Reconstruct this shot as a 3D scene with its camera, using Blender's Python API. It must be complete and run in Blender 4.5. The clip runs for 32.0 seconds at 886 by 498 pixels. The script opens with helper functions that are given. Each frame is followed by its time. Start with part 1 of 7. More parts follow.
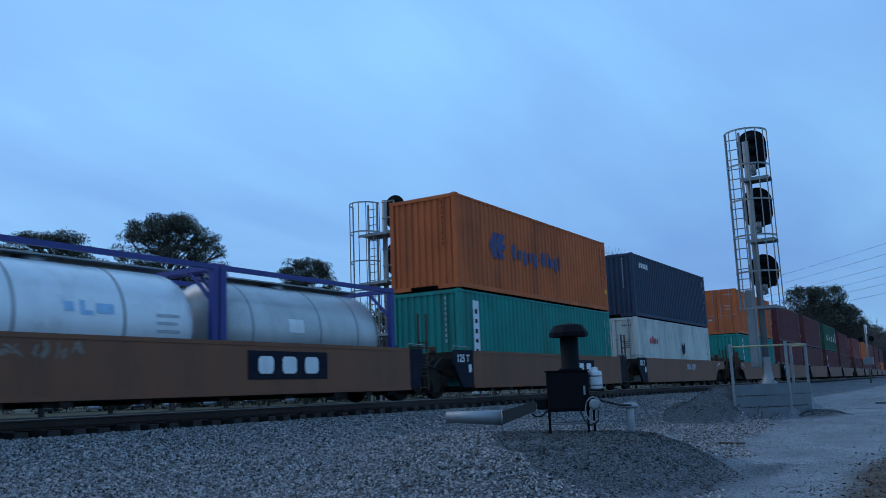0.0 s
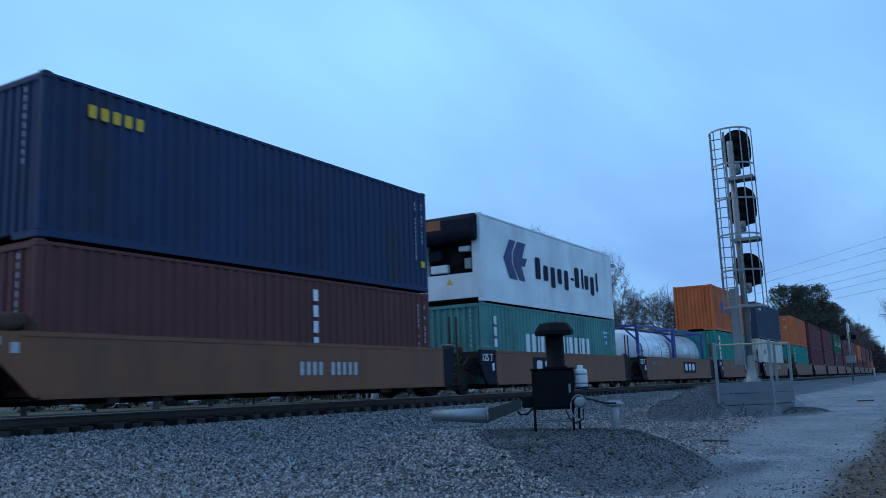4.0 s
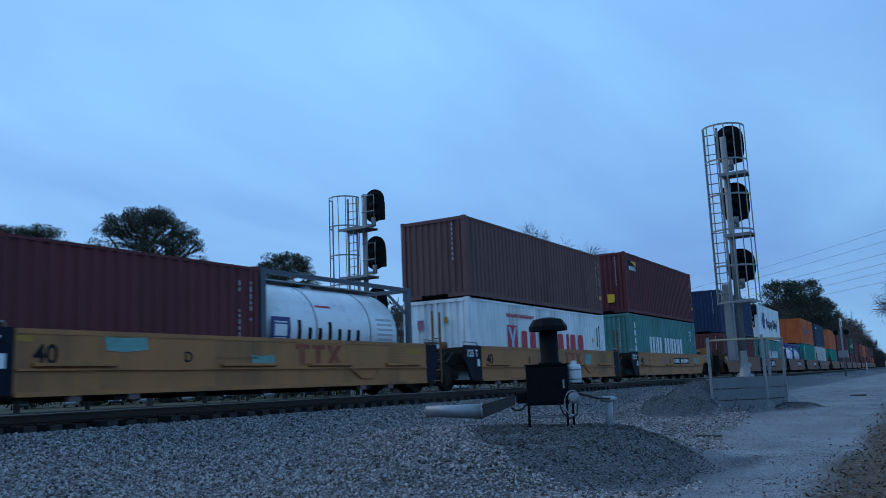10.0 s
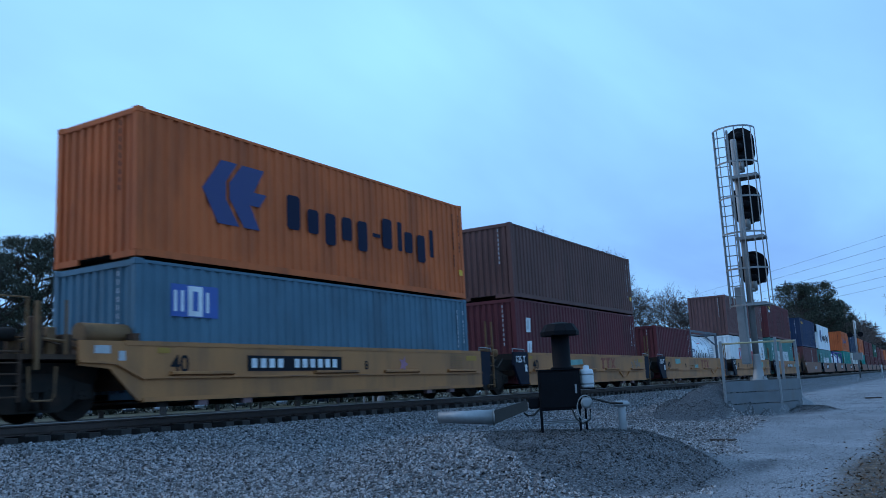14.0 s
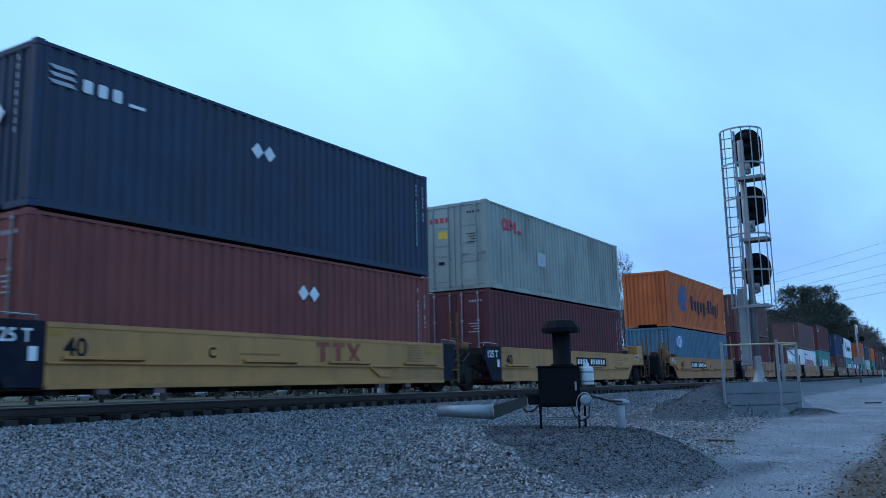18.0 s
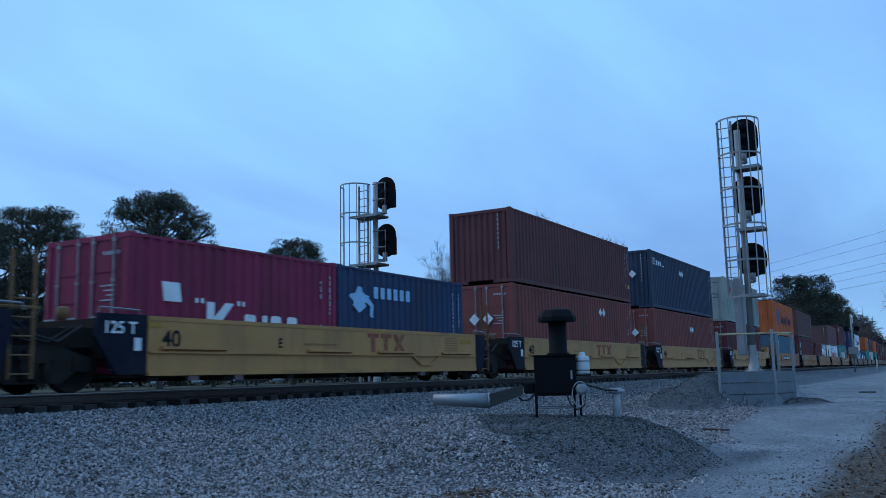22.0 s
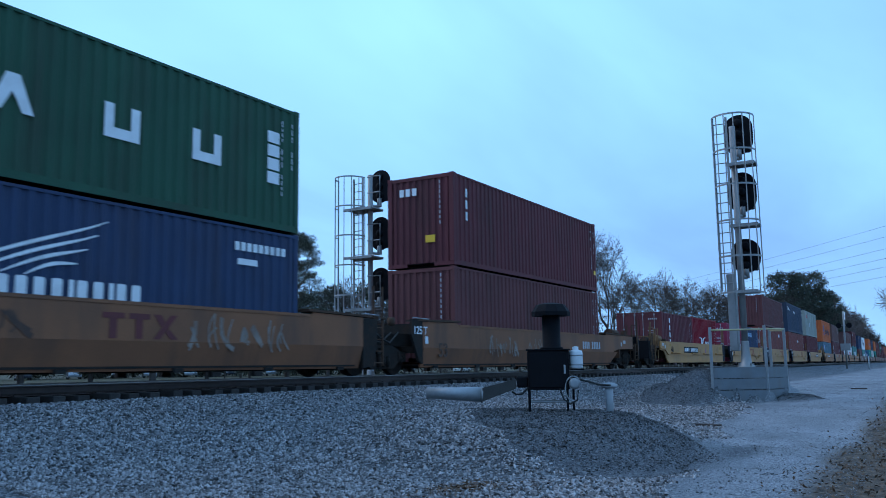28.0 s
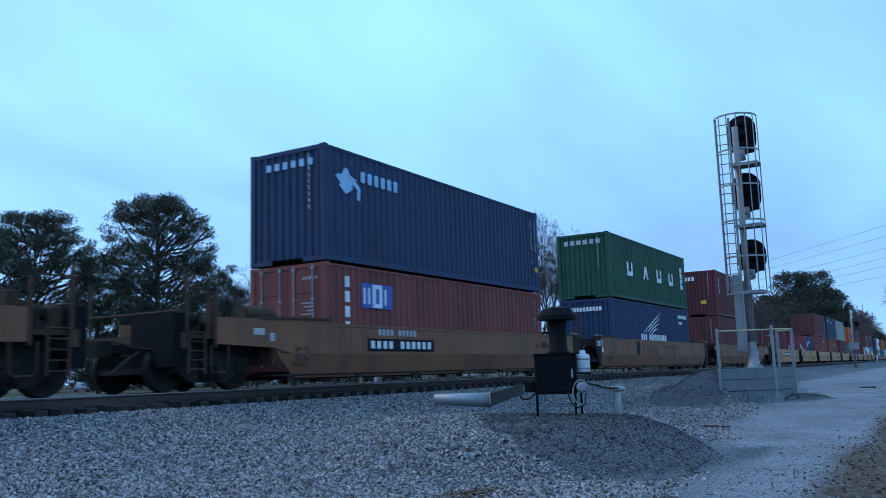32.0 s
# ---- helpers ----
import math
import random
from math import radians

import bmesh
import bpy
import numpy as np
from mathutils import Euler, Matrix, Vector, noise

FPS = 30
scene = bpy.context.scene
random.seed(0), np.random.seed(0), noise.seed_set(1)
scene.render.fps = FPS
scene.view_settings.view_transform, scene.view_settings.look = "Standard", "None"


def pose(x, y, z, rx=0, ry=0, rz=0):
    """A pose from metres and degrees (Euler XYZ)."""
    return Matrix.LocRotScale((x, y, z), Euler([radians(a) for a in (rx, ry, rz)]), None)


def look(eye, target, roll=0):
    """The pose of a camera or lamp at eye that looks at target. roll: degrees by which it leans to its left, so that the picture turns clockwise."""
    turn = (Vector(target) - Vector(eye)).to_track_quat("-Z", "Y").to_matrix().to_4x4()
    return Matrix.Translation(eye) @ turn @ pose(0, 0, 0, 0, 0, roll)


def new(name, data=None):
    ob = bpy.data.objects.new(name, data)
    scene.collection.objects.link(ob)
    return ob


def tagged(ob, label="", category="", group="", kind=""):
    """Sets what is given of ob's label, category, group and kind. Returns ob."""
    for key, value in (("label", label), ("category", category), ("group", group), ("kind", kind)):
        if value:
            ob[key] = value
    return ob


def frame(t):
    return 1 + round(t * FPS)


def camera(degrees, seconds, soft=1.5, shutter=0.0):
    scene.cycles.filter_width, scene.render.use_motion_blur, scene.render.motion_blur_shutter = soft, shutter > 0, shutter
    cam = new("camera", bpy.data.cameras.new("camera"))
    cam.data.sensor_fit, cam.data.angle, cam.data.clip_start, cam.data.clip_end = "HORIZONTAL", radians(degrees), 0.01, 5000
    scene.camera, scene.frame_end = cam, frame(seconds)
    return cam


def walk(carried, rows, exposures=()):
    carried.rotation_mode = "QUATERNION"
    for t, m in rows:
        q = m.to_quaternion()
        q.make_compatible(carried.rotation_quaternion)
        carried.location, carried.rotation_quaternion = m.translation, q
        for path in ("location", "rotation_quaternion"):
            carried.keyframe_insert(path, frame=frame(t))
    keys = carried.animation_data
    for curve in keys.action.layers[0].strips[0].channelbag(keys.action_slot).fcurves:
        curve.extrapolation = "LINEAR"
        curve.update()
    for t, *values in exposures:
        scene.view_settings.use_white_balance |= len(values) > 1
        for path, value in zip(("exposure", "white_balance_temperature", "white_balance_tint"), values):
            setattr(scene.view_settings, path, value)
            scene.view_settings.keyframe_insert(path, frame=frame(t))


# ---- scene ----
cam = camera(55.00, 32.0, 0.9, 0.3)
EYE = (0.000, -13.990, 0.202)
PATH = [
    (0, 99.503, 2.084, -57.986), (0.5, 99.629, 2.269, -57.922), (1, 99.585, 2.353, -57.992), (1.5, 99.669, 2.544, -58.207),
    (2, 99.829, 2.202, -58.483), (2.5, 99.742, 2.348, -58.832), (3, 99.670, 2.521, -58.754), (3.5, 99.569, 2.198, -58.909),
    (5.5, 99.015, 2.274, -59.034), (6, 99.044, 2.247, -59.206), (6.5, 98.981, 2.062, -59.430), (7, 98.939, 1.665, -59.508),
    (7.5, 99.150, 2.401, -59.456), (8, 99.109, 2.528, -59.427), (8.5, 99.047, 2.554, -59.266), (9, 99.098, 2.410, -59.303),
    (9.5, 99.001, 2.461, -59.328), (10, 99.069, 2.294, -59.329), (10.5, 99.120, 2.252, -59.152), (11, 99.105, 2.088, -59.102),
    (11.5, 99.295, 2.008, -59.151), (12, 99.477, 2.373, -58.787), (12.5, 99.659, 2.640, -58.556), (13, 99.689, 2.709, -58.510),
    (13.5, 99.685, 2.838, -58.426), (14, 99.494, 2.770, -58.526), (14.5, 99.279, 2.688, -58.556), (16.5, 99.426, 2.126, -58.595),
    (17, 99.543, 2.185, -58.515), (17.5, 99.385, 1.814, -58.480), (18, 99.076, 1.277, -58.541), (18.5, 98.891, 1.365, -58.373),
    (19, 98.800, 1.005, -58.553), (19.5, 98.890, 1.244, -58.558), (20, 98.893, 1.518, -58.509), (20.5, 98.669, 1.394, -58.413),
    (21, 98.584, 1.416, -58.435), (21.5, 98.504, 1.204, -58.643), (22, 98.334, 1.187, -58.798), (22.5, 98.321, 1.134, -58.672),
    (23, 98.428, 1.117, -58.759), (23.5, 98.635, 1.371, -58.830), (24, 98.679, 1.526, -58.728), (24.5, 98.540, 1.146, -58.777),
    (25, 98.538, 1.144, -58.845), (25.5, 98.379, 0.943, -58.628), (27.5, 97.868, 0.718, -58.951), (28, 97.898, 0.778, -59.232),
    (28.5, 98.254, 1.780, -59.375), (29, 98.219, 1.723, -59.535), (29.5, 98.046, 1.737, -59.613), (30, 98.086, 1.473, -59.465),
    (30.5, 98.160, 1.691, -59.365), (31, 98.297, 1.849, -59.294), (31.5, 98.213, 1.779, -59.062), (32, 98.314, 1.785, -58.759),
]
EXPOSE = [
    (0, 0.17), (0.8, 0.02), (2, 0.17), (3, 0.3), (4.5, 0.46), (6, 0.58), (8, 0.64), (9, 0.55), (10, 0.18), (11, 0.16), (12, 0.52), (13, 0.57), (14.5, 0.58), (16.5, 0.58), (18, 0.7), (19, 0.76), (20.5, 0.74), (21, 0.63), (22, 0.34), (23, 0.2), (25, 0.13), (26.5, 0.46), (28, 0.74), (29, 0.8), (30, 0.73), (32, 0.75),
]
walk(cam, [(t, pose(*EYE, rx, ry, rz)) for t, rx, ry, rz in PATH], EXPOSE)


# ---- world and sun: an overcast winter dusk ----
def make_world():
    w = bpy.data.worlds.new("dusk")
    scene.world = w
    w.use_nodes = True
    nt = w.node_tree
    nt.nodes.clear()
    out = nt.nodes.new("ShaderNodeOutputWorld")
    bg = nt.nodes.new("ShaderNodeBackground")
    bg.inputs[1].default_value = 1.0
    sky = nt.nodes.new("ShaderNodeTexSky")
    sky.sky_type = "NISHITA"
    sky.sun_disc = False
    sky.sun_elevation, sky.sun_rotation = radians(12), radians(345)
    dim = nt.nodes.new("ShaderNodeVectorMath")
    dim.operation = "SCALE"
    dim.inputs[3].default_value = 0.1
    nt.links.new(sky.outputs[0], dim.inputs[0])
    co = nt.nodes.new("ShaderNodeTexCoord")
    sep = nt.nodes.new("ShaderNodeSeparateXYZ")
    nt.links.new(co.outputs[0], sep.inputs[0])
    # the cloud deck projected on a plane, so that the banks thin out towards the horizon
    add = nt.nodes.new("ShaderNodeMath")
    add.operation = "ADD"
    add.inputs[1].default_value = 0.16
    nt.links.new(sep.outputs[2], add.inputs[0])
    mx = nt.nodes.new("ShaderNodeMath")
    mx.operation = "MAXIMUM"
    mx.inputs[1].default_value = 0.06
    nt.links.new(add.outputs[0], mx.inputs[0])
    div = nt.nodes.new("ShaderNodeVectorMath")
    div.operation = "DIVIDE"
    cmb = nt.nodes.new("ShaderNodeCombineXYZ")
    for i in range(3):
        nt.links.new(mx.outputs[0], cmb.inputs[i])
    nt.links.new(co.outputs[0], div.inputs[0])
    nt.links.new(cmb.outputs[0], div.inputs[1])
    mp = nt.nodes.new("ShaderNodeMapping")
    mp.inputs["Rotation"].default_value = (0, 0, radians(28))
    mp.inputs["Scale"].default_value = (0.55, 1.25, 0.0)
    nt.links.new(div.outputs[0], mp.inputs[0])
    n1 = nt.nodes.new("ShaderNodeTexNoise")
    n1.inputs["Scale"].default_value, n1.inputs["Detail"].default_value = 0.9, 5
    n1.inputs["Roughness"].default_value, n1.inputs["Distortion"].default_value = 0.5, 0.3
    nt.links.new(mp.outputs[0], n1.inputs["Vector"])
    ramp = nt.nodes.new("ShaderNodeValToRGB")
    e = ramp.color_ramp.elements
    e[0].position, e[0].color = 0.3, (*SKY_DARK, 1)
    e[1].position, e[1].color = 0.7, (*SKY_LIGHT, 1)
    nt.links.new(n1.outputs["Fac"], ramp.inputs[0])
    # brighter overhead, duller low down
    mr = nt.nodes.new("ShaderNodeMapRange")
    mr.inputs["From Min"].default_value, mr.inputs["From Max"].default_value = 0.0, 0.42
    mr.inputs["To Min"].default_value, mr.inputs["To Max"].default_value = SKY_LOW, 1.0
    nt.links.new(sep.outputs[2], mr.inputs["Value"])
    sc = nt.nodes.new("ShaderNodeVectorMath")
    sc.operation = "SCALE"
    side = nt.nodes.new("ShaderNodeMapRange")
    side.inputs["From Min"].default_value, side.inputs["From Max"].default_value = 0.0, 0.5
    side.inputs["To Min"].default_value, side.inputs["To Max"].default_value = 0.93, 1.0
    nt.links.new(sep.outputs[1], side.inputs["Value"])
    both = nt.nodes.new("ShaderNodeMath")
    both.operation = "MULTIPLY"
    nt.links.new(mr.outputs[0], both.inputs[0])
    nt.links.new(side.outputs[0], both.inputs[1])
    nt.links.new(ramp.outputs[0], sc.inputs[0])
    nt.links.new(both.outputs[0], sc.inputs[3])
    mix = nt.nodes.new("ShaderNodeMix")
    mix.data_type = "RGBA"
    mix.inputs[0].default_value = 0.9
    nt.links.new(dim.outputs[0], mix.inputs[6])
    nt.links.new(sc.outputs[0], mix.inputs[7])
    nt.links.new(mix.outputs[2], bg.inputs[0])
    nt.links.new(bg.outputs[0], out.inputs[0])


SKY_DARK, SKY_LIGHT, SKY_LOW = (0.19, 0.41, 0.88), (0.3, 0.66, 1.12), 0.75
make_world()
sun_data = bpy.data.lights.new("sun", "SUN")
sun_data.energy, sun_data.angle, sun_data.color = 0.5, radians(40), (1.0, 0.95, 0.9)
sun = new("sun", sun_data)
sun.matrix_world = look((0, 0, 60), (8, -30, 60 - 30))


# ---- materials ----
def mat(name, color, rough=0.6, metal=0.0, var=0.25, scale=3.0, bump=0.15, fine=40.0, dirt=None, dirt_amount=0.5, dirt_scale=1.2, streak=False, island=False, spec=0.5):
    """Base colour broken up at two scales, with stains, fine relief and uneven gloss."""
    m = bpy.data.materials.new(name)
    m.use_nodes = True
    nt = m.node_tree
    b = nt.nodes["Principled BSDF"]
    b.inputs["Metallic"].default_value = metal
    b.inputs["Specular IOR Level"].default_value = spec
    co = nt.nodes.new("ShaderNodeTexCoord")
    vec = co.outputs["Object"]
    oi = nt.nodes.new("ShaderNodeObjectInfo")
    off = nt.nodes.new("ShaderNodeVectorMath")
    off.operation = "MULTIPLY_ADD"
    off.inputs[0].default_value = (37.0, 23.0, 11.0)
    nt.links.new(oi.outputs["Random"], off.inputs[1])
    nt.links.new(vec, off.inputs[2])
    n1 = nt.nodes.new("ShaderNodeTexNoise")
    n1.inputs["Scale"].default_value, n1.inputs["Detail"].default_value = scale, 4
    nt.links.new(off.outputs[0], n1.inputs["Vector"])
    n2 = nt.nodes.new("ShaderNodeTexNoise")
    n2.inputs["Scale"].default_value, n2.inputs["Detail"].default_value = fine, 3
    nt.links.new(off.outputs[0], n2.inputs["Vector"])
    v = nt.nodes.new("ShaderNodeMath")
    v.operation = "MULTIPLY_ADD"
    v.inputs[1].default_value = 0.35
    nt.links.new(n2.outputs["Fac"], v.inputs[0])
    nt.links.new(n1.outputs["Fac"], v.inputs[2])
    mr = nt.nodes.new("ShaderNodeMapRange")
    mr.inputs["From Min"].default_value, mr.inputs["From Max"].default_value = 0.35, 1.0
    mr.inputs["To Min"].default_value, mr.inputs["To Max"].default_value = 1 - var, 1 + var
    nt.links.new(v.outputs[0], mr.inputs["Value"])
    value = mr.outputs[0]
    if island:
        ge = nt.nodes.new("ShaderNodeNewGeometry")
        ir = nt.nodes.new("ShaderNodeMapRange")
        ir.inputs["To Min"].default_value, ir.inputs["To Max"].default_value = 1 - island, 1 + island
        nt.links.new(ge.outputs["Random Per Island"], ir.inputs["Value"])
        mu = nt.nodes.new("ShaderNodeMath")
        mu.operation = "MULTIPLY"
        nt.links.new(ir.outputs[0], mu.inputs[0])
        nt.links.new(value, mu.inputs[1])
        value = mu.outputs[0]
    sc = nt.nodes.new("ShaderNodeVectorMath")
    sc.operation = "SCALE"
    sc.inputs[0].default_value = color
    nt.links.new(value, sc.inputs[3])
    col = sc.outputs[0]
    if dirt is not None:
        mp = nt.nodes.new("ShaderNodeMapping")
        mp.inputs["Scale"].default_value = (1, 1, 0.18) if streak else (1, 1, 1)
        nt.links.new(off.outputs[0], mp.inputs[0])
        n3 = nt.nodes.new("ShaderNodeTexNoise")
        n3.inputs["Scale"].default_value, n3.inputs["Detail"].default_value = dirt_scale, 6
        n3.inputs["Roughness"].default_value = 0.65
        nt.links.new(mp.outputs[0], n3.inputs["Vector"])
        rp = nt.nodes.new("ShaderNodeMapRange")
        rp.inputs["From Min"].default_value, rp.inputs["From Max"].default_value = 0.48, 0.72
        rp.inputs["To Max"].default_value = dirt_amount
        nt.links.new(n3.outputs["Fac"], rp.inputs["Value"])
        mix = nt.nodes.new("ShaderNodeMix")
        mix.data_type = "RGBA"
        mix.inputs[7].default_value = (*dirt, 1)
        nt.links.new(rp.outputs[0], mix.inputs[0])
        nt.links.new(col, mix.inputs[6])
        col = mix.outputs[2]
    nt.links.new(col, b.inputs["Base Color"])
    rr = nt.nodes.new("ShaderNodeMapRange")
    rr.inputs["To Min"].default_value, rr.inputs["To Max"].default_value = max(0.05, rough - 0.12), min(1, rough + 0.12)
    nt.links.new(n1.outputs["Fac"], rr.inputs["Value"])
    nt.links.new(rr.outputs[0], b.inputs["Roughness"])
    if bump:
        bp = nt.nodes.new("ShaderNodeBump")
        bp.inputs["Strength"].default_value, bp.inputs["Distance"].default_value = bump, 0.02
        nt.links.new(n2.outputs["Fac"], bp.inputs["Height"])
        nt.links.new(bp.outputs[0], b.inputs["Normal"])
    return m


# ---- mesh helpers ----
def box(bm, x0, x1, y0, y1, z0, z1):
    v = [bm.verts.new(p) for p in ((x0, y0, z0), (x1, y0, z0), (x1, y1, z0), (x0, y1, z0), (x0, y0, z1), (x1, y0, z1), (x1, y1, z1), (x0, y1, z1))]
    for f in ((0, 3, 2, 1), (4, 5, 6, 7), (0, 1, 5, 4), (1, 2, 6, 5), (2, 3, 7, 6), (3, 0, 4, 7)):
        bm.faces.new([v[i] for i in f])
    return v


def tube(bm, p, q, r, seg=8, r2=None, caps=True):
    p, q = Vector(p), Vector(q)
    r2 = r if r2 is None else r2
    d = q - p
    a = d.orthogonal().normalized()
    b = d.normalized().cross(a)
    rings = []
    for c, rad in ((p, r), (q, r2)):
        rings.append([bm.verts.new(c + (a * math.cos(k * math.tau / seg) + b * math.sin(k * math.tau / seg)) * rad) for k in range(seg)])
    for k in range(seg):
        f = bm.faces.new((rings[0][k], rings[0][(k + 1) % seg], rings[1][(k + 1) % seg], rings[1][k]))
        f.smooth = seg > 6
    if caps:
        bm.faces.new(rings[0][::-1])
        bm.faces.new(rings[1])
    return rings


def bend(bm, pts, r, seg=6, flat=None):
    """One bent rod through the points; flat: half height of a flat bar on edge of half thickness r."""
    pts = [Vector(p) for p in pts]
    rings = []
    for i, p in enumerate(pts):
        d = (pts[min(i + 1, len(pts) - 1)] - pts[max(i - 1, 0)]).normalized()
        up = Vector((0, 0, 1)) if abs(d.z) < 0.9 else Vector((1, 0, 0))
        a = d.cross(up).normalized()
        b = a.cross(d)
        if flat:
            rings.append([bm.verts.new(p + a * u * r + b * v * flat) for u, v in ((-1, -1), (1, -1), (1, 1), (-1, 1))])
        else:
            rings.append([bm.verts.new(p + (a * math.cos(k * math.tau / seg) + b * math.sin(k * math.tau / seg)) * r) for k in range(seg)])
    n = len(rings[0])
    for p, q in zip(rings, rings[1:]):
        for k in range(n):
            bm.faces.new((p[k], p[(k + 1) % n], q[(k + 1) % n], q[k]))
    bm.faces.new(rings[0][::-1])
    bm.faces.new(rings[-1])


def prism(bm, outline, y0, y1, axis="y"):
    """An outline of (x, z) carried from y0 to y1; axis x: an outline of (y, z)."""
    def at(u, w, v):
        return (u, v, w) if axis == "y" else (v, u, w) if axis == "x" else (u, w, v)
    a = [bm.verts.new(at(u, w, y0)) for u, w in outline]
    b = [bm.verts.new(at(u, w, y1)) for u, w in outline]
    n = len(outline)
    bm.faces.new(a)
    bm.faces.new(b[::-1])
    for i in range(n):
        bm.faces.new((a[i], b[i], b[(i + 1) % n], a[(i + 1) % n]))


def lathe(bm, prof, seg=24, axis="z", at=(0, 0, 0), smooth=True):
    """A profile of (radius, height) turned round an axis."""
    rings = []
    for r, h in prof:
        ring = []
        for k in range(seg):
            c, s = math.cos(k * math.tau / seg) * r, math.sin(k * math.tau / seg) * r
            p = (c, s, h) if axis == "z" else (c, h, s) if axis == "y" else (h, c, s)
            ring.append(bm.verts.new((p[0] + at[0], p[1] + at[1], p[2] + at[2])))
        rings.append(ring)
    for a, b in zip(rings, rings[1:]):
        for k in range(seg):
            f = bm.faces.new((a[k], a[(k + 1) % seg], b[(k + 1) % seg], b[k]))
            f.smooth = smooth
    bm.faces.new(rings[0][::-1])
    bm.faces.new(rings[-1])


def mesh_of(bm, name):
    bmesh.ops.recalc_face_normals(bm, faces=bm.faces)
    me = bpy.data.meshes.new(name)
    bm.to_mesh(me)
    bm.free()
    return me


def bevelled(bm, w=0.01):
    bmesh.ops.bevel(bm, geom=list(bm.edges), offset=w, segments=1, affect="EDGES")
    return bm


def put(name, me, material, parent=None, m=None, label=""):
    """Links a mesh as one object; the material sits on the object, so that alike pieces share their mesh."""
    ob = new(name, me)
    if not me.materials:
        me.materials.append(material)
    ob.material_slots[0].link = "OBJECT"
    ob.material_slots[0].material = material
    ob.parent = parent
    if m is not None:
        ob.matrix_basis = m
    if label:
        ob["label"] = label
    return ob


def part(name, bm, material, parent, label="", m=None):
    return put(name, mesh_of(bm, name), material, parent, m, label)


def thing(name, m, label, category, group="", kind=""):
    ob = new(name)
    ob.empty_display_size = 0.2
    ob.matrix_basis = m
    return tagged(ob, label, category, group, kind)


CACHE = {}


def cached(key, make):
    if key not in CACHE:
        bm = bmesh.new()
        make(bm)
        CACHE[key] = mesh_of(bm, str(key[0]))
    return CACHE[key]


def letters(text, size, name="marking"):
    """Letters of the built-in font as a flat mesh that faces -y, from x = 0, standing on z = 0."""
    cu = bpy.data.curves.new(name, "FONT")
    cu.body, cu.size, cu.extrude, cu.offset = text, size, 0.002, size * 0.018
    ob = bpy.data.objects.new(name, cu)
    me = bpy.data.meshes.new_from_object(ob)
    me.transform(Matrix.Rotation(radians(90), 4, "X"))
    bpy.data.objects.remove(ob)
    me.name = name
    return me


# ---- paints ----
RUST, SOOT = (0.11, 0.045, 0.02), (0.03, 0.028, 0.026)


def paint(name, color, rough=0.62, dirt=(0.05, 0.035, 0.03), amount=0.5):
    return mat(name, color, rough, 0.0, 0.2, 0.8, 0.05, 30, dirt, amount, 0.9, True, spec=0.15)


P = {k: paint(k + "_paint", c) for k, c in {
    "orange": (0.58, 0.13, 0.042), "teal": (0.02, 0.23, 0.19), "navy": (0.026, 0.045, 0.1), "white": (0.75, 0.77, 0.78),
    "maroon": (0.135, 0.036, 0.041), "brick": (0.225, 0.064, 0.055), "brown": (0.14, 0.068, 0.06), "steel": (0.088, 0.165, 0.218),
    "grey": (0.31, 0.325, 0.29), "green": (0.03, 0.088, 0.055), "red": (0.23, 0.01, 0.02), "pink": (0.26, 0.032, 0.07),
    "jade": (0.092, 0.25, 0.23), "blue": (0.034, 0.054, 0.108), "slate": (0.04, 0.057, 0.092), "umber": (0.165, 0.08, 0.075), "cream": (0.58, 0.585, 0.54), "plum": (0.14, 0.048, 0.048)}.items()}
P["clean"] = paint("reefer_white_paint", (0.74, 0.76, 0.78), 0.5, (0.3, 0.27, 0.24), 0.25)
M_WHITE = mat("lettering_white", (0.72, 0.74, 0.76), 0.6, 0, 0.12, 6, 0, 40, (0.2, 0.18, 0.16), 0.35, 3)
M_BLUE = mat("lettering_blue", (0.025, 0.038, 0.14), 0.6, 0, 0.1, 6, 0)
M_BLACK = mat("lettering_black", (0.014, 0.014, 0.018), 0.7, 0, 0.1, 6, 0, spec=0.1)
M_INK = mat("lettering_navy_black", (0.014, 0.017, 0.04), 0.7, 0, 0.1, 6, 0, spec=0.12)
M_RED = mat("lettering_red", (0.5, 0.025, 0.04), 0.6, 0, 0.12, 6, 0)
M_DULLRED = mat("lettering_dull_red", (0.26, 0.045, 0.02), 0.7, 0, 0.2, 4, 0, 40, (0.3, 0.2, 0.08), 0.5, 4)
M_YELLOW = mat("sticker_yellow", (0.75, 0.42, 0.02), 0.6, 0, 0.1, 6, 0)
M_OCHRE = mat("faded_ochre", (0.37, 0.185, 0.02), 0.7, 0, 0.15, 6, 0)
M_GREY = mat("lettering_grey", (0.4, 0.42, 0.45), 0.7, 0, 0.2, 6, 0)
M_PLATE = mat("dull_plate_white", (0.42, 0.43, 0.44), 0.6, 0, 0.15, 6, 0, 40, (0.2, 0.15, 0.1), 0.5, 5)
M_SIGNBLUE = mat("sign_blue", (0.03, 0.09, 0.34), 0.5, 0, 0.1, 6, 0)
M_LBLUE = mat("lettering_pale_blue", (0.3, 0.5, 0.7), 0.6, 0, 0.15, 6, 0)
M_TURQ = mat("spray_turquoise", (0.15, 0.31, 0.28), 0.8, 0, 0.25, 3, 0)
M_PURPLE = mat("spray_purple", (0.3, 0.14, 0.2), 0.8, 0, 0.25, 3, 0)
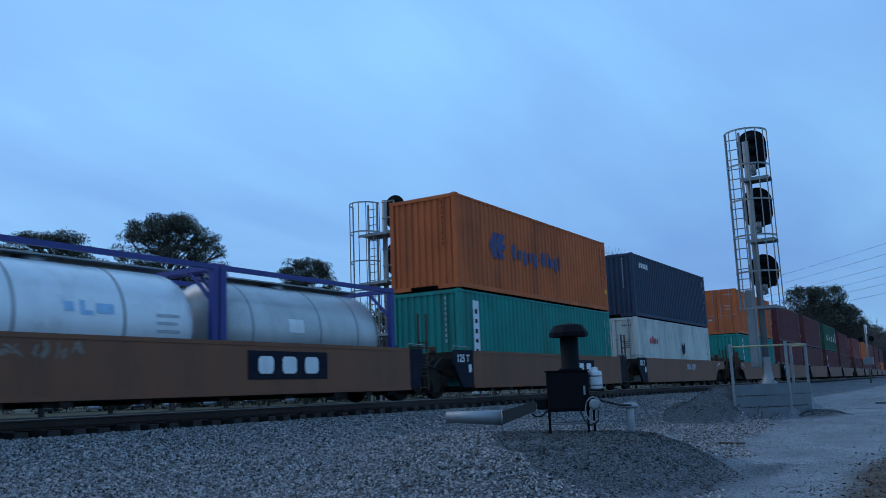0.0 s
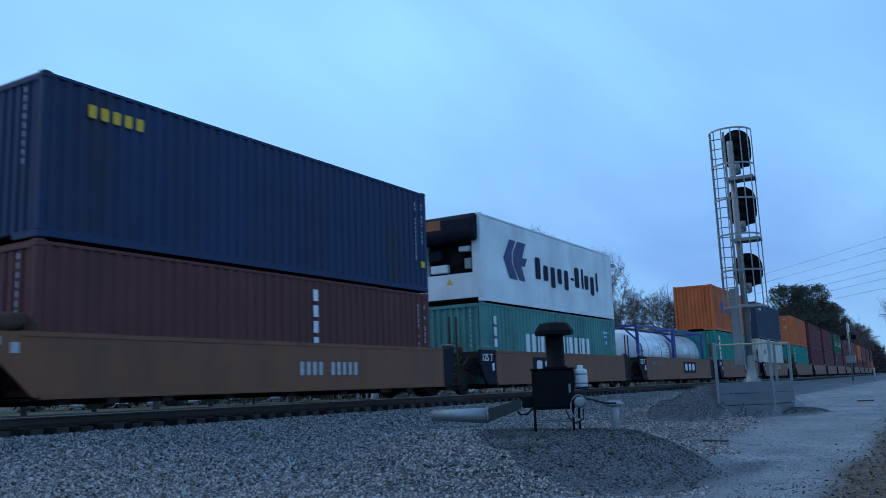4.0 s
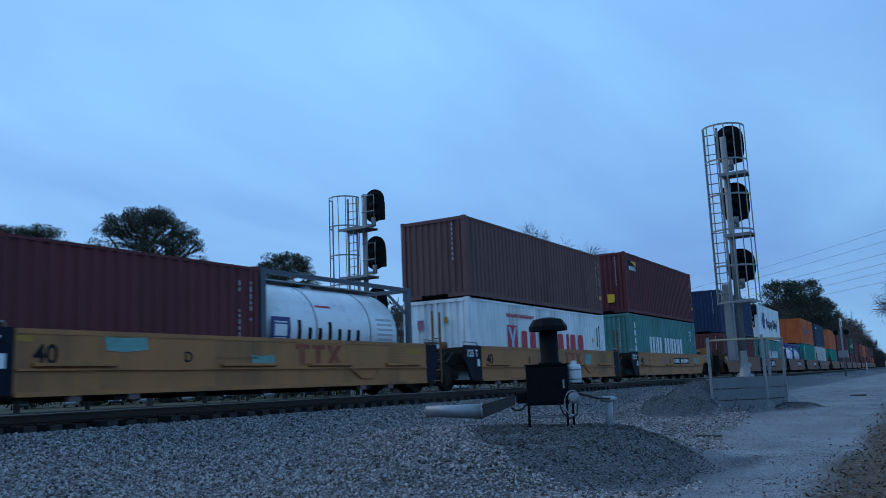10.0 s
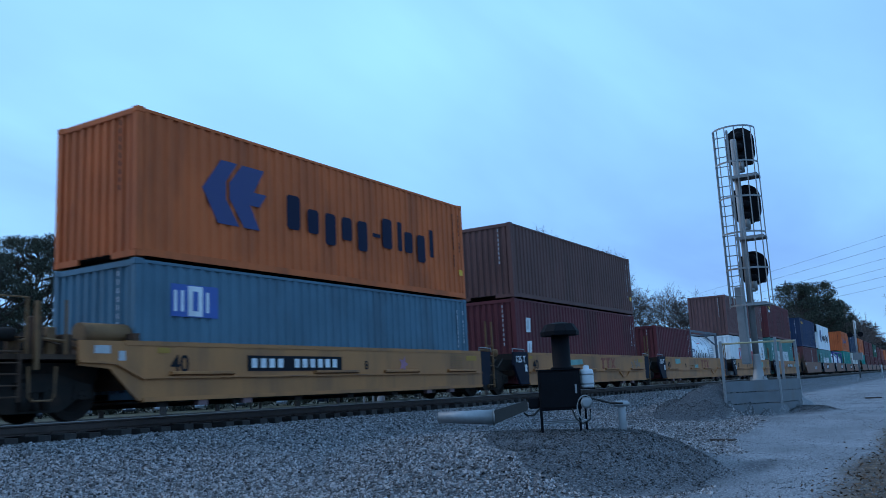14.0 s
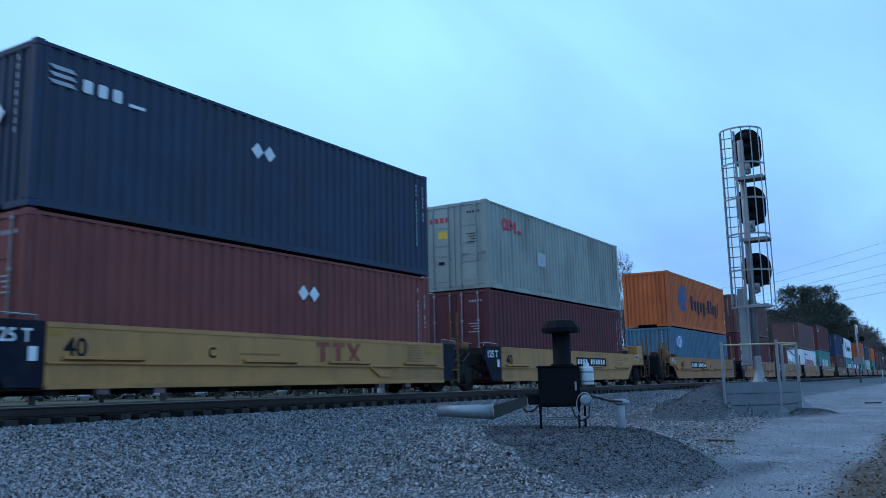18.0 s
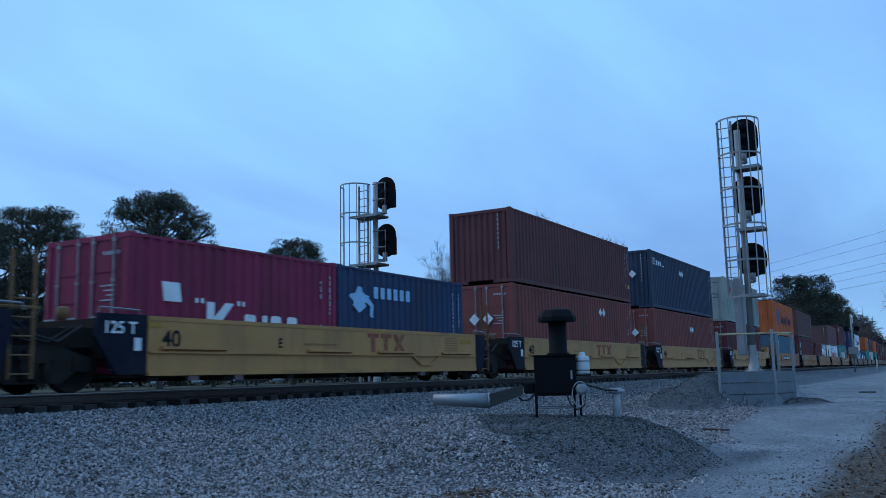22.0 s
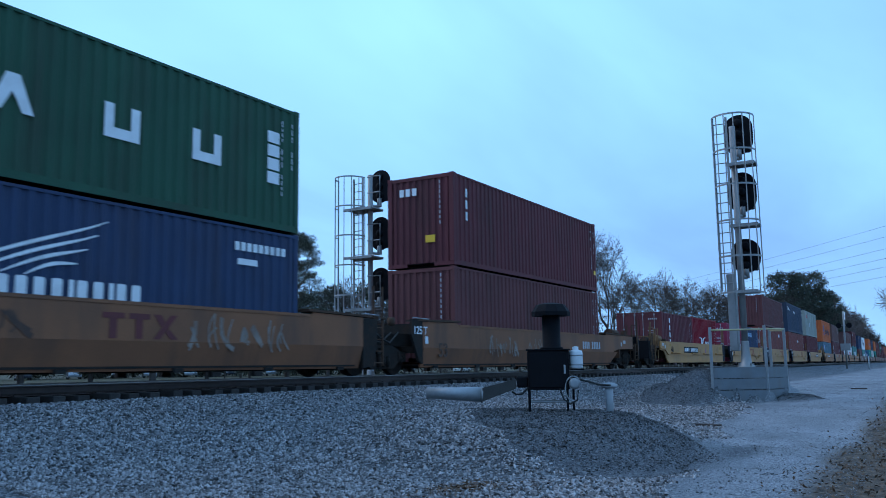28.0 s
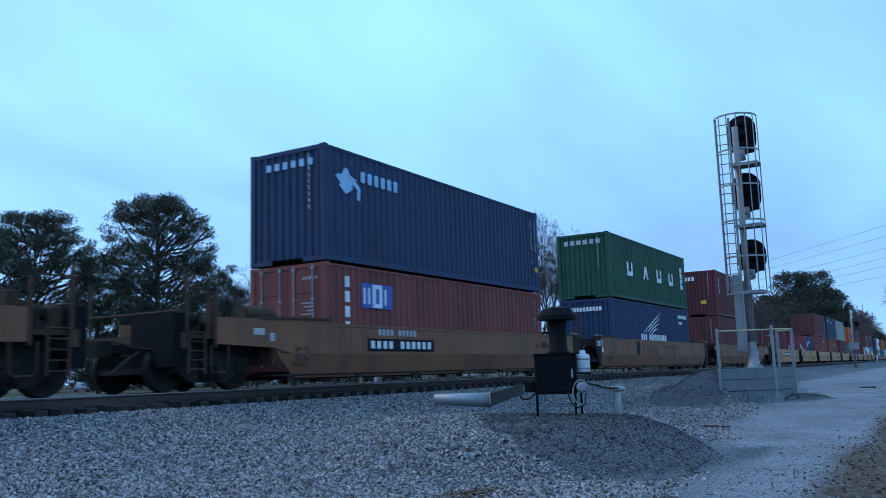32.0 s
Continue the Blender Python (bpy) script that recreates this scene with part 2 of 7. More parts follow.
M_TAN = mat("tan_car_paint", (0.445, 0.2, 0.056), 0.6, 0, 0.16, 1.3, 0.06, 30, (0.1, 0.06, 0.035), 0.5, 0.9, True)
M_TANWORN = mat("worn_tan_car_paint", (0.39, 0.152, 0.046), 0.65, 0, 0.2, 1.1, 0.06, 30, (0.07, 0.045, 0.032), 0.65, 0.8, True)
M_LONG = mat("dull_brown_car_paint", (0.215, 0.08, 0.034), 0.75, 0, 0.25, 0.9, 0.06, 30, (0.045, 0.03, 0.025), 0.6, 0.8, True)
M_BROWN = mat("brown_car_paint", (0.195, 0.068, 0.029), 0.65, 0, 0.2, 1.3, 0.06, 30, (0.06, 0.035, 0.025), 0.55, 0.9, True)
M_TANEND = mat("grimy_tan_paint", (0.2, 0.1, 0.042), 0.7, 0, 0.25, 1.6, 0.1, 30, (0.04, 0.03, 0.025), 0.85, 1.6, spec=0.3)
M_DARKEND = mat("dark_blue_end_paint", (0.011, 0.013, 0.024), 0.7, 0, 0.25, 3, 0.1, 40, SOOT, 0.5, 3, spec=0.1)
M_SPRAY = mat("faded_spray_paint", (0.23, 0.18, 0.15), 0.85, 0, 0.3, 3, 0, 40, (0.17, 0.075, 0.04), 0.85, 4)
M_SOOTMARK = mat("faded_dark_marking", (0.07, 0.035, 0.024), 0.8, 0, 0.3, 4, 0, 40, (0.17, 0.07, 0.035), 0.6, 3)
M_OLDRED = mat("faded_brand_red", (0.13, 0.028, 0.028), 0.8, 0, 0.2, 4, 0)
M_FADED = mat("faded_small_writing", (0.26, 0.13, 0.045), 0.8, 0, 0.2, 4, 0)
M_KNOB = mat("worn_bracket_paint", (0.15, 0.085, 0.09), 0.7, 0, 0.2, 5, 0.1, 40, SOOT, 0.5, 4)
M_UNDER = mat("sooty_steel", (0.02, 0.017, 0.015), 0.85, 0.0, 0.35, 4, 0.3, 60, (0.06, 0.028, 0.015), 0.45, 3, spec=0.2)
M_RUSTEND = mat("rusty_end_steel", (0.075, 0.04, 0.025), 0.85, 0.0, 0.35, 3, 0.3, 50, SOOT, 0.6, 2, spec=0.25)
M_TREAD = mat("polished_tread", (0.35, 0.34, 0.34), 0.35, 0.9, 0.15, 6, 0.05)
M_GALV = mat("galvanised_steel", (0.27, 0.28, 0.29), 0.5, 0.55, 0.18, 8, 0.08, 70)
M_ALU = mat("signal_aluminium", (0.25, 0.25, 0.252), 0.48, 0.35, 0.15, 5, 0.05, 60, (0.2, 0.19, 0.18), 0.4, 4)
M_BLACKMET = mat("black_steel", (0.006, 0.006, 0.008), 0.75, 0.0, 0.3, 6, 0.15, 60, spec=0.12)
M_RUBBER = mat("black_rubber", (0.012, 0.012, 0.012), 0.75, 0, 0.2, 8, 0.1)
M_PLASTIC = mat("white_plastic", (0.52, 0.54, 0.56), 0.45, 0, 0.08, 8, 0.02)
M_TANK = mat("tank_white_cladding", (0.7, 0.73, 0.76), 0.3, 0.1, 0.1, 1.5, 0.03, 20, (0.3, 0.28, 0.25), 0.5, 0.8, True)
M_FRAMEBLUE = mat("tank_frame_blue", (0.03, 0.04, 0.2), 0.55, 0, 0.2, 3, 0.05)


# ---- the ground ----
def track_y(x):
    """The line bears away to the left beyond the signal."""
    u = x - 58
    return 0.0165 * (u + math.sqrt(u * u + 144)) - 0.02


def track_turn(x):
    u = x - 58
    return math.degrees(math.atan(0.0165 * (1 + u / math.sqrt(u * u + 144))))


def smooth(a, b, x):
    t = min(1, max(0, (x - a) / (b - a)))
    return t * t * (3 - 2 * t)


PROFILE = [(-400, -1.6), (-40, -1.35), (-13, -1.22), (-8.2, -1.2), (-5.6, -1.02), (-3.9, -0.72), (-2.2, -0.38), (-1.45, -0.3), (1.45, -0.3), (2.3, -0.4), (4.5, -0.62), (40, -0.8), (400, -1.0)]
HEATER, SIGNAL = (13.2, -8.3), (26.45, -8.7)


def ground_z(x, y):
    yt = y - track_y(x) if x < 700 else y
    for (a, za), (b, zb) in zip(PROFILE, PROFILE[1:]):
        if yt <= b:
            z = za + (zb - za) * min(1, max(0, (yt - a) / (b - a)))
            break
    else:
        z = PROFILE[-1][1]
    # the road climbs a little towards the signal and beyond
    z += (0.3 * smooth(14, 25, x) * (1 - smooth(-7.5, -5.0, y)) + 0.45 * smooth(30, 160, x)) * (1 - smooth(-3.5, -1.5, y)) * (1 - smooth(10, 60, abs(y)))
    # the bank of dark stone that carries the heater, and the one that carries the signal
    u, v = x - HEATER[0], y - HEATER[1]
    lift = 1 - smooth(0.9, 3.6, math.hypot(u * 0.75, v - 0.25 if v < 0 else (v - 0.25) * 0.45))
    z = max(z, -1.3 + lift * 0.75)
    u, v = x - SIGNAL[0], y - SIGNAL[1]
    fill = smooth(0.0, 0.2, (1.3 * (x - 24.9) + (y + 8.06)) / 1.64) * smooth(0.0, 0.2, (0.31 * (x - 25.9) + 1.36 * (y + 9.36)) / 1.395) * (1 - smooth(0.9, 3.2, u)) * (1 - smooth(1.0, 3.2, v))
    bank = (1 - smooth(0.3, 3.2, math.hypot(min(0, x - 25.0), max(0, y + 6.9), min(0, (y + 7.6) * 2.2)))) * (1 - smooth(0.9, 3.2, u))
    z += 0.2 * (1 - smooth(0.2, 1.0, math.hypot((x - 26.6) * 0.8, y + 10.1)))
    z = max(z, -1.2 + max(fill * 1.22, bank * 0.8))
    d = math.hypot(x - 14, y + 6)
    if d < 90 and abs(y) > 1.6:
        z += (noise.noise((x * 0.45, y * 0.45, 0)) * 0.07 + noise.noise((x * 1.7, y * 1.7, 4)) * 0.025) * min(1, (abs(y) - 1.6))
    return z


def steps(stops):
    out = [stops[0][0]]
    for (a, s), (b, _) in zip(stops, stops[1:]):
        n = max(1, round((b - a) / s))
        out += [a + (b - a) * (i + 1) / n for i in range(n)]
    return out


EDGE = [(0, -13.2), (8.0, -12.2), (9.66, -11.2), (10.5, -10.7), (15.4, -10.0), (17.0, -9.9), (19.5, -9.6), (23.0, -9.2), (25.6, -9.2), (27.0, -7.5), (40.0, -5.5), (90.0, -5.0)]
DARK = [(15.2, -6.0), (13.6, -6.4), (12.2, -7.2), (11.1, -8.1), (10.45, -9.1), (10.3, -9.9), (10.7, -10.6), (11.6, -11.0), (12.8, -10.9), (13.6, -10.3), (14.0, -9.6), (14.6, -8.8), (15.4, -7.4)]


def inside(p, q, outline):
    """How far (p, q) lies inside an outline; negative outside."""
    best, odd = 1e9, False
    for (a, b), (c, d) in zip(outline, outline[1:] + outline[:1]):
        u = max(0, min(1, ((p - a) * (c - a) + (q - b) * (d - b)) / ((c - a) ** 2 + (d - b) ** 2)))
        best = min(best, math.hypot(p - a - u * (c - a), q - b - u * (d - b)))
        if (b > q) != (d > q) and p < a + (q - b) * (c - a) / (d - b):
            odd = not odd
    return best if odd else -best


def mix_ground():
    m = bpy.data.materials.new("ground_stone")
    m.use_nodes = True
    nt = m.node_tree
    b = nt.nodes["Principled BSDF"]
    b.inputs["Roughness"].default_value = 0.9
    b.inputs["Specular IOR Level"].default_value = 0.25
    co = nt.nodes.new("ShaderNodeTexCoord")
    p = co.outputs["Object"]

    def node(kind, **kw):
        n = nt.nodes.new(kind)
        for k, v in kw.items():
            n.inputs[k].default_value = v
        return n

    def noise_at(scale, detail=4):
        n = node("ShaderNodeTexNoise", Scale=scale, Detail=detail)
        nt.links.new(p, n.inputs["Vector"])
        return n.outputs["Fac"]

    def ramp(fac, stops):
        r = nt.nodes.new("ShaderNodeValToRGB")
        el = r.color_ramp.elements
        while len(el) < len(stops):
            el.new(0.5)
        for e, (q, c) in zip(el, stops):
            e.position, e.color = q, (*c, 1)
        nt.links.new(fac, r.inputs[0])
        return r.outputs[0]

    def blend(fac, a, c):
        n = nt.nodes.new("ShaderNodeMix")
        n.data_type = "RGBA"
        nt.links.new(fac, n.inputs[0])
        nt.links.new(a, n.inputs[6])
        nt.links.new(c, n.inputs[7])
        return n.outputs[2]

    def math_node(op, a, c):
        n = nt.nodes.new("ShaderNodeMath")
        n.operation = op
        for i, q in enumerate((a, c)):
            if isinstance(q, (int, float)):
                n.inputs[i].default_value = q
            else:
                nt.links.new(q, n.inputs[i])
        return n.outputs[0]

    def step(value, lo, hi):
        n = node("ShaderNodeMapRange")
        n.interpolation_type = "SMOOTHSTEP"
        n.inputs["From Min"].default_value, n.inputs["From Max"].default_value = lo, hi
        nt.links.new(value, n.inputs["Value"])
        return n.outputs[0]

    sep = nt.nodes.new("ShaderNodeSeparateXYZ")
    nt.links.new(p, sep.inputs[0])
    x, y = sep.outputs[0], sep.outputs[1]
    wob = math_node("MULTIPLY", math_node("SUBTRACT", noise_at(0.55, 5), 0.5), 4.0)
    yw, xw = math_node("ADD", y, wob), math_node("ADD", x, wob)
    cell = node("ShaderNodeTexVoronoi", Scale=26)
    nt.links.new(p, cell.inputs["Vector"])
    sepc = nt.nodes.new("ShaderNodeSeparateColor")
    nt.links.new(cell.outputs["Color"], sepc.inputs[0])
    ballast = ramp(sepc.outputs[0], [(0.0, (0.035, 0.037, 0.042)), (0.55, (0.1, 0.104, 0.112)), (1.0, (0.24, 0.245, 0.255))])
    fine = node("ShaderNodeTexVoronoi", Scale=55)
    nt.links.new(p, fine.inputs["Vector"])
    sepf = nt.nodes.new("ShaderNodeSeparateColor")
    nt.links.new(fine.outputs["Color"], sepf.inputs[0])
    road = ramp(math_node("ADD", math_node("MULTIPLY", sepf.outputs[0], 0.5), math_node("MULTIPLY", noise_at(0.7, 6), 0.62)), [(0.2, (0.085, 0.09, 0.098)), (0.55, (0.178, 0.183, 0.195)), (0.85, (0.31, 0.315, 0.33))])
    dark = ramp(sepf.outputs[1], [(0.0, (0.035, 0.038, 0.043)), (0.6, (0.078, 0.083, 0.092)), (1.0, (0.17, 0.175, 0.185))])
    litter = ramp(noise_at(9, 6), [(0.3, (0.035, 0.028, 0.022)), (0.55, (0.1, 0.07, 0.05)), (0.75, (0.2, 0.145, 0.1))])
    grass = ramp(noise_at(0.8, 6), [(0.3, (0.03, 0.033, 0.016)), (0.7, (0.085, 0.072, 0.042))])
    rx = node("ShaderNodeMapRange")
    rx.inputs["From Max"].default_value = 40.0
    nt.links.new(x, rx.inputs["Value"])
    ev = ramp(rx.outputs[0], [(p / 40, ((q + 14) / 10,) * 3) for p, q in EDGE if p <= 40])
    edge = math_node("SUBTRACT", math_node("MULTIPLY", ev, 10.0), 14.0)
    col = blend(step(math_node("ADD", math_node("SUBTRACT", y, edge), math_node("MULTIPLY", wob, 0.5)), -0.5, 0.7), road, ballast)

    def spot(cx, cy, rx, ry, lo, hi):
        a = math_node("DIVIDE", math_node("SUBTRACT", x, cx), rx)
        c = math_node("DIVIDE", math_node("SUBTRACT", y, cy), ry)
        d = math_node("SQRT", math_node("ADD", math_node("MULTIPLY", a, a), math_node("MULTIPLY", c, c)), 0)
        return math_node("SUBTRACT", 1.0, step(math_node("ADD", d, math_node("MULTIPLY", wob, 0.12)), lo, hi))

    col = blend(spot(12.2, -9.4, 2.0, 1.7, 0.75, 1.15), col, dark)
    col = blend(spot(13.4, -7.7, 1.8, 1.6, 0.75, 1.15), col, dark)
    # faint shadow trailing off the heater bank, painted in the dark gravel colour
    col = blend(spot(14.2, -11.0, 1.6, 0.35, 0.3, 1.3), col, dark)
    col = blend(spot(26.4, -10.1, 1.0, 0.7, 0.6, 1.1), col, dark)
    col = blend(spot(24.2, -7.3, 1.5, 1.0, 0.7, 1.1), col, dark)
    col = blend(math_node("SUBTRACT", 1.0, step(math_node("ADD", y, math_node("MULTIPLY", wob, 0.25)), -12.65, -12.1)), col, litter)
    col = blend(step(yw, 6, 9), col, grass)
    col = blend(math_node("SUBTRACT", 1.0, step(yw, -24, -18)), col, grass)
    nt.links.new(col, b.inputs["Base Color"])
    h = math_node("ADD", math_node("MULTIPLY", cell.outputs["Distance"], 0.6), math_node("MULTIPLY", fine.outputs["Distance"], 0.25))
    bp = node("ShaderNodeBump", Strength=0.9, Distance=0.03)
    nt.links.new(h, bp.inputs["Height"])
    nt.links.new(bp.outputs[0], b.inputs["Normal"])
    return m


def make_ground():
    xs = steps([(-2500, 400), (-100, 20), (-20, 2), (2, 0.3), (45, 1.5), (120, 12), (400, 200), (3000, 1)])
    ys = steps([(-2500, 400), (-100, 15), (-20, 1.0), (-14, 0.25), (-1.0, 0.5), (6, 3), (60, 20), (300, 300), (2500, 1)])
    verts = [(x, y, ground_z(x, y)) for y in ys for x in xs]
    n = len(xs)
    faces = [(j * n + i, j * n + i + 1, (j + 1) * n + i + 1, (j + 1) * n + i) for j in range(len(ys) - 1) for i in range(n - 1)]
    me = bpy.data.meshes.new("ground")
    me.from_pydata(verts, [], faces)
    for f in me.polygons:
        f.use_smooth = True
    tagged(put("ground", me, mix_ground()), "grey gravel ground with a stony service road beside the track", "ground", kind="structure")


make_ground()


def scatter(name, count, region, size, material, label, seed, keep=None):
    """Loose stones: angular chips, sunk a little into the ground."""
    rng = np.random.default_rng(seed)
    turns = np.array([0, 1, 2]) * math.tau / 3
    foot = np.stack([np.cos(turns), np.sin(turns), np.full(3, -0.75)], -1) * 0.62
    top = np.stack([np.cos(turns + 0.35) * 0.62, np.sin(turns + 0.35) * 0.62, np.full(3, 0.7)], -1) * 0.62
    base = np.concatenate([foot, top])
    x0, x1, y0, y1, fall = region
    # thicker on the ground near the viewpoint
    xs = x0 + (x1 - x0) * rng.random(count) ** fall
    ys = y0 + (y1 - y0) * rng.random(count)
    if keep is not None:
        ok = np.array([keep(a, c) for a, c in zip(xs, ys)])
        xs, ys = xs[ok], ys[ok]
    n = len(xs)
    zs = np.array([ground_z(a, c) for a, c in zip(xs, ys)])
    s = size * (0.55 + rng.random(n) ** 2 * 0.9)
    v = base[None] * (1 + (rng.random((n, 6, 3)) - 0.5) * 0.9) * s[:, None, None] * (0.75 + 0.5 * rng.random((n, 1, 3)))
    a, c, g = rng.random((3, n)) * math.tau
    ca, sa, cb, sb = np.cos(a), np.sin(a), np.cos(c * 0.25), np.sin(c * 0.25)
    x, y, z = v[..., 0].copy(), v[..., 1].copy(), v[..., 2].copy()
    x, z = x * cb[:, None] + z * sb[:, None], -x * sb[:, None] + z * cb[:, None]
    x, y = x * ca[:, None] - y * sa[:, None], x * sa[:, None] + y * ca[:, None]
    co = np.stack([x + xs[:, None], y + ys[:, None], z + (zs + s * 0.12)[:, None]], -1).reshape(-1, 3)
    corners = np.array([0, 1, 4, 3, 1, 2, 5, 4, 2, 0, 3, 5, 3, 4, 5])
    idx = (corners[None] + (np.arange(n) * 6)[:, None]).reshape(-1)
    me = bpy.data.meshes.new(name)
    me.vertices.add(n * 6)
    me.vertices.foreach_set("co", co.ravel())
    me.loops.add(n * 15)
    me.loops.foreach_set("vertex_index", idx)
    me.polygons.add(n * 4)
    me.polygons.foreach_set("loop_start", (np.arange(n)[:, None] * 15 + np.array([0, 4, 8, 12])[None]).ravel())
    me.update(calc_edges=True)
    me.validate()
    tagged(put(name, me, material), label, "stones", kind="stuff")


def on_dark(x, y):
    """The two banks of dark gravel."""
    w = 0.5 * noise.noise((x * 0.9, y * 0.9, 3)) + 0.2 * noise.noise((x * 3, y * 3, 5))
    if 10 < x < 17 and inside(x, y, DARK) + 0.5 * w > 0:
        return True
    return min(math.hypot((x - 24.2) / 1.5, (y + 7.3) / 1.0), math.hypot(x - 26.4, (y + 10.1) / 0.7)) + w * 0.25 < 1


def on_ballast(x, y):
    if y > -1.3:
        return True
    edge = np.interp(x, [p for p, _ in EDGE], [q for _, q in EDGE]) + 0.7 * noise.noise((x * 0.5, y * 0.5, 9)) + 0.3 * noise.noise((x * 2.1, y * 2.1, 2))
    return y > edge and not on_dark(x, y)


M_STONE = mat("crushed_stone", (0.238, 0.226, 0.228), 0.85, 0, 0.25, 9, 0.2, 60, None, island=0.85, spec=0.25)
M_STONE_DARK = mat("dark_crushed_stone", (0.082, 0.084, 0.088), 0.85, 0, 0.3, 9, 0.2, 60, None, island=0.8, spec=0.25)
M_PEBBLE = mat("road_pebble_stone", (0.175, 0.18, 0.19), 0.9, 0, 0.2, 9, 0.2, 60, None, island=0.6, spec=0.2)
scatter("ballast_stones", 205000, (5.5, 42, -12.0, -1.32, 2.0), 0.038, M_STONE, "pale grey crushed stone ballast banked up to the track", 11, on_ballast)
scatter("crib_stones", 11000, (5, 60, -1.3, 2.4, 1.7), 0.045, M_STONE, "grey ballast stones between the sleepers", 12)
scatter("dark_gravel", 70000, (9.0, 28, -11.5, -4.8, 1.3), 0.026, M_STONE_DARK, "dark grey gravel of the banks under the heater and signal", 13, on_dark)
scatter("road_pebbles", 30000, (7, 46, -13.0, -6.0, 2.0), 0.018, M_PEBBLE, "small loose pebbles on the gravel road", 14, lambda x, y: not on_ballast(x, y) and (not on_dark(x, y) or (x * 7.3 + y * 3.1) % 1 < 0.12))


M_LEAF = mat("dead_leaves", (0.11, 0.068, 0.045), 0.9, 0, 0.3, 4, 0, 20, None, island=0.6, spec=0.15)


def dead_leaves():
    """Fallen leaves along the verge and in a hollow of the ballast."""
    rng = np.random.default_rng(4)
    n = 11000
    xs, ys = 7 + 38 * rng.random(n) ** 1.5, -12.3 - 2.2 * rng.random(n) ** 0.75 + 0.22 * rng.normal(size=n)
    k = 420
    xs[:k], ys[:k] = 8.8 + 0.3 * rng.normal(size=k), -9.05 + 0.2 * rng.normal(size=k)
    p = np.stack([xs, ys, [ground_z(a, c) + 0.025 for a, c in zip(xs, ys)]], -1)
    u = rng.normal(size=(n, 3)) * (1, 1, 0.35)
    u /= np.linalg.norm(u, axis=1)[:, None]
    v = np.cross(u, rng.normal(size=(n, 3)) * 0.4 + (0, 0, 1))
    v /= np.linalg.norm(v, axis=1)[:, None]
    s = 0.016 + 0.022 * rng.random((n, 1))
    co = np.stack([p - u * s, p + v * s * 0.5, p + u * s, p - v * s * 0.5], 1).reshape(-1, 3)
    me = bpy.data.meshes.new("dead_leaves")
    me.from_pydata(co.tolist(), [], [(4 * i, 4 * i + 1, 4 * i + 2, 4 * i + 3) for i in range(n)])
    tagged(put("dead_leaves", me, M_LEAF), "brown dead leaves scattered along the road verge", "leaves", kind="stuff")


dead_leaves()


# ---- the track ----
def sweep(bm, prof):
    """A profile of (across, up) carried along the line of the track."""
    rings = []
    for x in (-60, 0, 25, 40, 48, 54, 58, 62, 68, 76, 90, 120, 200, 400, 900, 1400):
        rings.append([bm.verts.new((x, track_y(x) + a, c)) for a, c in prof])
    n = len(prof)
    for p, q in zip(rings, rings[1:]):
        for k in range(n):
            bm.faces.new((p[k], p[(k + 1) % n], q[(k + 1) % n], q[k]))
    bm.faces.new(rings[0])
    bm.faces.new(rings[-1][::-1])


def make_track():
    root = thing("railway_track", pose(0, 0, 0), "steel rails on dark wooden sleepers in grey ballast", "railway track", kind="structure")
    prof = [(-0.075, -0.178), (0.075, -0.178), (0.075, -0.165), (0.012, -0.14), (0.01, -0.045), (0.036, -0.035), (0.036, -0.006), (0.028, 0), (-0.028, 0), (-0.036, -0.006), (-0.036, -0.035), (-0.01, -0.045), (-0.012, -0.14), (-0.075, -0.165)]
    rail_mat = mat("rusty_rail", (0.06, 0.04, 0.034), 0.6, 0.2, 0.25, 5, 0.2, 50, (0.03, 0.02, 0.016), 0.5, 4)
    for y in (-0.755, 0.755):
        bm = bmesh.new()
        sweep(bm, [(y + a, c) for a, c in prof])
        rail = part("rail", bm, rail_mat, root)
        bm = bmesh.new()
        sweep(bm, [(y - 0.039, -0.014), (y + 0.039, -0.014), (y + 0.039, 0.001), (y + 0.03, 0.004), (y - 0.03, 0.004), (y - 0.039, 0.001)])
        part("rail_head", bm, M_TREAD, rail, "rail head polished by wheels")
    wood = mat("creosoted_wood", (0.028, 0.022, 0.02), 0.9, 0, 0.35, 5, 0.4, 35, (0.09, 0.08, 0.075), 0.4, 2)
    bm = bmesh.new()
    box(bm, -0.115, 0.115, -1.3, 1.3, -0.36, -0.18)
    bevelled(bm, 0.012)
    tie = mesh_of(bm, "sleeper")
    bm = bmesh.new()
    for y in (-0.755, 0.755):
        box(bm, -0.1, 0.1, y - 0.18, y + 0.18, -0.18, -0.168)
        for a, c in ((-0.05, -0.1), (0.05, 0.1)):
            box(bm, a - 0.012, a + 0.012, y + c - 0.02, y + c + 0.02, -0.168, -0.15)
    plates = mesh_of(bm, "tie_plates")
    rnd = random.Random(5)
    for i in range(150):
        t = put("sleeper", tie, wood, root, pose(-4 + i * 0.5 + rnd.uniform(-0.03, 0.03), track_y(-4 + i * 0.5) + rnd.uniform(-0.05, 0.05), rnd.uniform(-0.015, 0.01), 0, 0, rnd.uniform(-1.2, 1.2)))
        put("tie_plates", plates, rail_mat, t)
    bm = bmesh.new()
    for i in range(600):
        x = 71 + i * 0.5
        box(bm, x - 0.115, x + 0.115, track_y(x) - 1.3, track_y(x) + 1.3, -0.36, -0.18)
    part("far_sleepers", bm, wood, root)["kind"] = "stuff"


make_track()


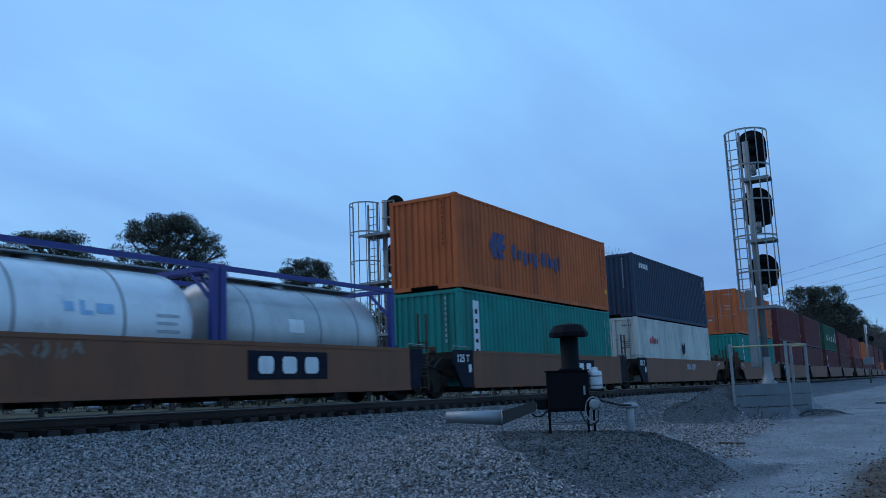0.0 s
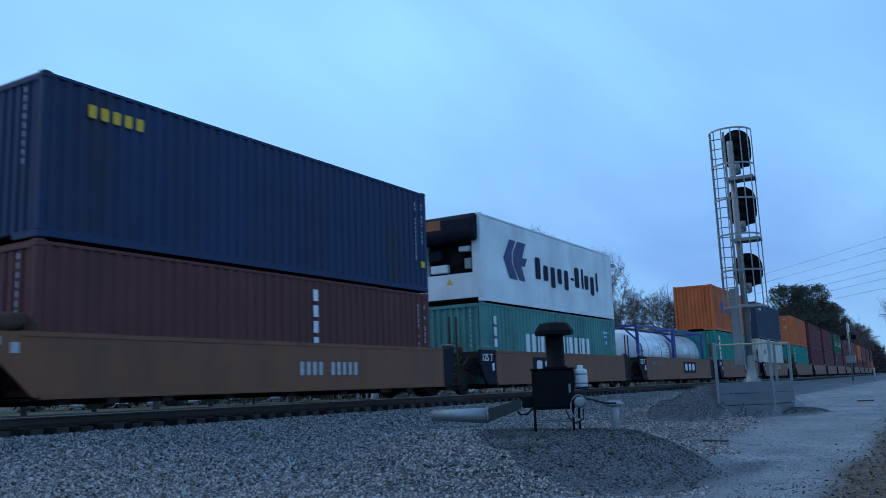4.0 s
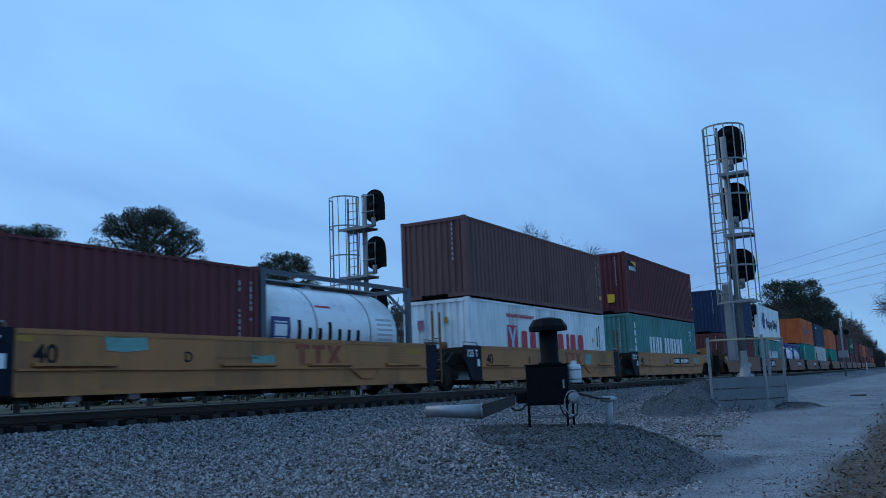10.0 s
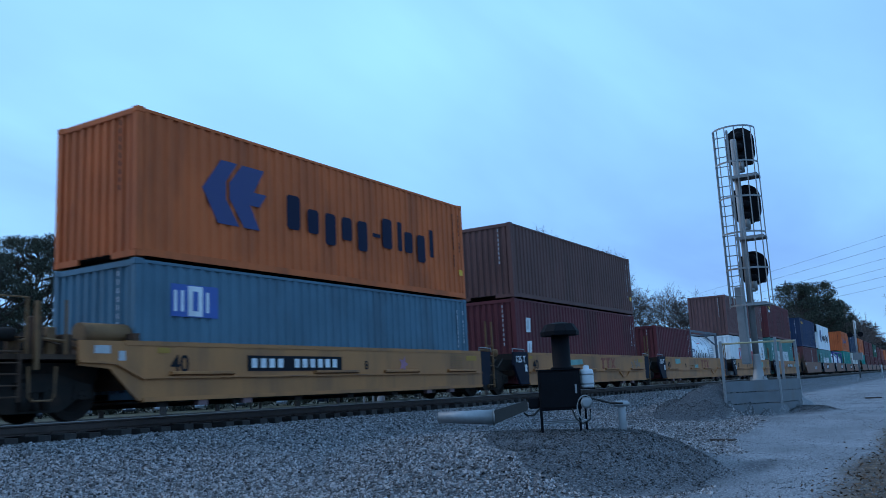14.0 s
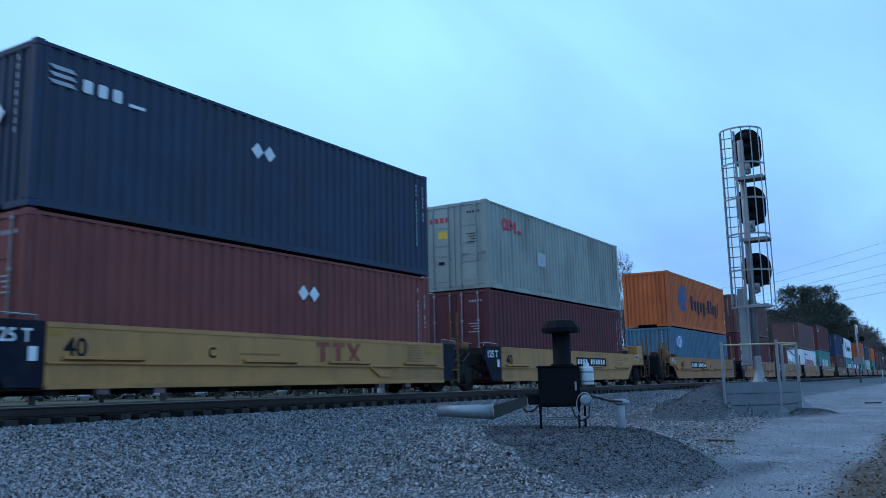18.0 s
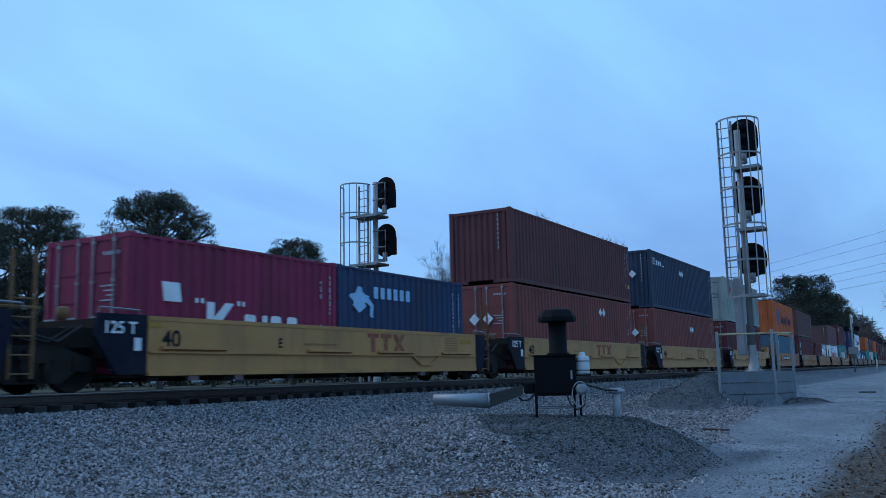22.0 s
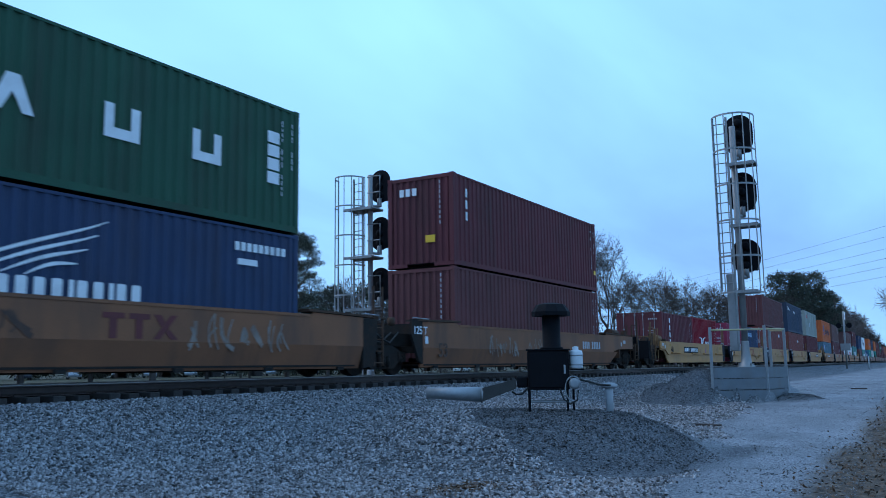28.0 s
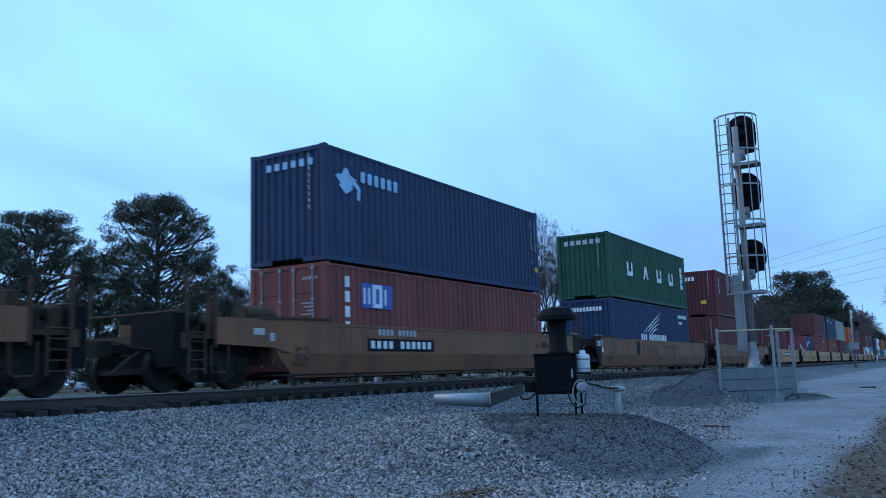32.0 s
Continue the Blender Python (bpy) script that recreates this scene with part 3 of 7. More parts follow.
# ---- freight containers ----
def corrugated(x0, x1, depth, pitch, inner):
    """Outline (along, across) of a ribbed steel sheet; across 0 is the outer face."""
    n = max(2, round((x1 - x0) / pitch))
    p = (x1 - x0) / n
    out = []
    for i in range(n):
        a = x0 + i * p
        out += [(a, depth), (a + p * 0.18, depth), (a + p * 0.32, 0.0), (a + p * 0.68, 0.0), (a + p * 0.82, depth)]
    return out + [(x1, depth), (x1, inner), (x0, inner)]


def sheet(bm, outline, z0, z1):
    """Walls of a ribbed sheet with both faces, as strips (no large polygons)."""
    n = len(outline)
    a = [bm.verts.new((u, w, z0)) for u, w in outline]
    b = [bm.verts.new((u, w, z1)) for u, w in outline]
    for i in range(n):
        bm.faces.new((a[i], a[(i + 1) % n], b[(i + 1) % n], b[i]))


W2 = 1.219


def container(spec, m):
    """A steel box container; origin at the middle of its base. spec: length, height, paint, rear, marks, label."""
    L, h, color, rear, marks, label = spec
    paint_mat = P["clean" if rear == "reefer" else color]
    root = thing("shipping_container", m, label, "container", "containers on the train")
    H = L / 2

    def side(bm):
        if rear == "reefer":
            box(bm, -H + 0.12, H - 0.12, -W2 + 0.012, -W2 + 0.06, 0.16, h - 0.1)
        else:
            sheet(bm, [(u, -W2 + 0.008 + w) for u, w in corrugated(-H + 0.1, H - 0.1, 0.036, 0.278, 0.06)], 0.15, h - 0.06)
    me = cached(("side_panel", L, h, rear == "reefer"), side)
    put("side_panel", me, paint_mat, root)
    put("side_panel", me, paint_mat, root, pose(0, 0, 0, 0, 0, 180))

    def roof(bm):
        box(bm, -H + 0.06, H - 0.06, -W2 + 0.03, W2 - 0.03, h - 0.07, h - 0.045)
    put("roof", cached(("roof", L, h), roof), paint_mat, root)

    def base(bm):
        box(bm, -H + 0.1, H - 0.1, -W2 + 0.08, W2 - 0.08, 0.1, 0.14)
        for k in range(round(L / 0.6)):
            x = -H + 0.4 + k * 0.6
            if x < H - 0.3:
                box(bm, x, x + 0.05, -W2 + 0.1, W2 - 0.1, 0.02, 0.1)
    put("floor_frame", cached(("floor_frame", L), base), M_UNDER, root)

    def rail(bm):
        box(bm, -H + 0.15, H - 0.15, -W2 + 0.002, -W2 + 0.05, 0.02, 0.16)
    def top_rail(bm):
        box(bm, -H + 0.15, H - 0.15, -W2 + 0.002, -W2 + 0.06, h - 0.085, h - 0.028)
    for turn in (0, 180):
        put("bottom_rail", cached(("bottom_rail", L), rail), paint_mat, root, pose(0, 0, 0, 0, 0, turn))
        put("top_rail", cached(("top_rail", L, h), top_rail), paint_mat, root, pose(0, 0, 0, 0, 0, turn))

    def post(bm):
        box(bm, -0.075, 0.075, -0.08, 0.08, 0.118, h - 0.118)
        bevelled(bm, 0.012)

    def cast(bm):
        box(bm, -0.089, 0.089, -0.081, 0.081, 0, 0.118)
        bevelled(bm, 0.01)
    for sx in (-1, 1):
        for sy in (-1, 1):
            put("corner_post", cached(("corner_post", h), post), paint_mat, root, pose(sx * (H - 0.078), sy * (W2 - 0.082), 0))
            for z in (0, h - 0.118):
                put("corner_casting", cached(("corner_casting",), cast), paint_mat, root, pose(sx * (H - 0.089), sy * (W2 - 0.081), z))

    def wall(bm):
        sheet(bm, [(w - H + 0.03, u) for u, w in corrugated(-W2 + 0.15, W2 - 0.15, 0.045, 0.25, 0.08)], 0.12, h - 0.06)
        box(bm, -H + 0.012, -H + 0.07, -W2 + 0.16, W2 - 0.16, h - 0.13, h - 0.02)
        for s in (-1, 1):
            box(bm, -H + 0.012, -H + 0.07, min(s * 0.5, s * (W2 - 0.16)), max(s * 0.5, s * (W2 - 0.16)), 0.01, 0.13)
    wall_me = cached(("end_wall", L, h), wall)
    put("end_wall", wall_me, paint_mat, root, pose(0, 0, 0, 0, 0, 180))
    if rear == "wall":
        put("end_wall", wall_me, paint_mat, root)
    elif rear == "doors":
        def leaf(bm):
            box(bm, -H + 0.03, -H + 0.075, 0.015, W2 - 0.15, 0.14, h - 0.12)
            n = 4
            for k in range(n):
                z = 0.3 + k * (h - 0.5) / n
                box(bm, -H + 0.018, -H + 0.03, 0.12, W2 - 0.26, z, z + (h - 0.5) / n - 0.12)
        def rod(bm):
            tube(bm, (-H - 0.004, 0, 0.06), (-H - 0.004, 0, h - 0.05), 0.017, 6)
            for z in (0.12, h * 0.35, h * 0.65, h - 0.16):
                box(bm, -H - 0.02, -H + 0.02, -0.045, 0.045, z, z + 0.05)
            box(bm, -H - 0.03, -H - 0.015, 0, 0.34, h * 0.4, h * 0.4 + 0.03)
        def header(bm):
            box(bm, -H + 0.012, -H + 0.08, -W2 + 0.16, W2 - 0.16, h - 0.115, h - 0.012)
        def threshold(bm):
            box(bm, -H + 0.012, -H + 0.08, -W2 + 0.16, W2 - 0.16, 0.005, 0.13)
        put("door_header", cached(("door_header", L, h), header), paint_mat, root)
        put("door_sill", cached(("door_sill", L), threshold), paint_mat, root)
        tone = M_BLACK if color in ("white", "cream", "grey") else M_WHITE
        rows = [(-0.95 + 0.1 * k, -0.9 + 0.1 * k, h - 0.4, h - 0.33) for k in range(5)] + [(-0.85, -0.45 - 0.09 * (k % 3), h * 0.62 - 0.09 * k, h * 0.62 + 0.025 - 0.09 * k) for k in range(4)] + [(0.4, 0.62, h * 0.3, h * 0.3 + 0.1)]
        decal(root, rows, M_GREY if tone == M_WHITE else tone, "small_writing", end=-H + 0.014)
        for mirror in (1, -1):
            mm = Matrix.Diagonal((1, mirror, 1, 1))
            d = put("door", cached(("door_leaf", L, h), leaf), paint_mat, root, mm)
            for y in (0.22, 0.82):
                put("lock_rod", cached(("lock_rod", L, h), rod), M_GALV, d, pose(0, y, 0), "bare steel lock rod")
    else:
        # a refrigerated box: machinery behind an opening in the end
        def unit(bm):
            box(bm, -H + 0.03, -H + 0.3, -W2 + 0.16, W2 - 0.16, 0.14, h * 0.33)
            box(bm, -H + 0.03, -H + 0.3, -W2 + 0.16, -W2 + 0.34, h * 0.33, h * 0.74)
            box(bm, -H + 0.03, -H + 0.3, W2 - 0.34, W2 - 0.16, h * 0.33, h * 0.74)
        part_bm = bmesh.new()
        unit(part_bm)
        part("end_panel", part_bm, paint_mat, root)
        bm = bmesh.new()
        prism(bm, [(-H + 0.3, h - 0.03), (-H - 0.18, h - 0.03), (-H - 0.36, h - 0.16), (-H - 0.36, h - 0.68), (-H - 0.24, h - 0.9), (-H + 0.3, h - 0.9)], -W2 + 0.1, W2 - 0.1)
        bevelled(bm, 0.06)
        genset = part("clip_on_generator", bm, M_DARKEND, root, "dark generator unit clipped to the end")
        bm = bmesh.new()
        box(bm, -H + 0.28, -H + 0.32, -W2 + 0.3, W2 - 0.3, h * 0.3, h * 0.75)
        part("machinery_back", bm, M_BLACKMET, root)
        bm = bmesh.new()
        lathe(bm, [(0.2, 0.05), (0.25, 0.1), (0.25, 0.42), (0.2, 0.46)], 14, "x", (-H, -0.3, h * 0.5))
        part("compressor", bm, M_BLACKMET, root, "black compressor in the open end")
        for y0, y1, za, zb, tone in ((0.1, 0.75, 0.36, 0.45, P["white"]), (-0.75, -0.35, 0.58, 0.64, P["white"]), (-0.8, -0.55, 0.38, 0.5, P["grey"]), (0.3, 0.8, 0.5, 0.62, M_DARKEND)):
            bm = bmesh.new()
            box(bm, -H + 0.09, -H + 0.28, y0, y1, h * za, h * zb)
            bevelled(bm, 0.02)
            part("cooling_unit", bm, tone, root)
        bm = bmesh.new()
        box(bm, -H - 0.366, -H - 0.36, 0.05, 0.98, h - 0.5, h - 0.18)
        part("warning_panel", bm, mat("faded_orange_panel", (0.3, 0.085, 0.035), 0.7, 0, 0.3, 6, 0, 30, SOOT, 0.5, 5), genset, "faded orange warning panel")
        bm = bmesh.new()
        prism(bm, [(-0.12, h * 0.21), (0.12, h * 0.21), (0, h * 0.28)], -H + 0.024, -H + 0.029, "x")
        part("warning_sticker", bm, M_YELLOW, root)
    for kind, *a in marks:
        MARKS[kind](root, L, h, *a)
    # stacked columns of small writing near the leading end
    if L > 3 and not any(k == "noid" for k, *_ in marks):
        rnd = random.Random(label)
        x = H - 0.62
        tone = M_BLACK if color in ("white", "cream", "grey", "orange") and rear != "reefer" else M_GREY
        rects = []
        for col in (0, 0.34):
            z = h - 0.35
            while z > h * (0.5 if col else 0.3):
                s = rnd.uniform(0.05, 0.14)
                if rnd.random() < 0.8:
                    rects.append((x + col, x + col + 0.036, z - s, z))
                z -= s + 0.04
        decal(root, rects, tone, "small_writing")
        if rnd.random() < 0.75:
            decal(root, [(x + 0.27, x + 0.47, h * 0.24, h * 0.3)], M_YELLOW, "warning_sticker")
        if rear == "wall":
            decal(root, [(-0.75, -0.715, z, z + 0.1) for z in np.arange(h * 0.45, h - 0.3, 0.16)], tone, "small_writing", end=-H - 0.002)
    return root


FINE = ("small_writing", "number_marking", "lettering")


def decal(root, rects, material, name="lettering", end=None, y=None, label="", skew=0.0):
    """Thin painted shapes on the side (x0, x1, z0, z1) or, with end, on an end face (y0, y1, z0, z1)."""
    bm = bmesh.new()
    y = -W2 - 0.001 if y is None else y
    for a, b, c, d in rects:
        if end is None:
            prism(bm, [(a, c), (b, c), (b + skew, d), (a + skew, d)], y - 0.004, y)
        else:
            box(bm, end - 0.004, end, a, b, c, d)
    ob = part(name, bm, material, root, label)
    if name in FINE and len(rects) > 1:
        ob["kind"] = "stuff"
    return ob


def shape(root, polys, material, name="emblem", y=None):
    bm = bmesh.new()
    y = -W2 - 0.001 if y is None else y
    for pl in polys:
        prism(bm, pl, y - 0.004, y)
    return part(name, bm, material, root)


def word(root, x0, x1, z, h, tall, material, y=None, fill=0.62, name="letter_bar"):
    """A brand name as plain rounded blocks from x0 to x1. U: tall, l: low, p: low and hanging, d: thin and tall, i: thin, _: a space."""
    width = {"U": 1.0, "l": 0.9, "p": 0.9, "d": 0.45, "i": 0.5, "_": 0.7, "-": 0.6}
    total = sum(width[c] for c in tall)
    x = x0
    for c in tall:
        w = (x1 - x0) * width[c] / total
        if c == "-":
            decal(root, [(x, x + w * 0.8, z + h * 0.3, z + h * 0.42)], material, name, y=y)
        elif c != "_":
            lo, hi = (z - h * 0.25 if c == "p" else z), z + h * (0.72 if c in "lp" else 1)
            e, f = 0.14 * w * fill, x + w * fill
            shape(root, [[(x, lo + e), (x + e, lo), (f - e, lo), (f, lo + e), (f, hi - e), (f - e, hi), (x + e, hi), (x, hi - e)]], material, name, y)
        x += w


def hl_mark(root, L, h, tone=None, k=1.0, x=-3.55, z=1.58):
    s = 0.47 * k
    def q(*pts):
        return [(x + a * s, z + b * s) for a, b in pts]
    shape(root, [q((-2.0, 0), (-0.9, 1.45), (0.1, 1.45), (-0.6, 0.5), (-0.6, -0.3), (0.2, -1.45), (-1.1, -1.45))], M_BLUE)
    shape(root, [q((-0.4, 0.5), (0.4, 1.45), (1.85, 1.45), (1.15, 0.3), (2.0, 0.3), (1.5, -0.35), (0.9, -0.35), (1.5, -1.45), (0.5, -1.45), (-0.4, -0.25))], M_BLUE)
    word(root, x + 1.6 * k, x + 8.0 * k, z - 0.5 * k, 0.8 * k, "Ulplp-Udlpd", tone or M_INK)


def cs_mark(root, L, h):
    z = 0.85 if h > 2.7 else 0.68
    word(root, -3.05, -0.85, z, 1.0, "UUiUU", M_WHITE)
    word(root, -0.45, 3.1, z, 1.0, "UUiUUiUU", M_WHITE)
    column(root, L, h, -5.5, 0.36, 4, h - 0.42)
    decal(root, [(4.6, 5.1, h - 0.65, h - 0.55), (4.65, 5.0, h - 0.82, h - 0.73), (4.8, 4.95, h - 1.1, h - 0.95)], M_LBLUE, "small_writing")


def ym_mark(root, L, h):
    decal(root, [(-3.42, -2.65, 0.85, 1.8)], M_RED, "emblem")
    shape(root, [[(-3.36, 1.74), (-3.2, 1.74), (-3.03, 1.4), (-2.87, 1.74), (-2.71, 1.74), (-2.95, 1.25), (-2.95, 0.88), (-3.12, 0.88), (-3.12, 1.25)]], M_LBLUE, y=-W2 - 0.006)
    word(root, -2.32, 0.6, 0.82, 0.82, "UUUU", M_RED)
    word(root, 0.91, 3.8, 0.82, 0.82, "UiUU", M_RED)
    decal(root, [(-3.42 + k * 0.16, -3.32 + k * 0.16, 2.08, 2.2) for k in range(14)], M_RED, "small_writing")
    decal(root, [(4.6, 4.75, 1.4, 1.55)], M_YELLOW, "warning_sticker")
    decal(root, [(5.1, 5.2, 1.2, 2.0), (5.35, 5.42, 1.1, 2.1)], M_BLACK, "small_writing")
    decal(root, [(0.42, 0.66, 1.65, 1.95)], M_PURPLE, "emblem", end=-L / 2 - 0.03)
    decal(root, [(-0.47, -0.33, 1.8, 2.0)], M_OCHRE, "warning_sticker", end=-L / 2 - 0.03)


def mol_small(root, L, h, x=-4.68, w=1.35):
    a, b = h - 1.05, h - 0.42
    decal(root, [(x, x + w, a, b)], M_SIGNBLUE, "emblem")
    decal(root, [(x + w * 0.35, x + w * 0.66, a + 0.02, b - 0.02)], M_WHITE, "emblem", y=-W2 - 0.006)
    for u, v in ((0.06, 0.12), (0.2, 0.26), (0.74, 0.8)):
        decal(root, [(x + w * u, x + w * v, a + 0.1, b - 0.12)], M_WHITE, "letter_bar", y=-W2 - 0.006)
    decal(root, [(x + w * 0.45, x + w * 0.56, a + 0.12, b - 0.12)], M_SIGNBLUE, "letter_bar", y=-W2 - 0.011)


def column(root, L, h, x=-5.2, w=0.35, n=4, top=None, tone=None):
    top = top or h - 0.3
    for k in range(n):
        decal(root, [(x + w * 0.2, x + w * 0.78, top - 0.37 * (k + 1) + 0.1, top - 0.37 * k)], tone or M_WHITE, "letter_bar")


def cronos_mark(root, L, h):
    H = L / 2
    x, z = -H + 0.85, h - 0.82
    pts = [(0.46 * math.cos(a) * (0.75 + 0.25 * math.sin(5 * a)), 0.34 * math.sin(a) * (0.8 + 0.2 * math.cos(4 * a))) for a in np.linspace(0, math.tau, 20)[:-1]]
    shape(root, [[(x + a, z + b) for a, b in pts]], M_LBLUE)
    shape(root, [[(x + 0.3, z + 0.12), (x + 0.6, z - 0.12), (x + 0.56, z - 0.45), (x + 0.44, z - 0.4), (x + 0.46, z - 0.16), (x + 0.24, z - 0.04)]], M_LBLUE)
    word(root, x + 0.62, x + 2.4, h - 0.76, 0.3, "UUUUUU", M_LBLUE)
    if L > 8:
        decal(root, [(-0.85 + k * 0.27, -0.7 + k * 0.27, h - 0.5, h - 0.32) for k in range(6)], M_LBLUE, "small_writing", end=-H - 0.002)


def nyk_mark(root, L, h):
    for k in range(3):
        decal(root, [(-5.75, -5.3, h - 0.72 + k * 0.13, h - 0.65 + k * 0.13)], M_GREY, "emblem", skew=-0.1)
    word(root, -5.18, -4.25, h - 0.72, 0.24, "UUU", M_WHITE)
    decal(root, [(-4.2, -3.85, h - 0.72, h - 0.66)], M_WHITE, "small_writing")


def placards(root, L, h, x, z, end=True):
    for dx in (-0.19, 0.19):
        q = [(x + dx - 0.18, z), (x + dx, z - 0.18), (x + dx + 0.18, z), (x + dx, z + 0.18)]
        shape(root, [q], M_WHITE, "placard")
        if end:
            bm = bmesh.new()
            prism(bm, [(dx * 1.4 - 0.2, 1.7), (dx * 1.4, 1.5), (dx * 1.4 + 0.2, 1.7), (dx * 1.4, 1.9)], -L / 2 - 0.036, -L / 2 - 0.03, "x")
            part("placard", bm, M_WHITE, root)


def uasc_mark(root, L, h):
    for x, foot in ((-3.75, True), (-1.4, False), (0.75, True), (2.83, True)):
        z, w, t = 1.12, 0.78, 0.2
        if foot:
            outline = [(x, z), (x + w, z), (x + w, z + 0.64), (x + w - t, z + 0.64), (x + w - t, z + t), (x + t, z + t), (x + t, z + 0.64), (x, z + 0.64)]
        else:
            outline = [(x, z), (x + t, z), (x + w / 2, z + 0.34), (x + w - t, z), (x + w, z), (x + w / 2 + 0.12, z + 0.64), (x + w / 2 - 0.12, z + 0.64)]
        shape(root, [outline], M_WHITE, "letter_bar")
    for k in range(4):
        decal(root, [(5.02, 5.4, 1.04 + 0.31 * k, 1.3 + 0.31 * k)], M_WHITE, "letter_bar")
    decal(root, [(-0.85 + k * 0.3, -0.65 + k * 0.3, h - 0.5, h - 0.3) for k in range(6)], M_GREY, "small_writing", end=-L / 2 - 0.002)


def wing_mark(root, L, h):
    # feathers that sweep back from one shoulder, the top one longest
    for k in range(4):
        x0, z0, x1, z1 = -1.9 + 0.42 * k, 1.44 - 0.01 * k, 0.92 - 0.2 * k, 2.48 - 0.27 * k
        pts = [(x0 + (x1 - x0) * u, z0 + (z1 - z0) * (0.35 * u + 0.65 * u ** 2.4) + 0.2 * (1 - 0.15 * k) * math.sin(math.pi * u)) for u in np.linspace(0, 1, 11)]
        up = [(a, c + 0.02 + 0.045 * math.sin(math.pi * i / 10)) for i, (a, c) in enumerate(pts)]
        shape(root, [pts + up[::-1]], M_WHITE)
    word(root, -2.3, 1.8, 0.98, 0.42, "UUU_UUUUiUUiUU", M_WHITE)
    decal(root, [(4.07 + k * 0.18, 4.2 + k * 0.18, h - 0.55, h - 0.37) for k in range(9)], M_WHITE, "small_writing")
    decal(root, [(4.15, 4.75, h - 0.85, h - 0.72)], M_WHITE, "small_writing")
    decal(root, [(-0.75 + k * 0.15, -0.64 + k * 0.15, h - 0.55, h - 0.37) for k in range(10)], M_WHITE, "small_writing", end=-L / 2 - 0.002)


def tex_mark(root, L, h):
    column(root, L, h, -5.38, 0.2, 3, h - 0.42)
    for a in (0.75, 0.52, 0.28):
        decal(root, [(a - 0.16, a, h - 0.62, h - 0.38)], M_WHITE, "letter_bar", end=-L / 2 - 0.002)
    decal(root, [(-0.55, -0.2, 0.75, 0.98)], M_YELLOW, "warning_sticker", end=-L / 2 - 0.002)


def beacon_mark(root, L, h):
    x = -5.58
    decal(root, [(x, x + 1.12, h - 0.86, h - 0.36)], M_BLACK, "emblem")
    shape(root, [[(x + 0.25, h - 0.38), (x + 1.1, h - 0.38), (x + 1.1, h - 0.6), (x + 0.7, h - 0.5)]], M_YELLOW, y=-W2 - 0.006)
    word(root, x + 0.05, x + 1.1, h - 0.84, 0.2, "UUUUUU", M_WHITE, -W2 - 0.006)
    decal(root, [(-0.6, -0.25, 0.5, 0.9)], M_YELLOW, "warning_sticker", end=-L / 2 - 0.002)


def oocl_mark(root, L, h):
    x = -5.03
    for k in range(2):
        bm = bmesh.new()
        cx = x + 0.22 + 0.4 * k
        for j in range(12):
            a, b = j * math.tau / 12, (j + 1) * math.tau / 12
            prism(bm, [(cx + 0.22 * math.cos(a), h - 0.65 + 0.2 * math.sin(a)), (cx + 0.22 * math.cos(b), h - 0.65 + 0.2 * math.sin(b)), (cx + 0.1 * math.cos(b), h - 0.65 + 0.09 * math.sin(b)), (cx + 0.1 * math.cos(a), h - 0.65 + 0.09 * math.sin(a))], -W2 - 0.005, -W2 - 0.001)
        part("letter_bar", bm, M_RED, root)
    decal(root, [(x + 0.9, x + 1.08, h - 0.85, h - 0.47)], M_RED, "letter_bar")
    decal(root, [(x + 1.18, x + 1.45, h - 0.85, h - 0.75)], M_RED, "letter_bar")
    for k in range(4):
        decal(root, [(0.2 + k * 0.2, 0.34 + k * 0.2, h - 0.62, h - 0.45)], M_RED, "letter_bar", end=-L / 2 + 0.017)
    decal(root, [(0.25, 0.6, h * 0.6, h * 0.68)], M_YELLOW, "warning_sticker", end=-L / 2 + 0.017)
    decal(root, [(-2.3, -1.6, h * 0.38, h * 0.55)], M_GREY, "faded_patch")


def kline_mark(root, L, h):
    x = -1.12
    shape(root, [[(x, 0.62), (x + 0.2, 0.62), (x + 0.2, 0.95), (x + 0.55, 0.62), (x + 0.78, 0.62), (x + 0.4, 1.02), (x + 0.74, 1.4), (x + 0.5, 1.4), (x + 0.2, 1.1), (x + 0.2, 1.4), (x, 1.4)]], M_WHITE, "letter_bar")
    for a in (-0.3, -0.16, 0.84, 0.98):
        decal(root, [(x + a, x + a + 0.07, 1.36, 1.46)], M_WHITE, "letter_bar")
    word(root, x + 1.05, x + 2.9, 0.6, 0.6, "UiUU", M_WHITE)


def flag_mark(root, L, h):
    decal(root, [(-2.2, -1.77, 1.35, 1.72)], M_WHITE, "emblem", skew=-0.06)


def seaco_mark(root, L, h, tone=None):
    word(root, -5.2, -3.9, h - 0.62, 0.24, "UUUUU", tone or M_YELLOW)


def plates(root, L, h):
    for z in (1.75, 0.95):
        shape(root, [[(-5.35, z), (-5.02, z), (-4.95, z + 0.5), (-5.3, z + 0.5)]], M_WHITE, "worn_plate")
        shape(root, [[(-5.25, z + 0.1), (-5.17, z + 0.1), (-5.12, z + 0.42), (-5.2, z + 0.42)]], M_GREY, "worn_plate", -W2 - 0.006)


def ring_mark(root, L, h):
    word(root, -4.4, -3.1, h * 0.6, 0.34, "lUll", M_RED)
    shape(root, [[(0.6, h * 0.5), (0.9, h * 0.44), (1.2, h * 0.5), (1.2, h * 0.66), (0.9, h * 0.6), (0.6, h * 0.66)]], M_INK)


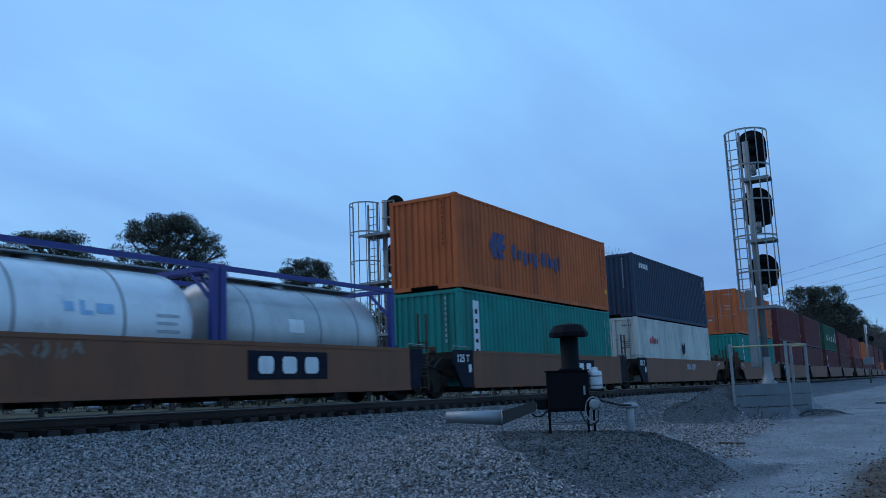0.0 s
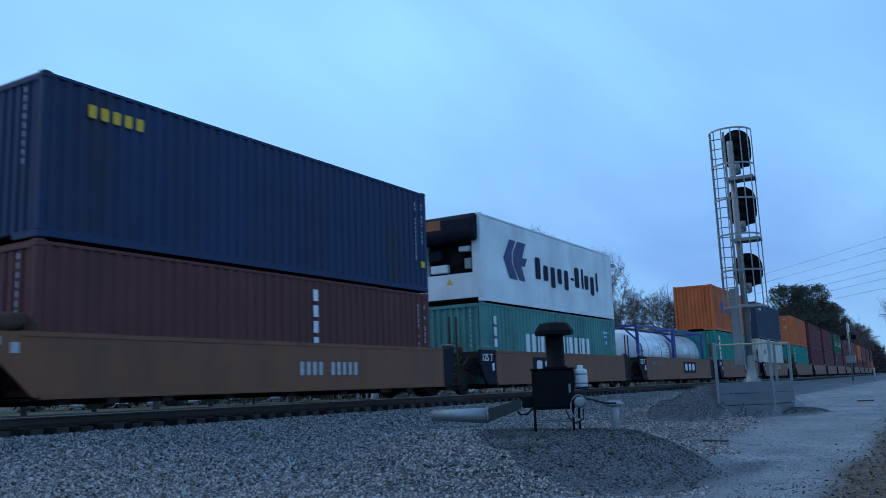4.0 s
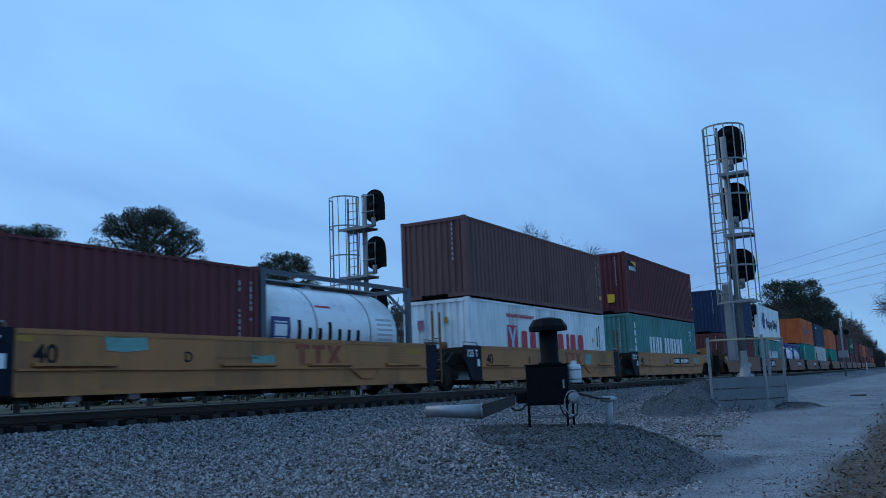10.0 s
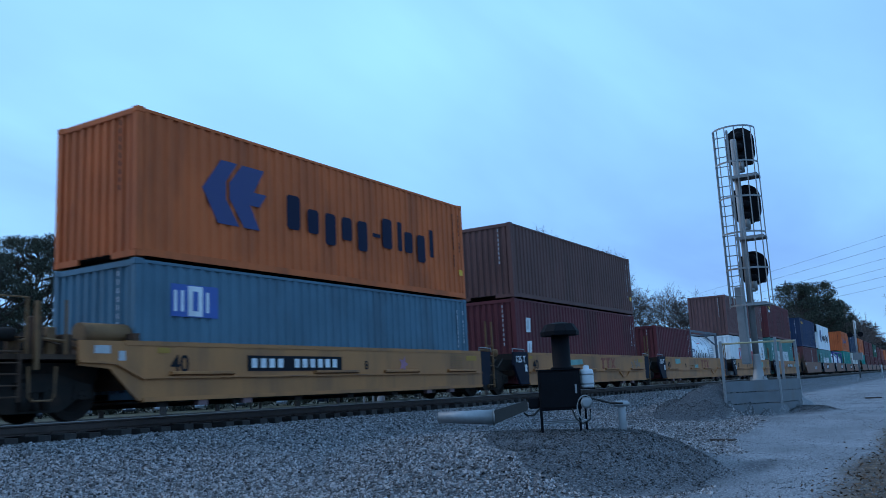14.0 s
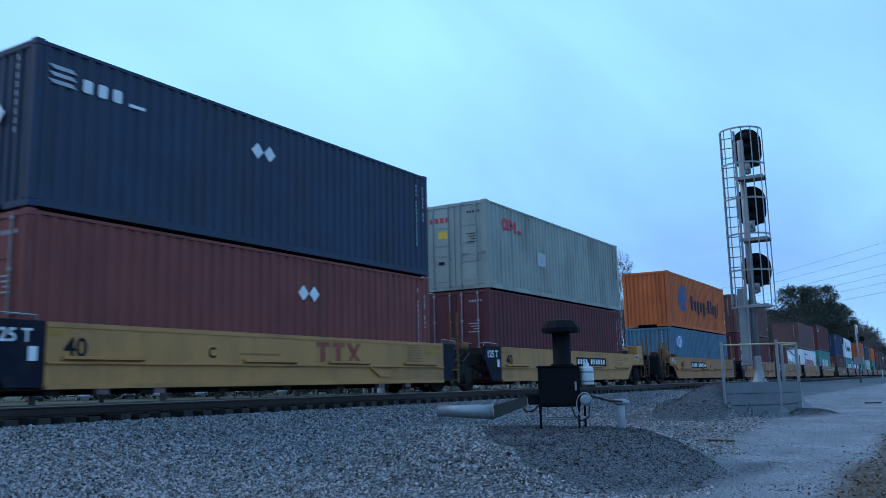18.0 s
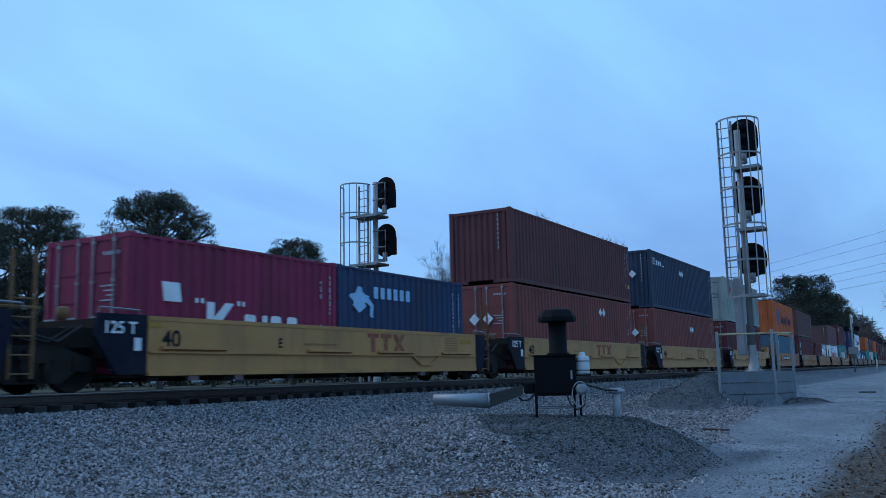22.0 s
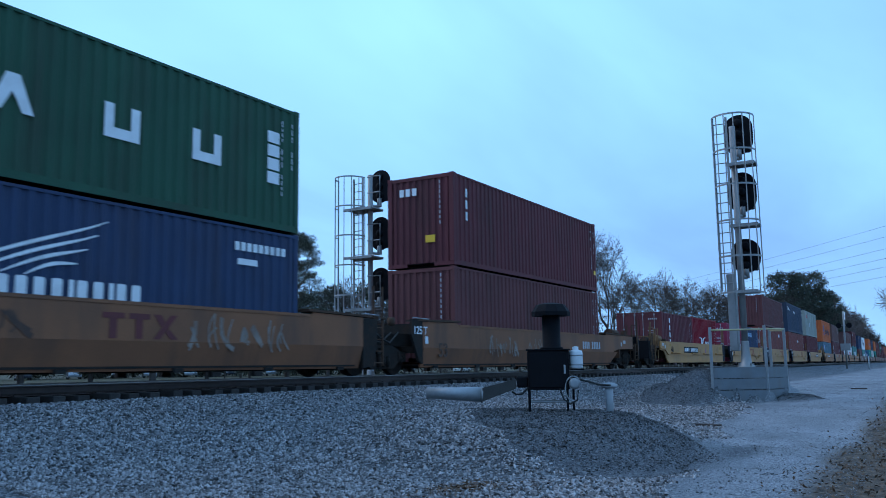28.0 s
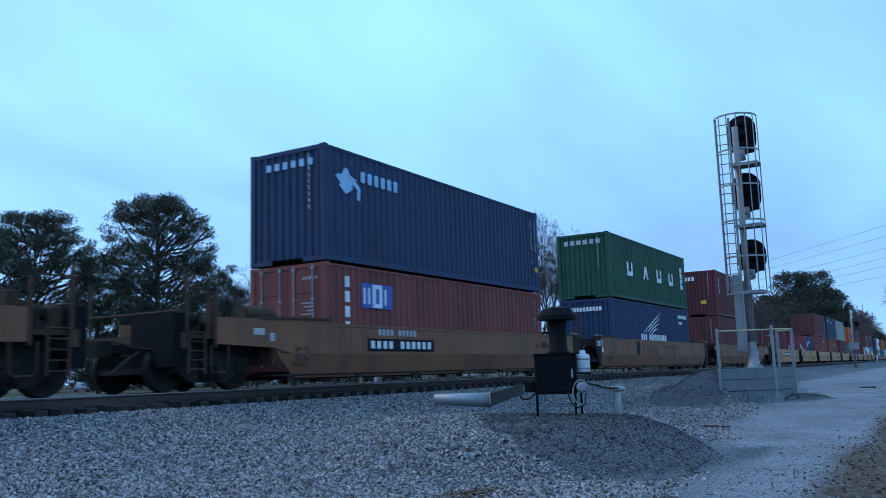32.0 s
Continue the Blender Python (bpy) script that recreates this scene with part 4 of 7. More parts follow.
def panel_mark(root, L, h):
    """A white upright panel with small dark marks down it."""
    decal(root, [(-5.3, -4.95, 0.75, h - 0.32)], M_WHITE, "letter_panel")
    for k in range(6):
        z = h - 0.58 - 0.3 * k
        decal(root, [(-5.2, -5.06, z - 0.14 + 0.02 * (k % 2), z)], M_INK, "letter_bar", y=-W2 - 0.006)


MARKS = {"hl": hl_mark, "cs": cs_mark, "ym": ym_mark, "mol_small": mol_small, "column": column, "cronos": cronos_mark, "nyk": nyk_mark, "placards": placards, "uasc": uasc_mark,
         "wing": wing_mark, "tex": tex_mark, "beacon": beacon_mark, "oocl": oocl_mark, "kline": kline_mark, "flag": flag_mark, "seaco": seaco_mark, "plates": plates, "ring": ring_mark, "panel": panel_mark, "noid": lambda *a: None}


def tank_container(frame_mat, m, label, bands, dull, marks):
    """A tank in a six metre frame."""
    root = thing("tank_container", m, label, "tank container", "tank containers on the train")
    H, h, r = 3.029, 2.591, 1.12
    bm = bmesh.new()
    prof = [(0.05, -2.82), (0.55, -2.78), (0.9, -2.66), (1.06, -2.5), (r, -2.3), (r, 2.3), (1.06, 2.5), (0.9, 2.66), (0.55, 2.78), (0.05, 2.82)]
    lathe(bm, prof, 40, "x", (0, 0, h - 0.16 - r))
    tank = part("tank", bm, dull, root)
    zc = h - 0.16 - r
    for x in bands:
        bm = bmesh.new()
        lathe(bm, [(r + 0.002, x - 0.03), (r + 0.012, x - 0.02), (r + 0.012, x + 0.02), (r + 0.002, x + 0.03)], 40, "x", (0, 0, zc))
        part("strap", bm, M_GALV, tank)
    bm = bmesh.new()
    box(bm, -2.4, 2.6, -0.35, 0.35, h - 0.1, h - 0.07)
    part("walkway", bm, M_GALV, root, "grey grating walkway")
    bm = bmesh.new()
    tube(bm, (-0.3, 0, h - 0.35), (-0.3, 0, h - 0.08), 0.3, 16)
    part("manlid", bm, M_GALV, root)
    for sx in (-1, 1):
        for sy in (-1, 1):
            bm = bmesh.new()
            box(bm, sx * H - sx * 0.16, sx * H, sy * W2 - sy * 0.12, sy * W2, 0, h)
            part("corner_post", bm, frame_mat, root)
        for z in (0.02, h - 0.13):
            bm = bmesh.new()
            box(bm, sx * H - sx * 0.13, sx * H - sx * 0.03, -W2 + 0.12, W2 - 0.12, z, z + 0.11)
            part("end_beam", bm, frame_mat, root)
        for sy in (-1, 1):
            for z, zz in ((h - 0.75, h - 0.1), (0.75, 0.1)):
                bm = bmesh.new()
                tube(bm, (sx * (H - 0.08), sy * (W2 - 0.1), z), (sx * (H - 0.08), sy * (W2 - 0.75), zz), 0.045, 6)
                part("diagonal_brace", bm, frame_mat, root)
    for sy in (-1, 1):
        bm = bmesh.new()
        box(bm, -H + 0.16, H - 0.16, sy * W2 - sy * 0.09, sy * W2, h - 0.12, h - 0.02)
        part("top_beam", bm, frame_mat, root)
        bm = bmesh.new()
        box(bm, -H + 0.16, H - 0.16, sy * W2 - sy * 0.09, sy * W2, 0.02, 0.14)
        part("bottom_beam", bm, frame_mat, root)
    # writing on the cladding: patches bent round the tank
    for x0, x1, z0, z1, tone in marks:
        bm = bmesh.new()
        n = 4
        pts = []
        for k in range(n + 1):
            z = z0 + (z1 - z0) * k / n - zc
            y = -math.sqrt(max(0.01, (r + 0.006) ** 2 - z * z))
            pts.append((y, z + zc))
        for (ya, za), (yb, zb) in zip(pts, pts[1:]):
            bm.faces.new([bm.verts.new(q) for q in ((x0, ya, za), (x1, ya, za), (x1, yb, zb), (x0, yb, zb))])
        part("marking", bm, tone, tank)
    return root


# ---- well cars ----
WHEEL_R = 0.46


def wheelset_mesh(bm):
    for s in (-1, 1):
        y = s * 0.755
        prof = [(0.1, y - s * 0.09), (0.1, y + s * 0.09), (0.16, y + s * 0.07), (0.3, y + s * 0.035), (0.38, y + s * 0.06), (WHEEL_R - 0.008, y + s * 0.065), (WHEEL_R, y - s * 0.02), (WHEEL_R + 0.02, y - s * 0.05), (WHEEL_R + 0.02, y - s * 0.07), (0.38, y - s * 0.065), (0.3, y - s * 0.02), (0.16, y - s * 0.05)]
        rings = []
        seg = 24
        for r, h in prof:
            rings.append([bm.verts.new((math.cos(k * math.tau / seg) * r, h, math.sin(k * math.tau / seg) * r)) for k in range(seg)])
        for a, b in zip(rings, rings[1:] + rings[:1]):
            for k in range(seg):
                bm.faces.new((a[k], a[(k + 1) % seg], b[(k + 1) % seg], b[k]))
    tube(bm, (0, -1.02, 0), (0, 1.02, 0), 0.085, 12)
    for s in (-1, 1):
        tube(bm, (0, s * 1.02, 0), (0, s * 1.1, 0), 0.11, 12)
        for k in range(3):
            a = k * math.tau / 3
            tube(bm, (math.cos(a) * 0.06, s * 1.1, math.sin(a) * 0.06), (math.cos(a) * 0.06, s * 1.125, math.sin(a) * 0.06), 0.022, 6)


def bogie_mesh(bm):
    for s in (-1, 1):
        y0, y1 = (s * 0.93, s * 1.06)
        prism(bm, [(-1.08, 0.36), (-0.78, 0.36), (-0.5, 0.17), (0.5, 0.17), (0.78, 0.36), (1.08, 0.36), (1.1, 0.6), (0.85, 0.66), (0.42, 0.8), (-0.42, 0.8), (-0.85, 0.66), (-1.1, 0.6)], y0, y1)
        for x in (-0.89, 0.89):
            box(bm, x - 0.17, x + 0.17, s * 0.9, s * 1.09, 0.37, 0.62)
        for x in (-0.2, 0.0, 0.2):
            tube(bm, (x, s * 1.07, 0.22), (x, s * 1.07, 0.56), 0.075, 8)
        box(bm, -0.34, 0.34, s * 1.03, s * 1.14, 0.56, 0.66)
    box(bm, -0.2, 0.2, -1.15, 1.15, 0.5, 0.72)
    for x in (-1.25, 1.25):
        box(bm, x - 0.06, x + 0.06, -0.8, 0.8, 0.36, 0.46)


WHEELS = []


def bogie(car, x, spin=True):
    b = put("bogie", cached(("bogie",), bogie_mesh), M_UNDER, car, pose(x, 0, 0), "sooty cast steel bogie frame")
    for dx in (-0.89, 0.89):
        w = put("wheelset", cached(("wheelset",), wheelset_mesh), M_UNDER, b, pose(dx, 0, WHEEL_R), "dark steel wheels on one axle")
        WHEELS.append((w, dx, spin))
    return b


def ladder(car, x, z0, z1, y=-1.47, mat_=None, posts=True):
    bm = bmesh.new()
    for dx in (-0.2, 0.2):
        box(bm, x + dx - 0.02, x + dx + 0.02, y - 0.03, y + 0.02, z0, z1)
    for k in range(5):
        z = z0 + 0.08 + k * (min(z1, z0 + 1.3) - z0 - 0.1) / 4
        tube(bm, (x - 0.2, y - 0.01, z), (x + 0.2, y - 0.01, z), 0.014, 6)
    part("ladder", bm, mat_ or M_DARKEND, car)


def well_car(kind, m, front, rear, letter, extras, spin=True, label="", worn=False):
    """One unit of a well car. front and rear: joint (shares a bogie with its neighbour) or coupler. The rear joint's bogie is its own."""
    big = kind == "long"
    body = {"tan": M_TANWORN if worn else M_TAN, "brown": M_BROWN, "long": M_LONG}[kind]
    root = thing("well_car", m, label, "railway car", "well cars of the train")
    E, J, C = (8.3, 9.7, 11.55) if big else (6.4, 7.75, 9.9)
    z0, z1 = (0.2, 1.43) if big else (0.3, 1.34)
    Y = 1.45
    r0 = -E + (0.0 if big else -0.1 if rear == "coupler" else 0.6)
    # side sills
    for s in (-1, 1):
        bm = bmesh.new()
        a0, a1 = r0, E
        lo = [(a0, z0), (a1, z0)]
        if front == "coupler":
            lo = [(a0, z0), (a1 - (1.3 if big else 0.4), z0), (a1 - 0.55 if big else a1 + 0.2, 0.86), (a1 + (1.45 if big else 1.7), 0.9)]
        if rear == "coupler":
            lo = [(a0 - (1.5 if big else 0.9), 0.92), (a0 + 0.1 if big else a0 - 0.3, 0.86), (a0 + (0.85 if big else 0.3), z0)] + lo[1:]
        hi = [(lo[-1][0], z1), (lo[0][0], z1)]
        if big:
            hi = [(E, z1 + 0.02), (E - 1.9, z1 + 0.06), (E - 2.0, z1), (-E + 2.0, z1), (-E + 1.9, z1 + 0.06), (-E, z1 + 0.02)]
            lo = [(u, 0.72 if v == z0 else max(v, 0.86)) for u, v in lo]
            if front == "coupler":
                hi[0] = (lo[-1][0], z1 + 0.02)
            if rear == "coupler":
                hi[-1] = (lo[0][0], z1 + 0.02)
        prism(bm, lo + hi, s * Y - s * 0.05, s * Y)
        sill = part("side_sill", bm, body, root)
        bm = bmesh.new()
        box(bm, a0 + 0.02, a1 - 0.02, s * Y - s * 0.13, s * Y + s * 0.012, z1 - 0.07, z1 + 0.012) if not big else box(bm, -E + 2.05, E - 2.05, s * Y - s * 0.13, s * Y + s * 0.012, z1 - 0.05, z1 + 0.012)
        part("top_chord", bm, body, sill)
        b0, b1 = (a0 + (0.95 if big else 0.4) if rear == "coupler" else a0 + 0.02), (a1 - (1.4 if big else 0.5) if front == "coupler" else a1 - 0.02)
        bm = bmesh.new()
        if not big:
            box(bm, b0, b1, s * Y - s * 0.1, s * Y + s * 0.03, z0 - 0.03, z0 + 0.05)
        else:
            outer = [(b0 - 0.75 if rear == "coupler" else b0, 0.74), (b1 + 0.75 if front == "coupler" else b1, 0.74), (b1, z0), (b0, z0)]
            rings = [[bm.verts.new((u, s * (Y + 0.012 - (0.15 if w < 0.5 else 0)) - d, w)) for u, w in outer] for d in (0, s * 0.05)]
            bm.faces.new(rings[0])
            bm.faces.new(rings[1][::-1])
            for k in range(4):
                bm.faces.new((rings[0][k], rings[1][k], rings[1][(k + 1) % 4], rings[0][(k + 1) % 4]))
        part("bottom_chord", bm, body, sill)
        if big:
            for g in (-1, 1):
                bm = bmesh.new()
                prism(bm, [(g * (E - 2.1), z1 + 0.075), (g * (E + 0.25), z1 + 0.03), (g * (E + 0.25), z1 + 0.08), (g * (E - 2.1), z1 + 0.13)], s * (Y - 0.4), s * (Y + 0.03))
                part("end_cap", bm, M_RUSTEND, sill, "sooty rusty cap over the sill's end")
        if kind == "tan":
            bm = bmesh.new()
            zl = 0.7
            box(bm, b0, b1, s * Y, s * Y + s * 0.05, zl - 0.02, zl + 0.01)
            for end, sg, a in ((front, 1, a1), (rear, -1, a0)):
                if end == "coupler":
                    xa, xb, xc = (a - 0.5, a + 0.1, a + 1.7) if sg > 0 else (a + 0.4, a - 0.2, a - 0.9)
                    for p, q in (((xa, zl - 0.005), (xb, 0.97)), ((xb, 0.97), (xc, 1.0))):
                        prism(bm, [p, q, (q[0], q[1] - 0.035), (p[0], p[1] - 0.035)], s * Y, s * Y + s * 0.05)
            part("ledge", bm, body, sill)
            if kind == "tan" and front == "joint" and rear == "joint":
                bm = bmesh.new()
                for p, q in (((2.9, 0.7), (3.3, 0.48)), ((3.3, 0.48), (3.8, 0.48)), ((3.8, 0.48), (4.2, 0.7))):
                    prism(bm, [p, q, (q[0], q[1] - 0.04), (p[0], p[1] - 0.04)], s * Y, s * Y + s * 0.045)
                part("ledge_dip", bm, body, sill)
            for x in (-4.7, -0.6, 2.1, 5.2):
                if b0 < x - 0.8 and x + 0.8 < b1 + 0.3:
                    bm = bmesh.new()
                    prism(bm, [(s * Y, zl + 0.11), (s * (Y + 0.085), zl + 0.1), (s * (Y + 0.085), zl + 0.055), (s * Y, zl + 0.03)], x - 0.8, x + 0.8, "x")
                    part("step_ledge", bm, body, sill)
        for x in (-4.7, -3.5, 3.4, 4.6):
            put("bracket", cached(("bracket",), lambda bm: box(bm, -0.12, 0.12, -0.06, 0.06, 0, 0.1)), M_KNOB if kind == "tan" else M_UNDER, sill, pose(x, s * (Y - 0.05), z0 - 0.13))
    # floor of the well and its crossbearers
    bm = bmesh.new()
    box(bm, -E + 0.2, E - 0.2, -1.35, 1.35, 0.25, 0.29)
    part("well_floor", bm, M_UNDER, root)
    for k in range(7):
        x = -E + 0.8 + k * (2 * E - 1.6) / 6
        put("crossbearer", cached(("crossbearer",), lambda bm: box(bm, -0.12, 0.12, -1.38, 1.38, 0.17, 0.247)), M_UNDER, root, pose(x, 0, 0))
    for end, s in ((front, 1), (rear, -1)):
        bm = bmesh.new()
        if end == "joint":
            # drawn-in end frame that reaches to the joint over the shared bogie
            x0, x1 = s * (E - 0.25), s * (J - 0.12)
            for y in (-1, 1):
                prism(bm, [(x0, y * 1.3), (x0, y * 1.1), (x1, y * 0.25), (x1, y * 0.5)], 0.78, 1.12, "z")
            box(bm, min(x0, x1), max(x0, x1), -0.35, 0.35, 0.74, 1.1)
            box(bm, x0 - 0.06, x0 + 0.06, -1.4, 1.4, 0.6, z1)
            tube(bm, (s * (J - 0.2), 0, 0.72), (s * (J - 0.2), 0, 1.15), 0.22, 12)
        else:
            x0, x1 = s * (E - 0.2), s * (C - 0.95)
            box(bm, min(x0, x1), max(x0, x1), -0.4, 0.4, 0.72, 1.12)
            box(bm, min(x0, x1), max(x0, x1), -1.38, 1.38, 1.02, 1.1)
            box(bm, x1 - 0.08, x1 + 0.08, -1.45, 1.45, 0.82, 1.12)
            box(bm, x0 - 0.06, x0 + 0.06, -1.4, 1.4, 0.5, z1 + 0.15)
        part("end_frame", bm, M_UNDER if end == "joint" else M_RUSTEND, root, "" if end == "coupler" else "dark steel frame over the joint")
        if end == "joint":
            for y in (-1, 1):
                bm = bmesh.new()
                xo = s * (J - 0.5)
                if s < 0:
                    prism(bm, [(-E + 0.58, z0), (-E + 0.58, z1 + 0.02), (-E - 0.45, z1 + 0.02), (-E - 0.5, 0.95), (-E - 0.05, z0)] if not big else [(-E - 0.02, z0 + 0.1), (-E - 0.02, z1 + 0.1), (-E - 0.55, z1 + 0.08), (-E - 0.6, 1.1), (-E - 0.2, 0.35)], y * Y - y * 0.08, y * Y + y * 0.004)
                else:
                    prism(bm, [(E, z0), (E + 0.45, z0 + 0.05), (E + 0.6, 0.9), (E + 0.6, z1), (E, z1)], y * Y - y * 0.08, y * Y + y * 0.004)
                part("end_panel", bm, M_UNDER if big else M_DARKEND, root, "sooty end panel" if big else "dark blue end panel")
            if s > 0:
                ladder(root, E + 0.85, 0.25, 2.3, -1.3, M_TANEND if kind == "tan" else M_RUSTEND)
            bm = bmesh.new()
            if s > 0:
                tube(bm, (E + 0.2, -1.3, z1 + 0.05), (E + 1.15, -1.3, z1 + 0.05), 0.03, 6)
            else:
                lathe(bm, [(0.05, z1 - 0.1), (0.11, z1 - 0.06), (0.11, z1 + 0.1), (0.05, z1 + 0.14)], 10, "z", (-E - 0.75, -0.9, 0))
            part("end_fitting", bm, M_RUSTEND if kind != "tan" else M_TANEND, root)
            if s > 0:
                for q in range(3):
                    bm = bmesh.new()
                    bend(bm, [(E + 0.7, -1.1 + 0.3 * q, 1.3 + 0.1 * q), (E + 1.1, -1.2 + 0.3 * q, 0.98), (E + 1.6, -1.15 + 0.3 * q, 0.86), (E + 2.1, -1.1 + 0.25 * q, 1.15)], 0.022)
                    part("air_hose", bm, M_RUBBER, root)
            bm = bmesh.new()
            g0, g1 = (E + 0.05, E + 0.85) if s > 0 else (-E - 0.4, -E + 0.5)
            bend(bm, [(g0, -1.36, z1), (g0 + 0.04, -1.36, z1 + 0.13), (g1 - 0.04, -1.36, z1 + 0.11), (g1, -1.36, z1)], 0.018)
            part("grab_iron", bm, M_GALV, root, "pale steel grab iron")
            if s < 0:
                me = cached_text("125 T", 0.3)
                put("lettering", me, M_WHITE, root, pose(-E - 0.36 if not big else -E - 0.5, -Y - 0.01, z1 - 0.32))
                decal(root, [(-E + 0.3, -E + 0.45, 0.72, 0.95)] if not big else [(-E + 0.1, -E + 0.25, 0.85, 1.05)], M_WHITE, "data_plate", y=-Y - 0.008)
                bogie(root, -J, spin)
        else:
            bogie(root, s * (C - 1.95), spin)
            bm = bmesh.new()
            box(bm, min(s * (C - 1.2), s * (C - 0.12)), max(s * (C - 1.2), s * (C - 0.12)), -0.09, 0.09, 0.78, 0.94)
            box(bm, min(s * (C - 0.3), s * (C + 0.02)), max(s * (C - 0.3), s * (C + 0.02)), -0.17, 0.15, 0.7, 1.0)
            part("coupler", bm, M_UNDER, root, "rusty knuckle coupler")
            ladder(root, s * (C - 1.25), 0.35, 1.15, -1.44, M_RUSTEND)
            bm = bmesh.new()
            rail_mat = M_TANEND if kind == "tan" else M_RUSTEND
            bend(bm, [(s * (C - 0.95), -1.38, 1.1), (s * (C - 0.95), -1.38, 2.0), (s * (C - 1.6), -1.38, 2.0), (s * (C - 1.6), -1.38, 1.1)], 0.025)
            part("end_railing", bm, rail_mat, root)
            bm = bmesh.new()
            bend(bm, [(s * (C - 0.95), -1.38, 1.55), (s * (C - 0.95), 1.38, 1.55), (s * (C - 0.95), 1.38, 1.1)], 0.022)
            part("end_railing", bm, rail_mat, root)
            bm = bmesh.new()
            tube(bm, (s * (C - 2.3), -1.38, 1.1), (s * (C - 2.3), -1.38, 2.0), 0.025, 6)
            part("grab_post", bm, rail_mat, root)
            for dx, y in ((1.0, -1.42), (1.75, -1.42), (1.0, 1.42)):
                bm = bmesh.new()
                box(bm, s * (C - dx) - 0.03, s * (C - dx) + 0.03, y - 0.03, y + 0.03, 0.85, 2.25 if dx < 1.5 else 1.95)
                part("end_post", bm, M_TANEND if kind == "tan" else M_RUSTEND, root)
            for dx in (1.85,):
                bm = bmesh.new()
                bend(bm, [(s * (C - dx) - 0.24, -1.44, 0.9), (s * (C - dx) - 0.22, -1.44, 0.42), (s * (C - dx) - 0.16, -1.44, 0.36), (s * (C - dx) + 0.16, -1.44, 0.36), (s * (C - dx) + 0.22, -1.44, 0.42), (s * (C - dx) + 0.24, -1.44, 0.9)], 0.02)
                part("stirrup_step", bm, M_TANEND if kind == "tan" else M_RUSTEND, root)
            bm = bmesh.new()
            bend(bm, [(s * (C - 0.9), -1.4, 0.8), (s * (C - 0.75), -1.1, 0.78), (s * (C - 0.6), -0.3, 0.9), (s * (C - 0.35), -0.12, 1.0)], 0.018)
            part("uncoupling_lever", bm, M_UNDER, root)
            bm = bmesh.new()
            bend(bm, [(s * (C - 0.85), -0.45, 0.85), (s * (C - 0.4), -0.48, 0.62), (s * (C - 0.1), -0.48, 0.4), (s * (C + 0.0), -0.46, 0.38)], 0.03)
            part("air_hose", bm, M_RUBBER, root)
            bm = bmesh.new()
            for q in range(5):
                x = s * (C - 1.2 - 0.38 * q)
                bend(bm, [(x, -1.15 + 0.12 * (q % 2), 1.1), (x + 0.06, -1.1, 1.28 + 0.07 * (q % 3)), (x + 0.3 * s, -0.7, 1.3 + 0.05 * q), (x + 0.34 * s, -0.2, 1.12)], 0.022)
            part("brake_pipe", bm, M_RUSTEND, root)
            bm = bmesh.new()
            prism(bm, [(-0.9, 0.55), (0.9, 0.55), (1.05, 0.98), (-1.05, 0.98)], min(s * (C - 1.0), s * (C - 3.2)), max(s * (C - 1.0), s * (C - 3.2)), "x")
            part("draft_sill", bm, M_UNDER, root)
            bm = bmesh.new()
            tube(bm, (s * (C - 2.7), -0.4, 1.3), (s * (C - 1.9), -0.4, 1.3), 0.19, 12)
            box(bm, s * (C - 2.5) - 0.25, s * (C - 2.5) + 0.25, 0.1, 0.7, 1.1, 1.5)
            tube(bm, (s * (C - 3.75), -1.0, z1 + 0.14), (s * (C - 2.8), -1.0, z1 + 0.14), 0.2, 14)
            box(bm, s * (C - 3.3) - 0.3, s * (C - 3.3) + 0.3, -1.15, -0.85, 1.1, z1 - 0.03)
            bend(bm, [(s * (C - 1.6), -0.9, 1.25), (s * (C - 1.9), -1.0, 1.4), (s * (C - 2.5), -1.0, 1.35), (s * (C - 2.9), -0.9, 1.2)], 0.03)
            part("brake_gear", bm, M_TANEND if kind == "tan" else M_RUSTEND, root)
            rnd = random.Random(17 + s)
            for q in range(7):
                bm = bmesh.new()
                vx, vy, vz = s * (C - 1.15 - 0.24 * q), rnd.uniform(-1.25, -0.7), rnd.uniform(1.1, 1.3)
                if q % 3 == 1:
                    tube(bm, (vx - 0.2, vy, vz + 0.2), (vx + 0.2, vy, vz + 0.2), rnd.uniform(0.1, 0.15), 12)
                    box(bm, vx - 0.04, vx + 0.04, vy - 0.04, vy + 0.04, 1.08, vz + 0.1)
                else:
                    box(bm, vx - rnd.uniform(0.07, 0.15), vx + 0.1, vy - 0.1, vy + 0.1, 1.1, vz + rnd.uniform(0.2, 0.55))
                    bevelled(bm, 0.015)
                part("brake_valve", bm, (M_RUSTEND, M_UNDER, M_TANEND if kind == "tan" else M_RUSTEND)[q % 3], root)
            bm = bmesh.new()
            box(bm, s * (C - 0.85) - 0.15, s * (C - 0.85) + 0.15, -1.4, -0.22, 0.48, 1.5 if big else 1.34)
            part("end_plate", bm, M_BLACKMET, root, "sooty steel plate across the car's end")
            if s > 0 and kind == "tan":
                bm = bmesh.new()
                lathe(bm, [(0.05, -1.3), (0.2, -1.29), (0.24, -1.26), (0.2, -1.22), (0.08, -1.18)], 10, "y", (C - 1.4, 0, 1.53), False)
                box(bm, C - 1.52, C - 1.28, -1.2, -1.1, 1.1, 1.75)
                part("brake_wheel", bm, P["red"], root, "dull red hand brake wheel")
